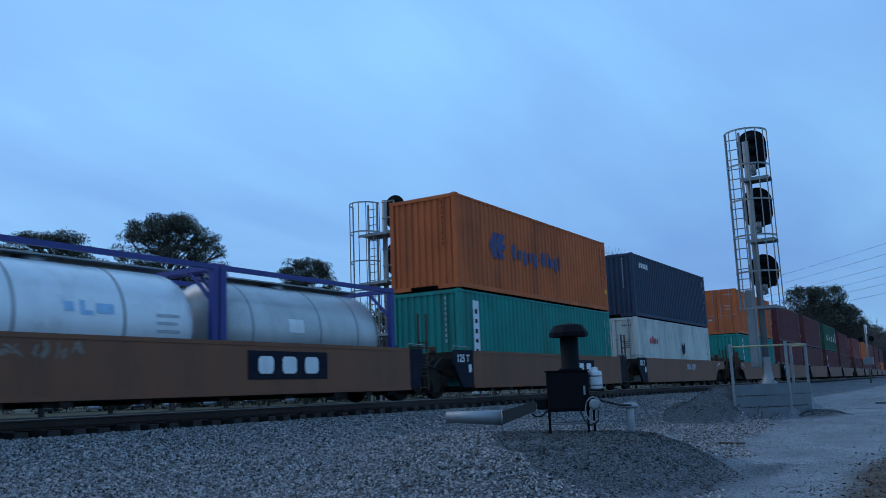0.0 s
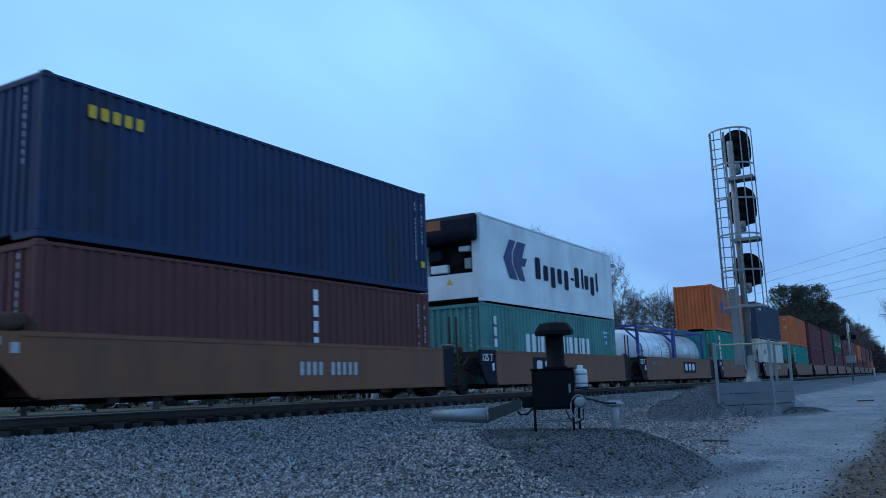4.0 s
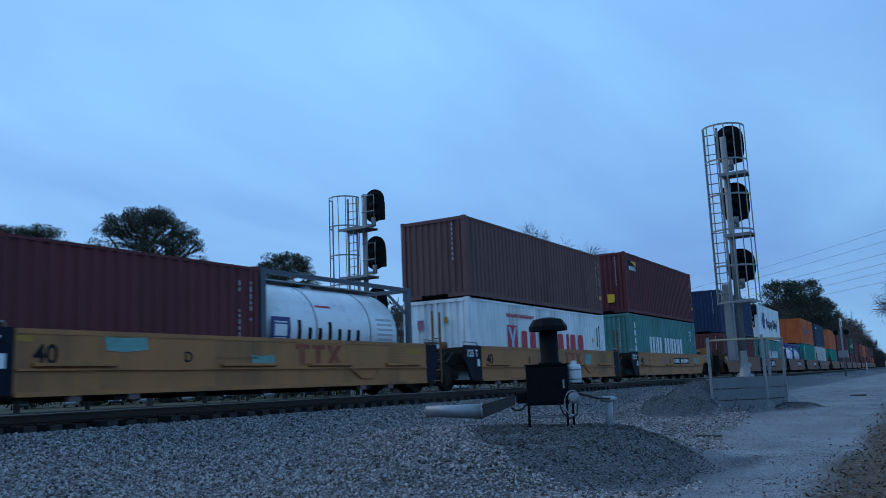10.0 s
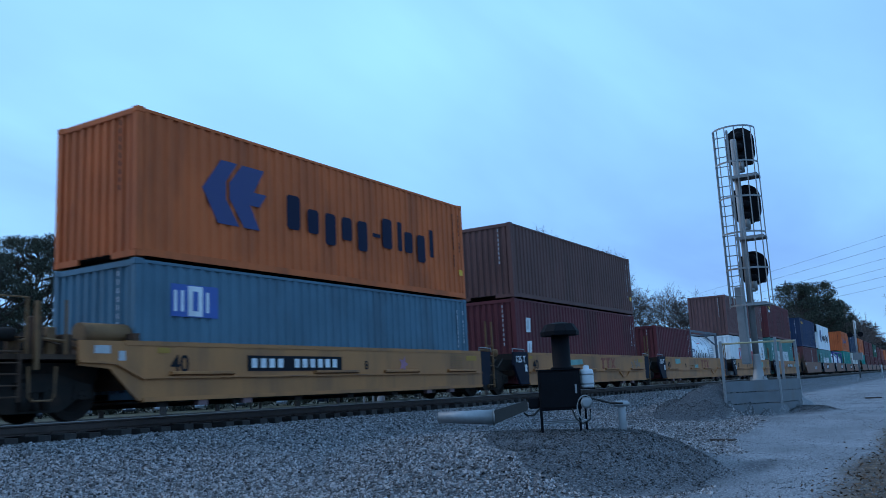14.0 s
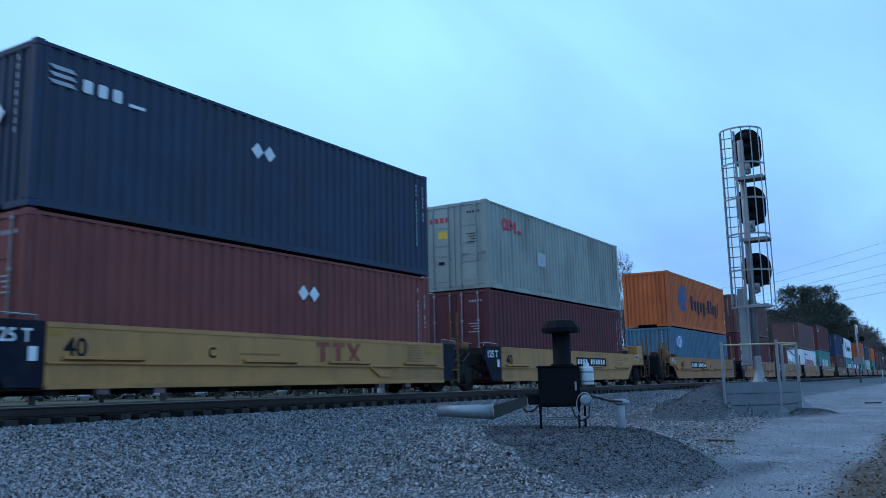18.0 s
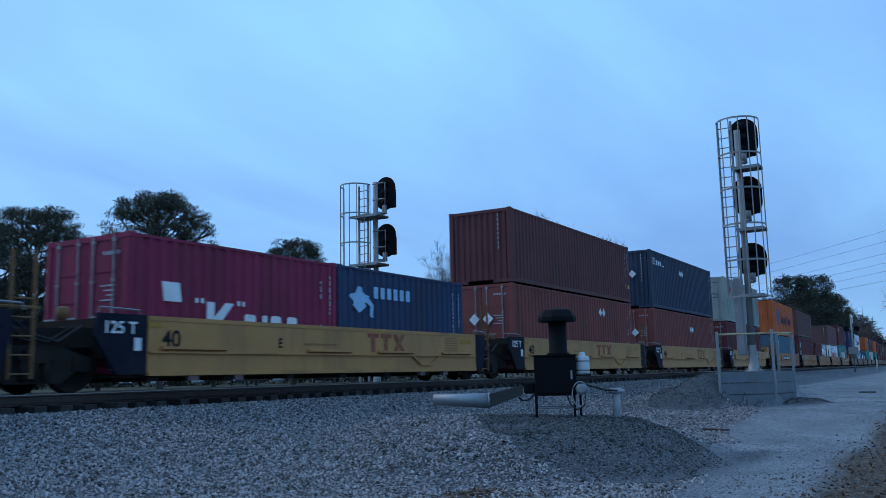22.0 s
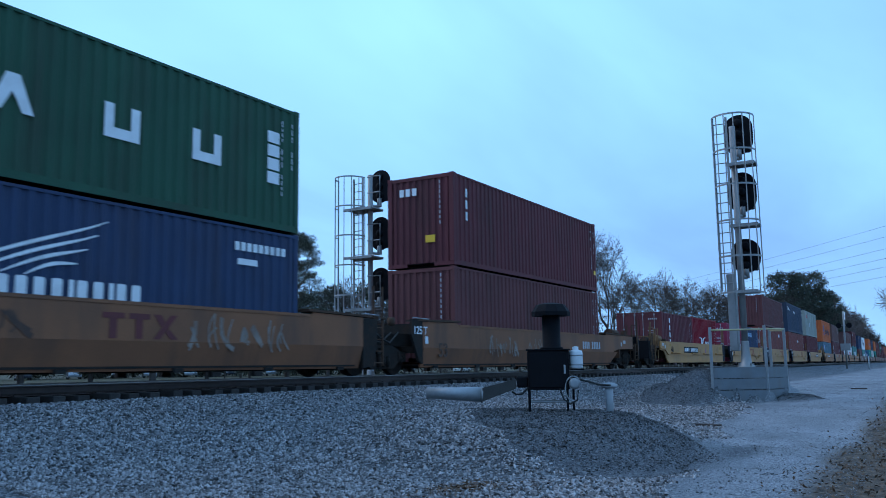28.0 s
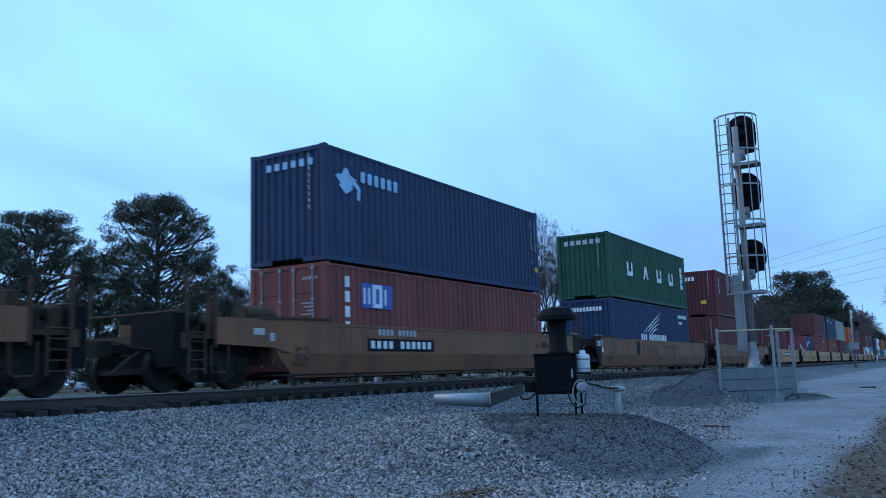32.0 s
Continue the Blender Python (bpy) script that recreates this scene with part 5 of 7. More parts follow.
            if s > 0 and kind == "tan":
                bm = bmesh.new()
                box(bm, E + 0.95, E + 1.68, -Y + 0.002, -Y + 0.5, z1 - 0.02, 1.74)
                bevelled(bm, 0.02)
                part("end_box", bm, body, root, "tan steel box on the sill's end")
                decal(root, [(E + 0.6, E + 1.02, 1.14, 1.32)], M_WHITE, "data_plate", y=-Y - 0.004)
                decal(root, [(E + 0.63, E + 0.99, 1.165, 1.295)], M_BLUE, "data_plate", y=-Y - 0.009)
                decal(root, [(E + 1.15, E + 1.6, 1.0, 1.2)], M_OCHRE, "sticker", y=-Y - 0.004)
            else:
                decal(root, [(s * (C - 2.95) - 0.16, s * (C - 2.95) + 0.16, 1.12, 1.26)], M_PLATE, "data_plate", y=-Y - 0.004)
                decal(root, [(s * (C - 3.35) - 0.07, s * (C - 3.35) + 0.07, 1.0, 1.17)], M_PLATE, "data_plate", y=-Y - 0.004)
    y = -Y - 0.006
    if kind == "tan":
        put("lettering", cached_text("40", 0.44), M_BLACK, root, pose(-5.48, y, 0.8))
        letter_x = {"A": -0.62 if front == "coupler" else 0.5, "B": 0.5 if rear == "coupler" else -0.55}.get(letter, -2.35)
        if letter:
            put("lettering", cached_text(letter, 0.28), M_BLACK, root, pose(letter_x, y, 0.83))
        decal(root, [(-1.5 + 0.1 * k, -1.43 + 0.1 * k, 0.9, 0.94) for k in range(12) if letter not in "AB"] + [(4.6, 5.3, 0.84 + 0.07 * k, 0.858 + 0.07 * k) for k in range(6)], M_FADED, "small_writing", y=y)
        decal(root, [(-5.78, -5.5, 1.14, 1.24)], M_OCHRE, "sticker", y=y)
        decal(root, [(5.5, 6.1, 1.06, 1.2)], M_OCHRE, "sticker", y=y)
    if big:
        put("lettering", cached_text("53", 0.55), M_SOOTMARK, root, pose(-7.5, y, 0.5))
    for e in extras:
        EXTRAS[e[0]](root, y, *e[1:])
    return root


def cached_text(text, size):
    key = ("text", text, size)
    if key not in CACHE:
        CACHE[key] = letters(text, size, "lettering")
    return CACHE[key]


def car_brand(root, y, x=0.9, tone=None):
    # the owner's mark in dull red bars
    for a in (0.0, 0.56):
        shape(root, [[(x + a, 1.13), (x + a + 0.14, 1.13), (x + a + 0.14, 0.78), (x + a + 0.3, 0.78), (x + a + 0.3, 1.13), (x + a + 0.46, 1.13), (x + a + 0.46, 1.23), (x + a, 1.23)]], tone or M_DULLRED, "brand_mark", y)
    shape(root, [[(x + 1.1, 0.78), (x + 1.26, 0.78), (x + 1.66, 1.23), (x + 1.5, 1.23)]], tone or M_DULLRED, "brand_mark", y)
    shape(root, [[(x + 1.5, 0.78), (x + 1.68, 0.78), (x + 1.46, 0.98), (x + 1.38, 0.9)]], tone or M_DULLRED, "brand_mark", y)
    shape(root, [[(x + 1.1, 1.23), (x + 1.28, 1.23), (x + 1.37, 1.1), (x + 1.28, 1.0)]], tone or M_DULLRED, "brand_mark", y)


def boxed_brand(root, y, x=1.6):
    decal(root, [(x, x + 2.5, 0.58, 1.17)], M_DARKEND, "brand_panel", y=y)
    word(root, x + 0.3, x + 2.45, 0.7, 0.36, "UUU", M_WHITE, y - 0.005, 0.62)


def number_plate(root, y, x=0.9, w=3.1, tone=None):
    decal(root, [(x, x + w, 0.8, 1.12)], M_BLACK, "number_panel", y=y)
    n = 11
    decal(root, [(x + 0.12 + (w - 0.2) * k / n, x + 0.12 + (w - 0.2) * (k + 0.6) / n, 0.87, 1.06) for k in range(n) if k != 4], M_WHITE, "number_marking", y=y - 0.005)


def number_bars(root, y, x, w, z=0.85, h=0.28):
    n = 10
    decal(root, [(x + w * k / n, x + w * (k + 0.55) / n, z, z + h) for k in range(n) if k != 4], M_GREY, "number_marking", y=y)


def scrawl(root, y, x, w, z, h, tone, seed):
    """Spray paint: rows of uneven hooked strokes, some filled in."""
    rnd = random.Random(seed)
    bm = bmesh.new()
    n = max(3, round(w / 0.42))
    for g in range(n):
        gx, gw = x + w * g / n, w / n
        tall = h * rnd.uniform(0.7, 1.0)
        for stroke in range(rnd.choice((2, 3, 3))):
            a = (gx + gw * rnd.uniform(0, 0.9), z + tall * rnd.uniform(0.6, 1))
            c = (gx + gw * rnd.uniform(0.1, 1.0), z + tall * rnd.uniform(0, 0.35))
            mid = ((a[0] + c[0]) / 2 + gw * rnd.uniform(-0.6, 0.6), (a[1] + c[1]) / 2 + tall * rnd.uniform(-0.2, 0.2))
            wide = rnd.choice((0.02, 0.025, 0.05))
            edges = []
            for i in range(9):
                u = i / 8
                px = (1 - u) ** 2 * a[0] + 2 * u * (1 - u) * mid[0] + u * u * c[0]
                pz = (1 - u) ** 2 * a[1] + 2 * u * (1 - u) * mid[1] + u * u * c[1]
                dx, dz = 2 * (1 - u) * (mid[0] - a[0]) + 2 * u * (c[0] - mid[0]), 2 * (1 - u) * (mid[1] - a[1]) + 2 * u * (c[1] - mid[1])
                l = math.hypot(dx, dz) or 1
                lift = y - 0.002 - 0.0012 * (3 * g + stroke) / n
                edges.append((bm.verts.new((px - dz / l * wide, lift, pz + dx / l * wide)), bm.verts.new((px + dz / l * wide, lift, pz - dx / l * wide))))
            for (p, q), (r, t) in zip(edges, edges[1:]):
                bm.faces.new((p, r, t, q))
    part("spray_paint", bm, tone, root)["kind"] = "stuff"


def star(root, y, x, z, tone):
    shape(root, [[(x + r * math.cos(k * math.pi / 5), z + r * math.sin(k * math.pi / 5)) for k, r in enumerate([0.22, 0.1] * 5)]], tone, "spray_paint", y)


def patch(root, y, x, w, z, h, tone):
    shape(root, [[(x, z), (x + w * 0.4, z - h * 0.1), (x + w, z + h * 0.1), (x + w * 0.95, z + h), (x + w * 0.3, z + h * 0.9), (x - w * 0.05, z + h)]], tone, "spray_paint", y)


EXTRAS = {"brand": car_brand, "boxed": boxed_brand, "plate": number_plate, "bars": number_bars, "scrawl": scrawl, "star": star, "patch": patch}
DECK = 0.32

# ---- the train, from its far end to its last car ----
HC, ST = 2.896, 2.591
FT40, FT20 = 12.192, 6.058
TAN = "yellow-tan steel well car with rusty ledges and dark ends"
WORN = "worn brownish tan steel well car with rusty ledges"
BRN = "brown steel well car with soot along its sill"
LNG = "long brown steel well car with graffiti on its side"


def c40(h, color, label, *marks, rear="wall", dx=0.0):
    return ("box", FT40, h, color, rear, marks, label, dx)


def c20(h, color, label, dx, *marks, rear="doors"):
    return ("box", FT20, h, color, rear, marks, label, dx)


def tank(dx, label, which):
    return ("tank", label, which, dx)


AHEAD = [
    # centre, lower and upper boxes of the cars that are far ahead from the start
    (62.9, [c40(HC, "teal", "teal steel container under an orange one", ("column",))], c40(HC, "orange", "orange steel container with doors at its end", rear="doors")),
    (78.4, [c40(HC, "maroon", "dark maroon steel container low in its car")], c40(HC, "maroon", "dark maroon steel container on top of another")),
    (93.9, [c40(HC, "plum", "plum red steel container low in its car")], c40(HC, "maroon", "maroon steel container on top of a plum one")),
    (109.4, [c40(HC, "maroon", "maroon steel container under a green one", ("plates",))], c40(HC, "green", "green steel container with white lettering bars", ("uasc",))),
    (124.9, [c40(ST, "plum", "plum red steel container far up the train")], c40(HC, "maroon", "maroon steel container far up the train")),
    (144.7, [c40(ST, "maroon", "maroon container under a brick red one")], c40(HC, "brick", "brick red steel container far up the train")),
    (160.2, [c40(ST, "brick", "brick red container low in its car")], c40(HC, "orange", "faded orange container far up the train")),
    (175.7, [c40(ST, "maroon", "maroon container low in a far car")], c40(HC, "brick", "brick red container on a maroon one")),
    (191.2, [c40(ST, "brick", "brick red container low in a far car")], c40(HC, "plum", "plum container on a brick red one")),
    (206.7, [c40(ST, "orange", "orange container low in a far car")], c40(HC, "maroon", "maroon container on an orange one")),
]
TRAIN = [
    # centre, car, front end, rear end, letter, lower boxes, upper box, writing on the car
    (43.15, "brown", "coupler", "joint", "", [c40(HC, "cream", "off-white steel container with a red and a dark mark", ("ring",), rear="doors")], c40(HC, "slate", "dark navy steel container with small white lettering", ("seaco", M_WHITE)), [("bars", 0.5, 1.6)]),
    (27.62, "brown", "joint", "joint", "", [c40(HC, "teal", "teal green steel container with a white marked panel", ("panel",))], c40(HC, "orange", "orange steel container with a dark blue emblem", ("hl", M_BLUE, 0.62, -3.5, 1.55)), [("boxed", 1.0)]),
    (12.1, "brown", "joint", "joint", "", [tank(-3.06, "white tank in a dark blue frame, star mark on its side", 0), tank(3.06, "dull white tank in a dark blue frame", 1)], None, [("boxed", 0.55), ("scrawl", -5.0, 1.9, 0.95, 0.3, M_SPRAY, 3)]),
    (-3.2, "brown", "joint", "joint", "", [c40(ST, "jade", "jade green steel container with white lettering bars", ("cs",))], c40(HC, "white", "white refrigerated container with a dark blue emblem", ("hl",), ("noid",), rear="reefer"), [("boxed", -3.08)]),
    (-18.66, "brown", "joint", "coupler", "", [c40(ST, "plum", "faded brick red steel container low in its car", ("column", 0.9, 0.3, 4, 2.3))], c40(HC, "navy", "dark navy steel container with yellow lettering bars", ("seaco",)), [("bars", 0.2, 2.2, 0.62, 0.3)]),
    (-38.45, "tan", "coupler", "joint", "A", [c40(HC, "jade", "rust-streaked jade steel container with white lettering bars", ("cs",))], c40(HC, "maroon", "dark maroon steel container with a black and yellow emblem", ("beacon",)), [("plate", 0.15), ("star", -1.5, 0.98, M_PURPLE), ("patch", 4.4, 1.0, 0.85, 0.3, M_TURQ)]),
    (-54.1, "tan", "joint", "joint", "E", [c40(ST, "white", "white steel container with a red emblem", ("ym",), ("noid",))], c40(ST, "umber", "maroon-brown steel container on a white one"), [("brand", 0.9), ("patch", 3.0, 0.7, 0.8, 0.4, M_TURQ)]),
    (-69.6, "tan", "joint", "joint", "D", [c20(ST, "maroon", "short maroon steel container behind a tank", -3.06, rear="wall"), tank(3.06, "white tank with a blue outlined emblem in a grey frame", 2)], None, [("brand", 0.9), ("patch", -4.1, 0.9, 1.02, 0.25, M_TURQ), ("patch", -0.5, 0.7, 0.76, 0.22, M_TURQ)]),
    (-85.0, "tan", "joint", "joint", "C", [c40(HC, "maroon", "maroon steel container with two worn white plates", ("plates",))], c40(ST, "brown", "dark brown steel container on a maroon one"), [("brand", 0.9), ("patch", -2.6, 1.6, 0.95, 0.2, M_TURQ), ("scrawl", 4.5, 1.2, 0.8, 0.4, M_SPRAY, 8)]),
    (-100.5, "tan", "joint", "coupler", "B", [c40(ST, "steel", "steel blue container with a blue and white emblem", ("mol_small", -5.28, 1.2))], c40(HC, "orange", "bright orange steel container with a dark blue emblem", ("hl",)), [("plate", -3.5), ("star", 2.2, 0.95, M_PURPLE)]),
    (-120.17, "tan", "coupler", "joint", "B", [c40(HC, "maroon", "dull maroon steel container with doors at its end", rear="doors")], c40(HC, "grey", "pale grey-green steel container with a red emblem", ("oocl",), rear="doors"), [("plate", 0.29), ("star", -1.56, 0.95, M_PURPLE)]),
    (-135.9, "tan", "joint", "joint", "C", [c40(HC, "brick", "faded red steel container with white diamond placards", ("placards", 0.9, 2.03), rear="doors")], c40(HC, "slate", "dark slate blue container with white diamond placards", ("nyk",), ("placards", -0.64, 2.1)), [("brand", 0.9)]),
    (-151.4, "tan", "joint", "joint", "D", [c40(HC, "brick", "faded red steel container with two white placards", ("placards", 2.3, 2.28), rear="doors")], c40(ST, "plum", "plum maroon steel container on a red one"), [("brand", 0.9)]),
    (-167.0, "tan", "joint", "joint", "E", [c20(ST, "pink", "short faded pink steel container with white lettering bars", -3.06, ("kline",), ("flag",)), c20(ST, "blue", "short blue steel container with a pale emblem", 3.06, ("cronos",))], None, [("brand", 0.9)]),
    (-182.4, "tan", "joint", "coupler", "A", [c20(ST, "maroon", "short maroon steel container with a column of white marks", -3.06, ("column", -1.8, 0.32, 4)), c20(ST, "red", "short bright red container with white lettering bars", 3.06, ("kline",), rear="doors")], None, [("plate", -2.95), ("star", 1.9, 0.95, M_PURPLE)]),
    (-203.9, "long", "coupler", "joint", "", [c40(HC, "plum", "dull red-maroon steel container low in its car")], c40(HC, "maroon", "maroon steel container with white lettering bars", ("tex",)), [("scrawl", -4.4, 2.2, 0.5, 0.8, M_SPRAY, 5), ("scrawl", -1.5, 2.0, 0.5, 0.8, M_SPRAY, 6), ("bars", 3.6, 2.0)]),
    (-223.3, "long", "joint", "joint", "", [c40(HC, "blue", "dark blue steel container with a white wing emblem", ("wing",), ("noid",))], c40(HC, "green", "dark green steel container with white lettering bars", ("uasc",)), [("brand", 0.7, M_OLDRED), ("scrawl", 2.6, 3.0, 0.55, 0.85, M_SPRAY, 9), ("scrawl", -2.9, 2.3, 0.75, 0.55, M_SOOTMARK, 2), ("patch", -3.75, 0.45, 0.76, 0.64, M_DARKEND)]),
    (-242.85, "long", "joint", "coupler", "", [c40(ST, "brick", "brick red steel container with a blue and white emblem", ("mol_small",), ("column", -5.42, 0.32, 4), rear="doors")], c40(HC, "blue", "blue steel container with a pale emblem", ("cronos",)), [("plate", -4.76), ("bars", -4.3, 1.8, 1.2, 0.16), ("scrawl", 5.0, 1.6, 0.95, 0.25, M_BLACK, 4)]),
    (-266.4, "long", "coupler", "joint", "", [], None, []),
]
MOVERS = []
TANKS = [
    (M_FRAMEBLUE, [-1.2, 0.9], M_TANK, [(-2.35, -2.15, 1.0, 1.7, M_BLUE), (-2.5, -2.0, 1.3, 1.36, M_BLUE), (-0.3, -0.12, 1.45, 1.62, M_LBLUE), (0.0, 0.1, 1.4, 1.66, M_LBLUE), (0.1, 0.25, 1.4, 1.48, M_LBLUE), (0.32, 0.68, 1.44, 1.62, M_LBLUE), (1.6, 2.15, 1.0, 1.06, M_GREY), (1.6, 2.15, 1.15, 1.21, M_GREY), (1.6, 2.1, 1.3, 1.36, M_GREY), (1.6, 2.15, 1.45, 1.51, M_GREY)]),
    (M_FRAMEBLUE, [-2.0, 0.2, 1.6], mat("tank_dull_cladding", (0.42, 0.44, 0.45), 0.35, 0.35, 0.25, 1.2, 0.04, 20, (0.25, 0.24, 0.23), 0.7, 0.9, True), [(-0.9, -0.4, 1.3, 1.6, M_WHITE)]),
    (mat("tank_frame_grey", (0.06, 0.075, 0.1), 0.55, 0, 0.2, 3, 0.05), [-1.0, 1.2], M_TANK, [(-2.6, -1.95, 0.95, 1.55, M_BLUE), (-2.48, -2.07, 1.05, 1.45, M_WHITE)] + [(-1.7 + 0.38 * k, -1.57 + 0.38 * k, 1.0, 1.34 if k not in (0, 3) else 1.5, M_BLACK) for k in range(7)] + [(1.5, 2.2, 1.1 + 0.13 * k, 1.16 + 0.13 * k, M_GREY) for k in range(5)] + [(-0.9, -0.3, 1.85, 1.9, M_RED)]),
]


def load(spec, cx, z):
    if spec[0] == "box":
        _, L, h, color, rear, marks, label, dx = spec
        ob = container((L, h, color, rear, marks, label), pose(cx + dx, 0, z))
    else:
        _, label, which, dx = spec
        frame_mat, bands, clad, marks = TANKS[which]
        ob, h = tank_container(frame_mat, pose(cx + dx, 0, z), label, bands, clad, marks), ST
    MOVERS.append((ob, cx + dx, z))
    return h


for i, (cx, lower, upper) in enumerate(AHEAD):
    ends = ("coupler" if i % 5 == 4 else "joint", "coupler" if i % 5 == 0 else "joint")
    car = well_car("brown", pose(cx, 0, 0), ends[0], ends[1], "", [], False, BRN)
    MOVERS.append((car, cx, 0))
    h = max(load(s, cx, DECK) for s in lower)
    load(upper, cx, DECK + h + 0.03)
for cx, kind, front, rear, letter, lower, upper, writing in TRAIN:
    car = well_car(kind, pose(cx, 0, 0), front, rear, letter, writing, True, {"tan": WORN if cx > -110 else TAN, "brown": BRN, "long": LNG}[kind], cx > -110)
    MOVERS.append((car, cx, 0))
    deck = DECK + (0.04 if kind == "long" else 0)
    h = [load(s, cx, deck) for s in lower]
    if upper:
        load(upper, cx, deck + max(h) + 0.03)


# ---- signals ----
def signal_head(root, at, tall=1.24, w=0.45):
    """A black oblong background with rounded ends and three hooded lamps that look along the track; seen from behind. Local +x is the way it faces."""
    x, y, z = at
    bm = bmesh.new()
    outline = []
    for k in range(13):
        a = math.pi * k / 12
        outline.append((y + w * math.cos(a), z + tall / 2 - w + w * math.sin(a)))
    for k in range(13):
        a = math.pi + math.pi * k / 12
        outline.append((y + w * math.cos(a), z - tall / 2 + w + w * math.sin(a)))
    prism(bm, outline, x, x + 0.03, "x")
    head = part("signal_head", bm, M_BLACKMET, root, "black signal background with rounded ends")
    bm = bmesh.new()
    box(bm, x + 0.032, x + 0.3, y - w * 0.7, y + w * 0.7, z - tall * 0.42, z + tall * 0.12)
    bevelled(bm, 0.03)
    part("lamp_housing", bm, M_BLACKMET, head)
    for k in range(3):
        cy, cz = y, z + (1 - k) * tall * 0.29
        bm = bmesh.new()
        seg = 14
        rings = [[], []]
        for s in range(seg + 1):
            b = radians(-30) + s * radians(240) / seg
            for j, r in enumerate((0.15, 0.16)):
                rings[j].append([bm.verts.new((x + 0.03 + d, cy + math.cos(b) * r, cz + math.sin(b) * r)) for d in (0, 0.36 - 0.1 * (1 - math.sin(max(0, min(math.pi, b)))))])
        for j in range(2):
            for p, q in zip(rings[j], rings[j][1:]):
                bm.faces.new((p[0], q[0], q[1], p[1]))
        part("hood", bm, M_BLACKMET, head)
        bm = bmesh.new()
        lathe(bm, [(0.04, -0.16), (0.12, -0.14), (0.13, -0.02), (0.13, 0)], 14, "x", (x, cy, cz))
        part("lamp_case", bm, M_BLACKMET, head)
    bm = bmesh.new()
    tube(bm, (x - 0.06, y, z - tall / 2 - 0.16), (x - 0.06, y, z - tall / 2 + 0.2), 0.09, 10)
    tube(bm, (x - 0.06, y, z - tall / 2 - 0.14), (0, 0, z - tall / 2 - 0.14), 0.06, 8)
    part("bracket", bm, M_ALU, head, "pale grey bracket")
    return head


def cage_ladder(root, lx, ly, z0, z1, low, cage, side=(0, 1), width=0.4, hoops=5):
    """A ladder along side, with a safety cage: cage is the middle and half sizes (x, y, rx, ry) of its hoops, closed towards -x."""
    sx, sy = side
    bm = bmesh.new()
    for s in (-1, 1):
        x, y = lx + sx * s * width / 2, ly + sy * s * width / 2
        box(bm, x - 0.03, x + 0.03, y - 0.03, y + 0.03, z0, z1)
    k = z0 + 0.2
    while k < z1:
        tube(bm, (lx - sx * width / 2, ly - sy * width / 2, k), (lx + sx * width / 2, ly + sy * width / 2, k), 0.015, 6)
        k += 0.305
    part("ladder", bm, M_ALU, root)
    cx, cy, rx, ry = cage
    n = 14
    ring = [(cx - rx * math.sin(math.pi * i / n), cy + ry * math.cos(math.pi * i / n)) for i in range(n + 1)]
    for h in range(hoops):
        z = low + (z1 - low) * h / (hoops - 1)
        bm = bmesh.new()
        bend(bm, [(a, b, z) for a, b in ring], 0.008, flat=0.026)
        part("cage_hoop", bm, M_ALU, root)
    for i in (0, 2, 4, 6, 8, 10, 12, 14):
        bm = bmesh.new()
        a, b = ring[i]
        tube(bm, (a, b, low), (a, b, z1), 0.017, 5)
        part("cage_strap", bm, M_ALU, root)


def platform(root, cx, cy, z, w, d, name="platform"):
    bm = bmesh.new()
    box(bm, cx - d / 2, cx + d / 2, cy - w / 2, cy + w / 2, z, z + 0.035)
    for s in (-1, 1):
        box(bm, cx + s * d / 2 - 0.02, cx + s * d / 2 + 0.02, cy - w / 2, cy + w / 2, z - 0.05, z + 0.045)
    part(name, bm, M_ALU, root, "grey grating step")


def near_signal():
    x, y = SIGNAL
    z0 = 0.06
    root = thing("railway_signal", pose(x, y, z0), "tall aluminium signal mast with three black heads and caged ladder", "signal", "railway signals")
    bm = bmesh.new()
    tube(bm, (0, 0, 0.5), (0, 0, 7.35), 0.095, 16)
    part("mast", bm, M_ALU, root)
    bm = bmesh.new()
    lathe(bm, [(0.26, 0), (0.26, 0.04), (0.17, 0.1), (0.13, 0.4), (0.11, 0.75), (0.11, 0.78)], 16)
    for k in range(4):
        a = math.pi / 4 + k * math.pi / 2
        tube(bm, (0.24 * math.cos(a), 0.24 * math.sin(a), 0), (0.24 * math.cos(a), 0.24 * math.sin(a), 0.13), 0.025, 6)
    part("mast_base", bm, M_ALU, root)
    for z, tall in ((7.14, 1.27), (5.33, 1.25), (3.36, 1.05)):
        signal_head(root, (0.3, -0.12, z), tall, 0.43)
    for z, wide in ((6.1, 0.8), (4.22, 0.8), (2.24, 0.55)):
        platform(root, -0.1, -0.25, z, wide, 0.5)
    cage_ladder(root, -0.35, 0.3, 2.3, 7.58, 2.2, (-0.12, -0.05, 0.62, 0.62), (0, 1), 0.4, 6)
    bm = bmesh.new()
    box(bm, -0.16, 0.14, 0.16, 0.4, 0.5, 2.8)
    bevelled(bm, 0.02)
    cab = part("relay_case", bm, M_ALU, root, "tall grey equipment case on the mast")
    bm = bmesh.new()
    box(bm, -0.175, -0.162, 0.19, 0.37, 0.6, 2.7)
    part("case_door", bm, M_ALU, cab)


near_signal()


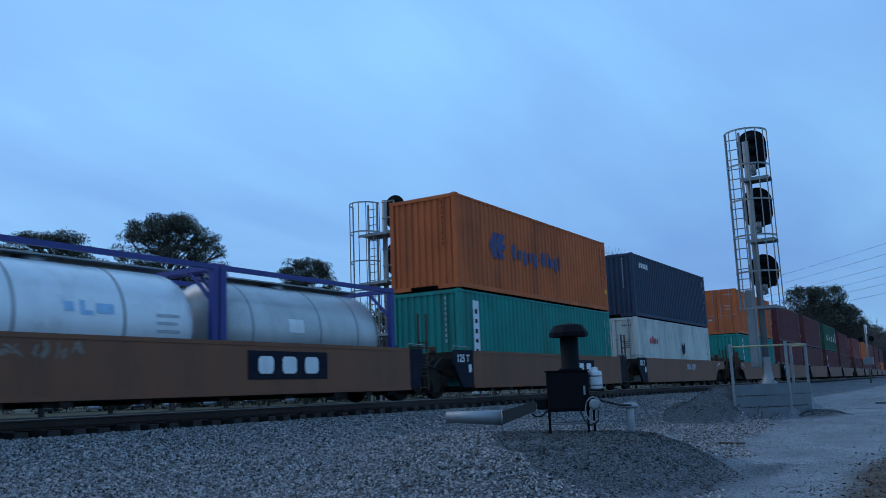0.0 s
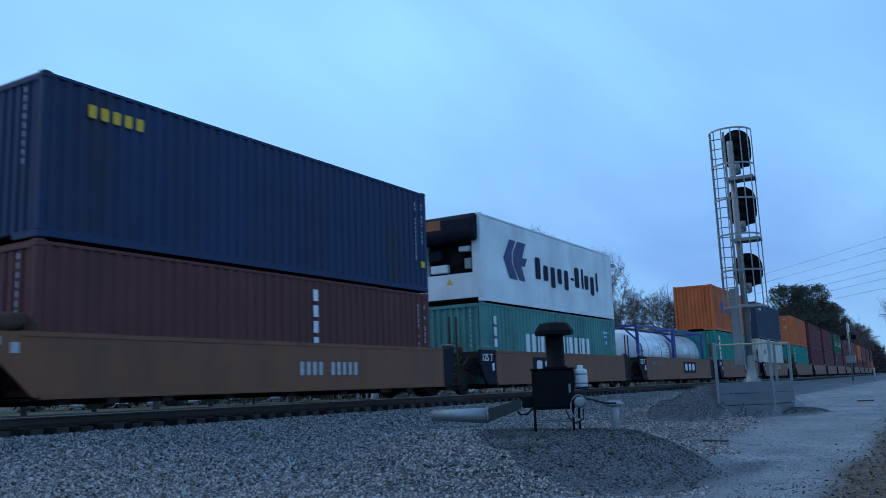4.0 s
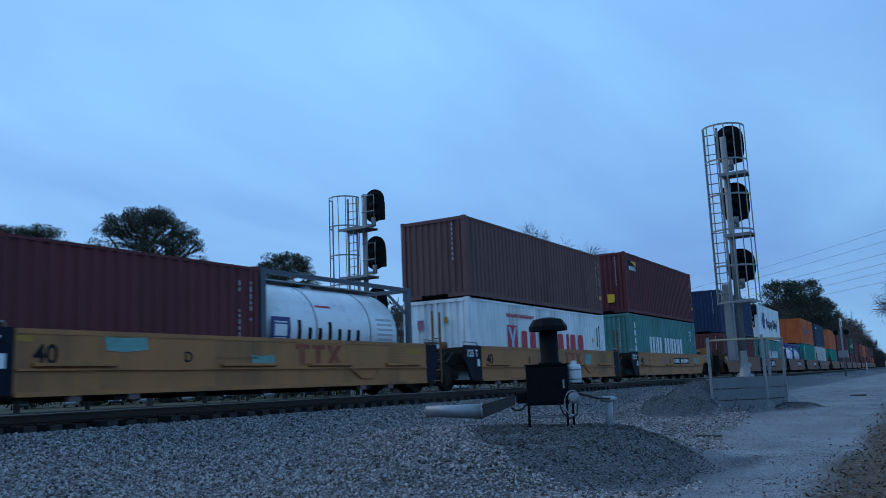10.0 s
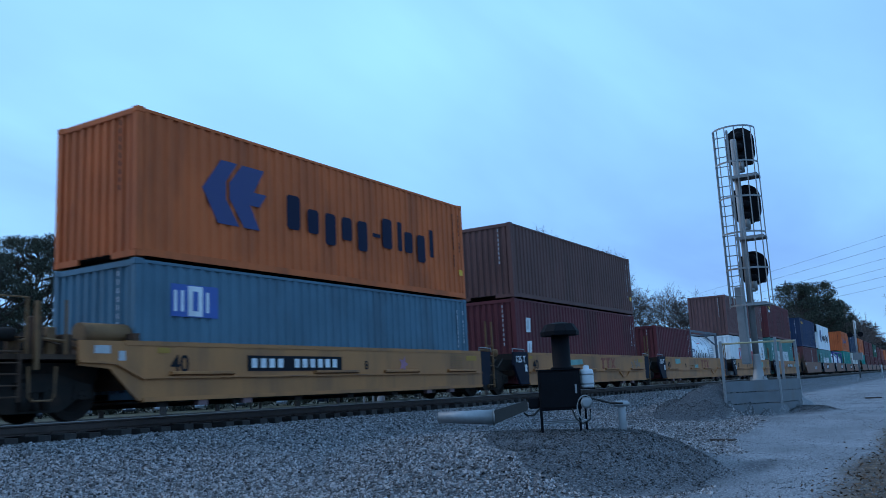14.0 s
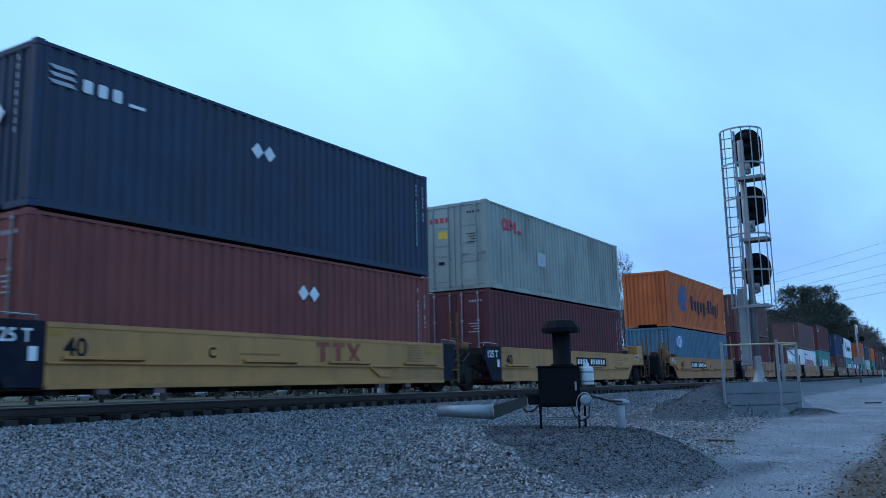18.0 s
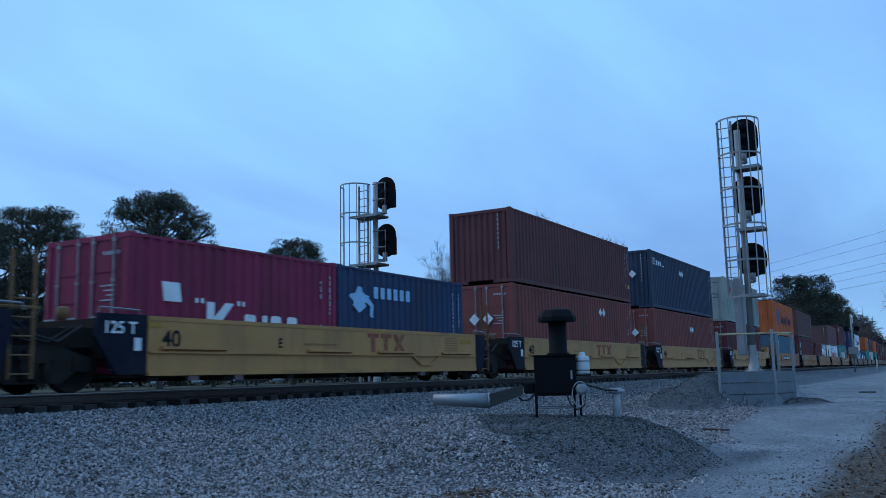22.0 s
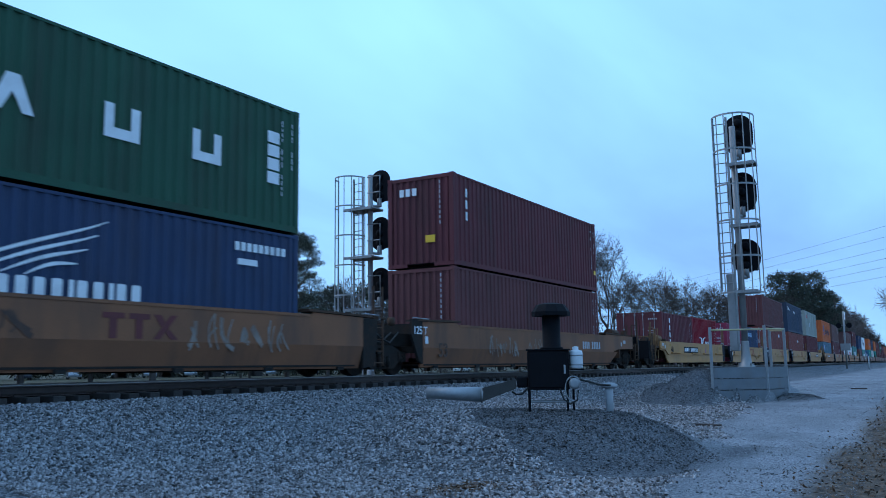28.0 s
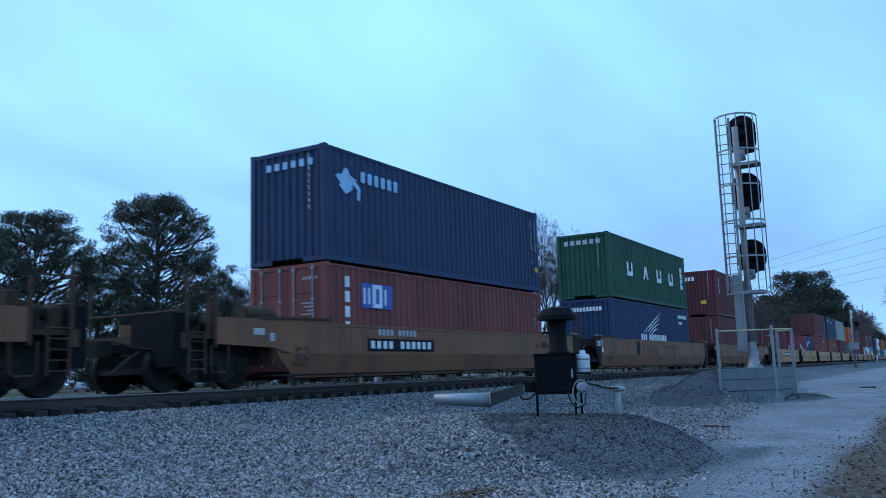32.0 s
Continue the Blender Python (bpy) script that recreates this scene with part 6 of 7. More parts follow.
def far_signal():
    x, y = 26.15, 4.72
    z0 = ground_z(x, y)
    root = thing("railway_signal", pose(x, y, z0), "aluminium signal with black heads behind the train", "signal", "railway signals")
    bm = bmesh.new()
    tube(bm, (0, 0, 0), (0, 0, 7.55 - z0), 0.1, 16)
    part("mast", bm, M_ALU, root)
    bm = bmesh.new()
    lathe(bm, [(0.3, 0), (0.3, 0.04), (0.2, 0.1), (0.14, 0.7), (0.12, 0.75)], 16)
    part("mast_base", bm, M_ALU, root)
    for z in (7.0, 5.16, 3.2):
        signal_head(root, (0.35, -0.22, z + 0.14 - z0), 1.3, 0.46)
        bm = bmesh.new()
        bend(bm, [(-0.25, -0.05, z + 0.42 - z0), (-0.25, -0.62, z + 0.42 - z0), (-0.25, -0.62, z - 0.75 - z0), (-0.25, -0.05, z - 0.75 - z0)], 0.03)
        bend(bm, [(-0.25, -0.62, z - 0.2 - z0), (-0.25, -0.05, z - 0.2 - z0)], 0.025)
        part("guard_frame", bm, M_ALU, root)
        platform(root, -0.25, 0.15, z - 0.85 - z0, 1.3, 0.75)
    cage_ladder(root, -0.3, 0.35, 0.3, 7.4 - z0, 2.4, (-0.3, 0.66, 0.68, 0.62), (0, 1), 0.42, 6)


far_signal()


# ---- the slatted retaining wall with its handrail round the signal ----
def signal_enclosure():
    root = thing("retaining_wall", pose(0, 0, 0), "grey corrugated steel retaining wall with handrail beside the signal", "retaining wall")
    a, b, c = (24.9, -8.06), (25.9, -9.36), (27.26, -9.67)
    top = 0.08
    steel = mat("weathered_grey_steel", (0.15, 0.168, 0.185), 0.55, 0.35, 0.2, 3, 0.08, 50, (0.16, 0.13, 0.11), 0.5, 2, True)
    for (p, q) in ((a, b), (b, c)):
        L = math.hypot(q[0] - p[0], q[1] - p[1])
        ang = math.degrees(math.atan2(q[1] - p[1], q[0] - p[0]))
        for k in range(4):
            bm = bmesh.new()
            z1 = top - k * 0.325
            prism(bm, [(-0.03, z1), (0.03, z1), (0.055, z1 - 0.045), (0.055, z1 - 0.255), (0.01, z1 - 0.3), (-0.03, z1 - 0.3)], 0.03, L - 0.03, "x")
            part("wall_plank", bm, steel, root, m=pose(p[0], p[1], 0, 0, 0, ang))
    for p, z1 in ((a, 1.22), (b, 1.27), (c, 1.22), ((27.6, -9.2), 1.2)):
        bm = bmesh.new()
        box(bm, p[0] - 0.038, p[0] + 0.038, p[1] - 0.038, p[1] + 0.038, -1.25, z1)
        bevelled(bm, 0.008)
        part("post", bm, M_GALV, root)
    yellow = mat("faded_yellow_rail", (0.42, 0.34, 0.19), 0.6, 0.1, 0.2, 5, 0.05)
    for p, q, z in ((a, b, 1.14), (b, c, 1.17), (c, (27.6, -9.2), 1.15)):
        bm = bmesh.new()
        tube(bm, (*p, z), (*q, z + 0.02), 0.026, 8)
        part("handrail", bm, yellow, root, "faded yellow handrail")


signal_enclosure()


# ---- the hot-air switch heater ----
def switch_heater():
    x, y = HEATER
    root = thing("switch_heater", pose(x, y, -0.55, 0, 0, -64), "black hot-air switch heater with hooded stack on thin legs", "heater")
    bm = bmesh.new()
    box(bm, -0.46, 0.21, -0.3, 0.26, 0.36, 1.0)
    bevelled(bm, 0.015)
    body = part("body", bm, M_BLACKMET, root)
    bm = bmesh.new()
    box(bm, -0.43, 0.18, -0.318, -0.302, 0.4, 0.96)
    bevelled(bm, 0.006)
    door = part("door", bm, M_BLACKMET, body)
    bm = bmesh.new()
    box(bm, 0.12, 0.15, -0.335, -0.318, 0.62, 0.76)
    part("latch", bm, M_GALV, door)
    bm = bmesh.new()
    box(bm, -0.48, 0.23, -0.32, 0.28, 1.0, 1.02)
    part("lid", bm, M_BLACKMET, body)
    bm = bmesh.new()
    lathe(bm, [(0.19, 1.02), (0.19, 1.05), (0.15, 1.06), (0.15, 1.68), (0.14, 1.7)], 18, "z", (-0.05, 0, 0))
    part("chimney", bm, M_BLACKMET, root)
    bm = bmesh.new()
    lathe(bm, [(0.13, 1.62), (0.28, 1.58), (0.32, 1.57), (0.32, 1.64), (0.24, 1.76), (0.1, 1.79)], 10, "z", (-0.05, 0, 0), False)
    part("hood", bm, M_BLACKMET, root)
    for px, py in ((-0.44, 0.24), (0.3, 0.24), (-0.44, -0.28), (0.17, -0.28)):
        bm = bmesh.new()
        box(bm, px - 0.018, px + 0.018, py - 0.018, py + 0.018, -0.05, 0.4)
        part("leg", bm, M_BLACKMET, root)
    for p, q in (((-0.44, -0.28, 0.17), (0.17, -0.28, 0.17)), ((-0.44, 0.24, 0.17), (0.3, 0.24, 0.17)), ((-0.44, -0.28, 0.17), (-0.44, 0.24, 0.17)), ((0.17, -0.28, 0.17), (0.3, 0.24, 0.17))):
        bm = bmesh.new()
        tube(bm, p, q, 0.014, 6)
        part("stretcher", bm, M_GALV, root, "dull steel stretcher between the legs")
    bm = bmesh.new()
    lathe(bm, [(0.02, 0), (0.11, 0.01), (0.115, 0.03), (0.115, 0.27), (0.1, 0.3), (0.05, 0.31), (0.05, 0.36), (0.02, 0.37)], 16, "z", (0.33, -0.12, 0.69))
    canister = part("canister", bm, M_PLASTIC, root, "white plastic canister on the side")
    for z in (0.75, 0.9):
        bm = bmesh.new()
        lathe(bm, [(0.116, 0), (0.122, 0.005), (0.122, 0.02), (0.116, 0.025)], 16, "z", (0.33, -0.12, z))
        part("band", bm, M_GALV, canister)
    bm = bmesh.new()
    box(bm, 0.21, 0.45, -0.24, 0.0, 0.67, 0.69)
    part("canister_shelf", bm, M_BLACKMET, root)
    bm = bmesh.new()
    lathe(bm, [(0.05, -0.05), (0.09, -0.04), (0.09, 0.02), (0.03, 0.04)], 16, "y", (0.28, -0.34, 0.46))
    part("gauge", bm, M_GALV, root, "round grey regulator")
    bm = bmesh.new()
    bend(bm, [(0.26 + 0.13 * math.cos(radians(20 * k)), -0.37, 0.38 + 0.2 * math.sin(radians(20 * k))) for k in range(18)], 0.012)
    part("hose", bm, M_GALV, root, "coiled grey hose beside the regulator")
    bm = bmesh.new()
    bend(bm, [(0.05, -0.3, 0.38), (0.1, -0.38, 0.22), (0.2, -0.4, 0.14), (0.32, -0.38, 0.2), (0.34, -0.36, 0.36)], 0.014)
    part("hose", bm, M_RUBBER, root, "black rubber hose")
    bm = bmesh.new()
    bend(bm, [(0.21, -0.2, 0.52), (0.34, -0.24, 0.53), (0.5, -0.3, 0.49), (0.66, -0.42, 0.44), (0.84, -0.5, 0.43)], 0.017)
    part("hose", bm, M_RUBBER, root, "black rubber hose to the vent pipe")
    bm = bmesh.new()
    bend(bm, [(-0.46, -0.2, 0.4), (-0.56, -0.22, 0.3), (-0.66, -0.1, 0.29), (-0.72, 0.02, 0.33)], 0.016)
    part("hose", bm, M_RUBBER, root, "black rubber hose")
    bm = bmesh.new()
    box(bm, -0.64, -0.46, -0.2, 0.18, 0.4, 0.58)
    bevelled(bm, 0.02)
    part("outlet", bm, M_BLACKMET, root)


switch_heater()


def vent_pipe():
    root = thing("vent_pipe", pose(13.52, -9.1, -0.62), "short white plastic pipe with a grey cap", "pipe")
    bm = bmesh.new()
    lathe(bm, [(0.062, 0), (0.062, 0.4), (0.066, 0.41), (0.066, 0.45)], 16)
    part("pipe", bm, M_PLASTIC, root)
    bm = bmesh.new()
    lathe(bm, [(0.05, 0.44), (0.125, 0.45), (0.13, 0.47), (0.13, 0.5), (0.08, 0.53), (0.02, 0.535)], 16)
    part("cap", bm, M_GALV, root)


vent_pipe()


def duct():
    root = thing("air_duct", pose(0, 0, 0), "round metal air duct leading to the track", "duct")
    a, b, c = Vector((12.2, -6.4, -0.22)), Vector((12.66, -7.22, -0.26)), Vector((12.88, -7.72, -0.09))
    bm = bmesh.new()
    tube(bm, a, b, 0.09, 20, 0.125)
    part("round_duct", bm, M_GALV, root)
    bm = bmesh.new()
    d = (c - b).normalized()
    n = Vector((-d.y, d.x, 0)).normalized()
    for p in ((b, c),):
        vs = []
        for q, hgt in ((b, 0.11), (c, 0.08)):
            for s, u in ((-1, -1), (1, -1), (1, 1), (-1, 1)):
                vs.append(bm.verts.new(q + n * s * 0.12 + Vector((0, 0, u * hgt))))
        for f in ((0, 1, 2, 3), (7, 6, 5, 4), (0, 4, 5, 1), (1, 5, 6, 2), (2, 6, 7, 3), (3, 7, 4, 0)):
            bm.faces.new([vs[i] for i in f])
    part("square_duct", bm, mat("dull_sheet_metal", (0.055, 0.05, 0.046), 0.6, 0.4, 0.25, 4, 0.1), root, "dull square sheet metal duct")
    bm = bmesh.new()
    tube(bm, b - (b - a).normalized() * 0.03, b, 0.135, 20)
    part("collar", bm, M_GALV, root)


duct()


# ---- trees ----
M_BARK = mat("bark", (0.06, 0.046, 0.04), 0.95, 0, 0.35, 6, 0.5, 30)
M_TWIG = mat("bare_twigs", (0.09, 0.07, 0.064), 0.95, 0, 0.3, 3, 0.2)
M_NEEDLE = mat("pine_needles", (0.055, 0.058, 0.042), 0.8, 0, 0.35, 0.6, 0, 10, None, island=0.45, spec=0.2)
M_NEEDLE_FAR = mat("far_needles", (0.05, 0.058, 0.043), 0.85, 0, 0.35, 0.3, 0, 10, None, island=0.3, spec=0.2)


def leaf_mesh(name, centres, radii, count, size, seed, flat=0.8, wide=0.15, sizes=None):
    """Clumps of small two-sided blades round the centres."""
    rng = np.random.default_rng(seed)
    c = np.array(centres)
    w = np.array(radii) ** 2
    pick = rng.choice(len(c), count, p=w / w.sum())
    d = rng.normal(size=(count, 3))
    d /= np.linalg.norm(d, axis=1)[:, None]
    r = np.array(radii)[pick] * rng.random(count) ** 0.45
    p = c[pick] + d * r[:, None] * np.array((1, 1, flat))
    u = rng.normal(size=(count, 3)) + d * 1.2
    u /= np.linalg.norm(u, axis=1)[:, None]
    v = np.cross(u, rng.normal(size=(count, 3)))
    v /= np.linalg.norm(v, axis=1)[:, None]
    s = (size if sizes is None else np.array(sizes)[pick]) * (0.6 + 0.8 * rng.random(count))
    co = np.stack([p - v * (s * wide)[:, None], p + u * s[:, None], p + v * (s * wide)[:, None], p - u * (s * 0.4)[:, None]], 1).reshape(-1, 3)
    me = bpy.data.meshes.new(name)
    me.vertices.add(count * 4)
    me.vertices.foreach_set("co", co.ravel())
    me.loops.add(count * 4)
    me.loops.foreach_set("vertex_index", np.arange(count * 4))
    me.polygons.add(count)
    me.polygons.foreach_set("loop_start", np.arange(count) * 4)
    me.update(calc_edges=True)
    return me


def pine(at, height, crown_w, seed, label, bottom=0.4, clumps=110, size=0.18, needle=None, tuft=(0.45, 0.95), per=175):
    """A leaning stem, rising limbs and flat tufts of needles with sky between them."""
    rnd = random.Random(seed)
    x, y = at
    root = thing("pine_tree", pose(x, y, ground_z(x, y) - 0.1), label, "tree", "pines behind the track")
    bm = bmesh.new()
    lean = (rnd.uniform(-0.5, 0.5), rnd.uniform(-0.5, 0.5))

    def stem(z):
        k = z / height
        return Vector((lean[0] * k * k + 0.15 * math.sin(k * 7 + seed), lean[1] * k * k, z))
    n = 10
    r = height * 0.014 + 0.06
    for k in range(n):
        tube(bm, stem(height * 0.94 * k / n), stem(height * 0.94 * (k + 1) / n), r * (1 - k / n * 0.85), 8, r * (1 - (k + 1) / n * 0.85), False)
    z0, z1 = height * bottom, height
    centres, radii, ends = [], [], []
    for k in range(clumps):
        u = rnd.random() ** 0.75
        z = z0 + (z1 - z0) * u
        # widest a little under the middle, round on top, thin at the foot
        reach = crown_w / 2 * max(0.0, 1 - abs((u - 0.5) / 0.53) ** 2.6) ** 0.4 * (1.0 if u > 0.3 else 0.85)
        a = rnd.uniform(0, math.tau)
        d = reach * rnd.uniform(0.04, 1.0) ** 0.5
        c = stem(z) + Vector((math.cos(a) * d, math.sin(a) * d, 0))
        ends.append((c, d))
        centres.append(c)
        radii.append(rnd.uniform(*tuft))
    for c, d in ends[::2]:
        p = stem(min(height * 0.93, max(height * 0.2, c.z - d * rnd.uniform(0.1, 1.1))))
        mid = p.lerp(c, 0.5) + Vector((rnd.uniform(-0.2, 0.2) * d, rnd.uniform(-0.2, 0.2) * d, rnd.uniform(-0.22, 0.12) * d))
        rr = 0.02 + 0.013 * d
        bend(bm, [p, mid, c], rr, 4)
    part("trunk", bm, M_BARK, root)
    put("crown", leaf_mesh("crown", centres, radii, clumps * per, size, seed, 0.62), needle or M_NEEDLE, root)
    return root


def bare_tree(at, height, width, seed, label, levels=7, name="bare_tree", group="bare trees behind the track"):
    """A forking trunk whose branches curve up into a haze of fine twigs."""
    rnd = random.Random(seed)
    x, y = at
    root = thing(name, pose(x, y, ground_z(x, y) - 0.1), label, "tree", group)
    bm, fine = bmesh.new(), bmesh.new()

    def grow(p, d, ln, r, lev):
        side = Vector((rnd.uniform(-1, 1), rnd.uniform(-1, 1), rnd.uniform(-0.8, 0.8))) * 0.2 * ln
        m = p + d * ln * 0.5 + side
        q = p + d * ln + side * 0.6
        mesh, seg = (fine, 3) if lev >= 3 else (bm, 6)
        if lev < 6:
            bend(mesh, [p, m, q], r, seg) if lev >= 2 else (tube(mesh, p, m, r, seg, r * 0.85, False), tube(mesh, m, q, r * 0.85, seg, r * 0.7, False))
        else:
            tube(mesh, p, q, r, seg, r * 0.5, False)
        if lev == levels:
            return
        kids = 3 if lev in (0, 1, 2) or rnd.random() < 0.68 else 2
        a0 = rnd.uniform(0, math.tau)
        for k in range(kids):
            a = a0 + k * math.tau / kids + rnd.uniform(-0.5, 0.5)
            out = rnd.uniform(0.5, 1.05) if k else rnd.uniform(0.15, 0.55)
            e = (d + Vector((math.cos(a) * out, math.sin(a) * out, rnd.uniform(-0.35, 0.12) + (0.25 if lev < 2 else 0)))).normalized()
            grow(m.lerp(q, rnd.uniform(0.2, 1.0)) if k else q, e, ln * rnd.uniform(0.66, 0.86), max(0.017, r * rnd.uniform(0.52, 0.7)), lev + 1)
    grow(Vector((0, 0, 0)), Vector((rnd.uniform(-0.08, 0.08), rnd.uniform(-0.08, 0.08), 1)).normalized(), height * 0.2, height * 0.015, 0)
    top = max(v.co.z for v in fine.verts)
    reach = sorted(math.hypot(v.co.x, v.co.y) for v in fine.verts)[int(len(fine.verts) * 0.93)]
    k = (height / top, width / 2 / reach)
    for mesh in (bm, fine):
        bmesh.ops.scale(mesh, vec=(k[1], k[1], k[0]), verts=mesh.verts)
    part("trunk", bm, M_BARK, root)
    tips = [(v.co.x, v.co.y, v.co.z) for v in fine.verts if v.co.z > height * 0.3][::3]
    part("twig_crown", fine, M_TWIG, root)
    put("twig_haze", leaf_mesh("twig_haze", tips, [0.42] * len(tips), 5200 if levels > 6 else 3500, 0.36, seed, 1.0, 0.035), M_TWIG, root)
    return root


def polar(az, d):
    return EYE[0] + d * math.sin(radians(az)), EYE[1] + d * math.cos(radians(az))


BIG = "tall dark pine with a broad ragged crown"
for az, d, h, w, seed, label, bottom, n in (
        (40.5, 78, 17.1, 10.0, 1, BIG, 0.24, 360), (33.0, 80, 15.7, 10.4, 2, BIG, 0.12, 360), (36.9, 88, 13.0, 6.6, 21, "dark pine beside a taller one", 0.08, 190),
        (29.6, 76, 13.4, 9.4, 22, "dark pine thick to the ground", 0.06, 260), (43.9, 86, 12.6, 5.6, 3, "dark pine beside a taller one", 0.06, 130),
        (49.0, 92, 15.3, 7.8, 4, "pine with a rounded crown beside the signal", 0.06, 230), (46.6, 104, 8.5, 6, 5, "low pine in the row behind the track", 0.08, 60),
        (51.6, 108, 11.5, 5.5, 6, "low pine in the row behind the track", 0.1, 60), (26.4, 78, 13.0, 8, 7, "dark pine thick to the ground", 0.06, 150)):
    pine(polar(az, d), h, w, seed, label, bottom, n)
BARE = "leafless grey winter tree"
for az, d, h, w, seed in (
        (59.1, 100, 17.2, 7.2, 31), (61.5, 96, 18.8, 8.4, 32), (64.3, 104, 19.8, 8.2, 33), (66.0, 97, 19.4, 7.5, 34), (68.4, 104, 18.6, 8.0, 35), (70.2, 106, 17.4, 7.2, 37),
        (60.4, 118, 16.5, 7.5, 44), (63.0, 116, 18.0, 7.5, 45), (65.2, 120, 18.0, 7.5, 46), (67.2, 118, 18.0, 7.5, 47), (71.6, 120, 14.5, 7.5, 49),
        (73.3, 130, 15, 8.5, 38), (75.0, 134, 14.8, 9, 39), (76.8, 140, 14.5, 9, 50), (78.4, 146, 14.2, 9, 51), (46.0, 110, 15.6, 7, 40), (45.0, 100, 13.0, 5, 43), (52.8, 112, 13.4, 6.5, 41), (54.6, 116, 11.5, 6.5, 52), (57.0, 112, 13.0, 6.5, 53)):
    bare_tree(polar(az, d), h, w, seed, BARE)
for az, d, h, w, seed in ((81.3, 165, 16.6, 9.5, 51), (82.5, 175, 17.6, 9.0, 52), (80.2, 172, 13.6, 9, 53), (83.3, 190, 15.0, 8, 54), (81.9, 188, 15, 12, 56)):
    pine(polar(az, d), h, w, seed, "dense dark evergreen beyond the train", 0.05, 190, 0.34, M_NEEDLE_FAR, (0.65, 1.25), 80)
for az, d, h, seed in ((83.8, 208, 15.2, 61), (84.3, 232, 15.0, 62), (84.8, 262, 14.6, 63), (85.2, 285, 13.6, 64), (79.6, 160, 13.5, 65)):
    bare_tree(polar(az, d), h, 10, seed, "leafless tree in the far hedgerow", 6)
bare_tree(polar(89.0, 75), 9.0, 6.0, 71, "leafless tree beside the gravel road", 6)


def far_woods():
    """The low woodland that closes the view all round."""
    rnd = random.Random(8)
    centres, radii, sizes = [], [], []
    for k in range(620):
        seen = k < 420
        az = rnd.uniform(0, 79) ** 1.0 if k < 250 else rnd.uniform(56, 80) if seen else rnd.uniform(95, 360)
        x, y = polar(az, rnd.uniform(140, 195))
        tall = 9.0 if 56 < az < 80 else 6.0
        for j in range(4):
            if abs(y - track_y(x)) > 10:
                centres.append((x + rnd.uniform(-4, 4), y + rnd.uniform(-3, 3), rnd.random() ** 1.3 * tall - 0.5))
                radii.append(rnd.uniform(1.5, 2.6))
                sizes.append(0.5 if seen else 1.6)
    winter = mat("winter_woods", (0.062, 0.051, 0.047), 0.95, 0, 0.35, 0.1, 0, 4, None, island=0.4, spec=0.1)
    me = leaf_mesh("far_woods", centres, radii, 80000, 1.3, 99, 0.8, 0.13, sizes)
    tagged(put("far_woods", me, winter), "low brown winter woodland along the horizon", "woods", kind="stuff")
    # the bank of trees that runs on beside the line and falls away with distance
    centres, radii, sizes = [], [], []
    for k in range(760):
        d = 118 + 560 * rnd.random() ** 1.15
        y = track_y(d) + 6 + rnd.uniform(0, 9)
        top = np.interp(d, [118, 200, 300, 420, 500, 640], [10.0, 12.5, 16.5, 18.0, 12.0, 8.0]) * rnd.uniform(0.8, 1.05)
        for j in range(4):
            centres.append((d + rnd.uniform(-3, 3), y + rnd.uniform(-2, 2), rnd.random() * top))
            radii.append(rnd.uniform(1.2, 2.2))
            sizes.append(0.0034 * d)
    me = leaf_mesh("line_side_woods", centres, radii, 75000, 1.2, 98, 1.0, 0.11, sizes)
    tagged(put("line_side_woods", me, winter), "brown winter trees banked beside the far track", "woods", kind="stuff")
    # dark evergreen growth under the pines
    centres, radii = [], []
    for k in range(260):
        x, y = polar(rnd.uniform(20, 57), rnd.uniform(138, 152))
        for j in range(3):
            clump_z = rnd.random() ** 1.2 * 13.5
            centres.append((x + rnd.uniform(-2, 2), y + rnd.uniform(-2, 2), clump_z))
            radii.append(rnd.uniform(0.9, 1.9))
    me = leaf_mesh("undergrowth", centres, radii, 40000, 0.8, 97, 0.8)
    tagged(put("undergrowth", me, M_NEEDLE), "dark evergreen undergrowth below the pines", "undergrowth", kind="stuff")


far_woods()


# ---- parked cars beyond the track ----
M_GLASS = mat("dark_car_glass", (0.02, 0.025, 0.03), 0.12, 0, 0.1, 5, 0)


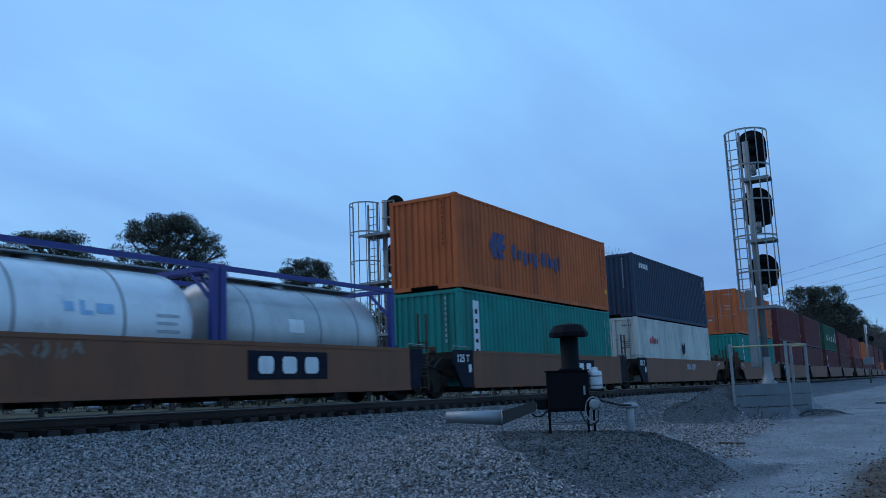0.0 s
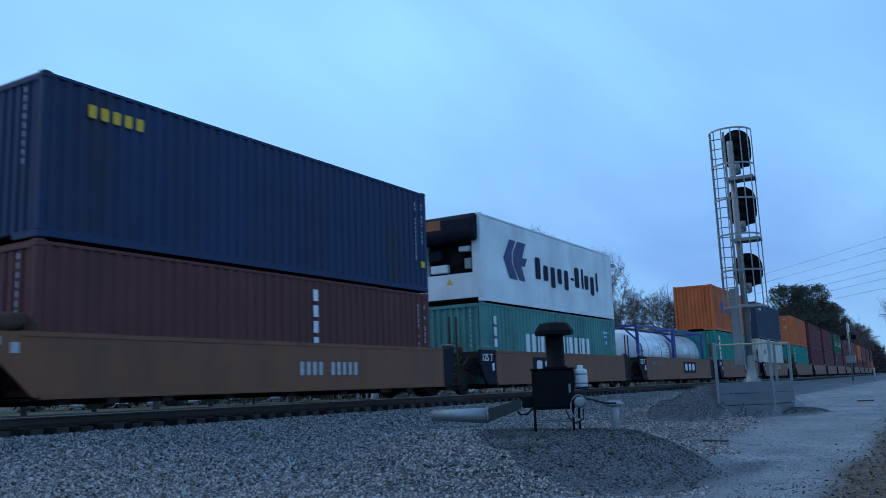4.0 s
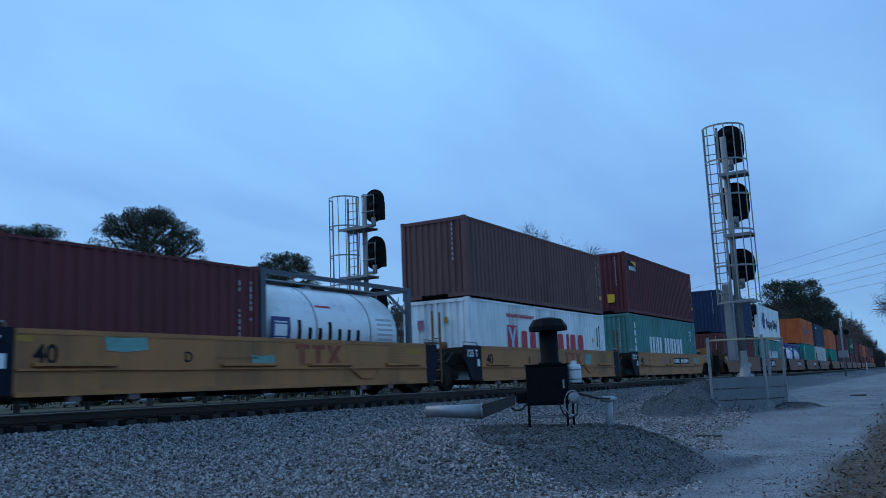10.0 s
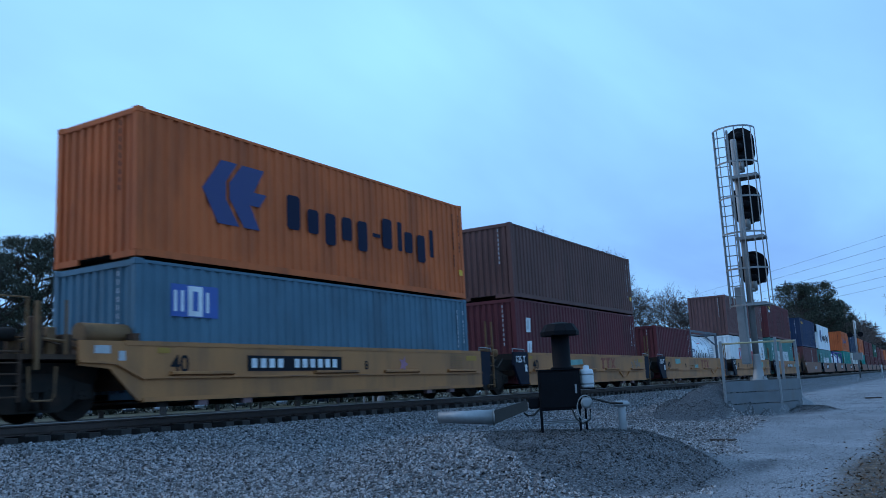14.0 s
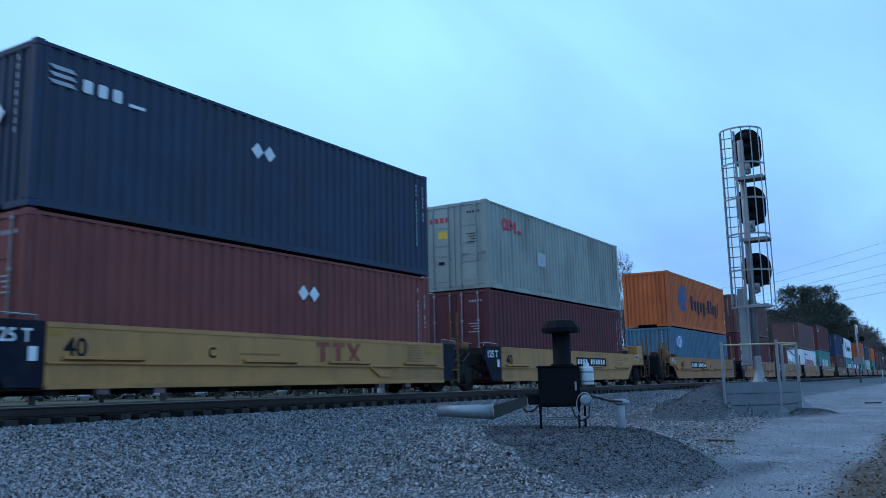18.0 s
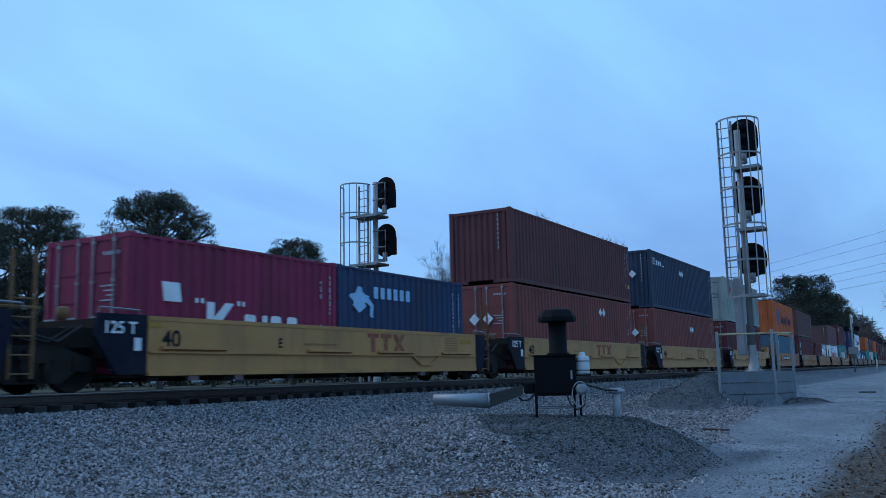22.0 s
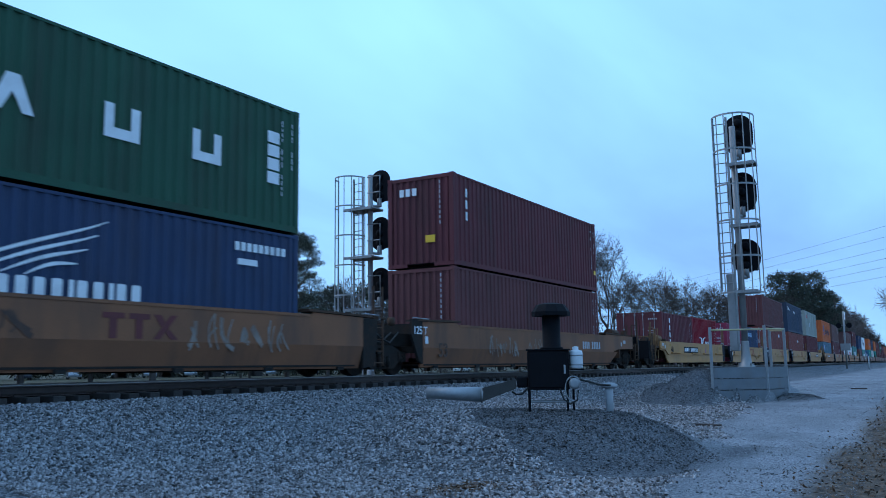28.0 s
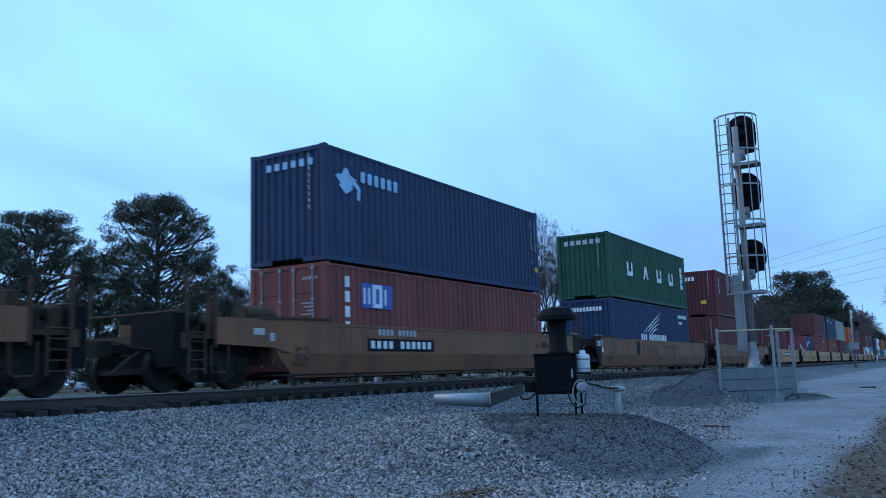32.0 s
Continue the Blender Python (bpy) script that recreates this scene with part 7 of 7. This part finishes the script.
def parked_car(at, turn, color, label, tall=0.0):
    x, y = at
    root = thing("parked_car", pose(x, y, ground_z(x, y) + 0.02, 0, 0, turn), label, "car", "parked cars")
    bm = bmesh.new()
    prism(bm, [(-2.2, 0.3), (2.15, 0.3), (2.2, 0.62), (2.1, 0.78), (1.1, 0.9), (-1.6, 0.95), (-2.15, 0.9), (-2.25, 0.6)], -0.88, 0.88)
    bevelled(bm, 0.06)
    part("body", bm, color, root)
    bm = bmesh.new()
    prism(bm, [(1.0, 0.88), (0.35, 1.38 + tall), (-1.2 - tall, 1.42 + tall), (-1.85 - tall * 0.5, 0.92)], -0.74, 0.74)
    bevelled(bm, 0.05)
    cabin = part("cabin", bm, color, root)
    bm = bmesh.new()
    for s in (-1, 1):
        prism(bm, [(0.8, 0.96), (0.3, 1.31 + tall), (-0.4, 1.33 + tall), (-0.4, 0.96)], s * 0.748, s * 0.755)
    part("side_window", bm, M_GLASS, cabin)
    bm = bmesh.new()
    for s in (-1, 1):
        prism(bm, [(-0.5, 0.96), (-0.5, 1.33 + tall), (-1.15 - tall, 1.34 + tall), (-1.6 - tall * 0.5, 0.97)], s * 0.748, s * 0.755)
    part("rear_side_window", bm, M_GLASS, cabin)
    bm = bmesh.new()
    prism(bm, [(1.02, 0.92), (0.42, 1.36 + tall), (0.45, 1.37 + tall), (1.06, 0.93)], -0.62, 0.62)
    part("windscreen", bm, M_GLASS, cabin)
    for sx in (-1.35, 1.35):
        for sy in (-0.8, 0.8):
            bm = bmesh.new()
            tube(bm, (sx, sy - 0.1, 0.32), (sx, sy + 0.1, 0.32), 0.32, 16)
            w = part("wheel", bm, M_RUBBER, root)
            bm = bmesh.new()
            tube(bm, (sx, sy - 0.112, 0.32), (sx, sy + 0.112, 0.32), 0.19, 12)
            part("rim", bm, M_GALV, w)
    for sy in (-0.65, 0.65):
        bm = bmesh.new()
        box(bm, 2.1, 2.2, sy - 0.18, sy + 0.18, 0.62, 0.74)
        part("headlight", bm, M_PLASTIC, root)


CARCOL = {"white": P["white"], "silver": mat("silver_car_paint", (0.3, 0.31, 0.33), 0.3, 0.5, 0.05, 3, 0), "dark": mat("dark_car_paint", (0.03, 0.032, 0.04), 0.25, 0, 0.05, 3, 0), "red": P["red"], "blue": P["slate"]}
for az, d, turn, c, tall in ((33.2, 128, 62, "dark", 0.3), (36.0, 132, 58, "silver", 0.0), (38.6, 138, 230, "dark", 0.25), (40.4, 134, 52, "silver", 0.0), (42.9, 136, 45, "silver", 0.3), (45.4, 142, 225, "dark", 0.0), (48.0, 140, 40, "silver", 0.3), (50.6, 142, 38, "blue", 0.3), (54.4, 150, 215, "silver", 0.0), (57.0, 150, 30, "dark", 0.25), (60.5, 152, 10, "white", 0.3)):
    parked_car(polar(az, d), turn, CARCOL[c], "%s parked car on the lot beyond the track" % c, tall)


# ---- the crossing signals, posts, poles and wires far down the line ----
def crossing_signal(at):
    x, y = at
    z = ground_z(x, y)
    root = thing("crossing_signal", pose(x, y, z), "grey level crossing signal mast with twin lamps", "crossing signal")
    bm = bmesh.new()
    tube(bm, (0, 0, 0), (0, 0, 6.7), 0.1, 10)
    part("mast", bm, M_ALU, root)
    for s in (-1, 1):
        bm = bmesh.new()
        lathe(bm, [(0.3, 0), (0.31, 0.02), (0.3, 0.05)], 16, "x", (-0.2, s * 0.55, 5.0))
        part("lamp", bm, M_BLACKMET, root)
    bm = bmesh.new()
    tube(bm, (-0.1, -0.6, 5.0), (-0.1, 0.6, 5.0), 0.05, 6)
    part("crossarm", bm, M_ALU, root)
    bm = bmesh.new()
    box(bm, -0.4, 0.4, -0.5, 0.5, 2.1, 2.9)
    part("gate_case", bm, M_ALU, root)
    bm = bmesh.new()
    for a in (45, -45):
        c, sn = math.cos(radians(a)), math.sin(radians(a))
        prism(bm, [(-0.6 * c - 0.1 * sn, 6.1 - 0.6 * sn + 0.1 * c), (0.6 * c - 0.1 * sn, 6.1 + 0.6 * sn + 0.1 * c), (0.6 * c + 0.1 * sn, 6.1 + 0.6 * sn - 0.1 * c), (-0.6 * c + 0.1 * sn, 6.1 - 0.6 * sn - 0.1 * c)], -0.16, -0.13)
    part("crossbuck", bm, M_WHITE, root)


crossing_signal((109.5, -3.3))


def marker_post(at, h, label):
    x, y = at
    root = thing("marker_post", pose(x, y, ground_z(x, y)), label, "post", "white posts by the road")
    bm = bmesh.new()
    lathe(bm, [(0.07, 0), (0.07, h - 0.05), (0.04, h)], 10)
    part("post", bm, M_PLASTIC, root)


for at, h in (((112, -5.4), 1.6), ((150, -5.2), 1.8)):
    marker_post(at, h, "white plastic marker post by the gravel road")


def wire(pts, r=0.02):
    bm = bmesh.new()
    bend(bm, pts, r, 4)
    return bm


def utility_pole(x, y, h):
    root = thing("utility_pole", pose(x, y, ground_z(x, y)), "weathered wooden utility pole with crossarms", "utility pole", "utility poles")
    bm = bmesh.new()
    tube(bm, (0, 0, -0.3), (0, 0, h), 0.2, 10, 0.13)
    part("pole", bm, M_BARK, root)
    for k in (0.5, 1.7):
        bm = bmesh.new()
        box(bm, -0.07, 0.07, -1.3, 1.3, h - k, h - k + 0.15)
        arm = part("crossarm", bm, M_BARK, root)
        for yy in (-1.2, -0.4, 0.4, 1.2):
            bm = bmesh.new()
            lathe(bm, [(0.05, h - k + 0.15), (0.08, h - k + 0.22), (0.04, h - k + 0.32)], 8, "z", (0, yy, 0))
            part("insulator", bm, M_GALV, arm)


def power_line():
    utility_pole(188, 5.8, 13.6)
    pa, pb = (59.9, -24.6), (142.0, 36.0)
    utility_pole(*pa, 13.2)
    utility_pole(*pb, 13.2)
    for h in (12.2, 11.3, 10.3, 9.5, 8.8, 8.0):
        pts = []
        for i in range(17):
            u = i / 16
            pts.append((pa[0] + (pb[0] - pa[0]) * u, pa[1] + (pb[1] - pa[1]) * u, h - 0.9 + 0.5 * (2 * u - 1) ** 2))
        ob = part("overhead_wire", wire(pts, 0.01), M_BLACKMET, None)
        tagged(ob, "thin black overhead power wire between the poles", "wire", "overhead wires")


power_line()


# ---- litter on the road ----
def scrap_board(x, y, turn, l):
    root = thing("scrap_board", pose(x, y, ground_z(x, y) + 0.02, 0, 0, turn), "dark weathered scrap board lying on the gravel", "board", "scrap boards")
    bm = bmesh.new()
    box(bm, -l / 2, l / 2, -0.07, 0.07, -0.02, 0.035)
    bevelled(bm, 0.008)
    part("board", bm, M_BARK, root)


for x, y, turn, l in ((18.3, -9.5, 70, 0.55), (38.5, -10.6, 95, 0.6)):
    scrap_board(x, y, turn, l)


# ---- what moves ----
RUN = [(0, 0.00), (2, 16.41), (4, 33.18), (6, 50.06), (8, 66.80), (10, 83.49), (12, 100.21), (14, 116.89), (16, 133.49), (18, 150.06), (20, 166.64), (22, 183.25), (24, 199.9), (26, 216.1), (28, 232.22), (30, 248.43), (32, 264.76)]


def motions():
    """The whole train rolls by at one speed, with its loads; the wheels turn with the way run."""
    beats = list(range(33))
    run = np.interp(beats, [t for t, _ in RUN], [s for _, s in RUN])
    for ob, x, z in MOVERS:
        walk(ob, [(t, pose(x + s, track_y(x + s), z, 0, 0, track_turn(x + s))) for t, s in zip(beats, run)])
    ts = [k / 15 for k in range(481)]
    way = np.interp(ts, [t for t, _ in RUN], [s for _, s in RUN])
    rows = {}
    for dx in (-0.89, 0.89):
        rows[dx] = [(t, pose(dx, 0, WHEEL_R, 0, math.degrees(s / WHEEL_R) % 360, 0)) for t, s in zip(ts, way)]
    for ob, dx, spin in WHEELS:
        if spin:
            walk(ob, rows[dx])


motions()
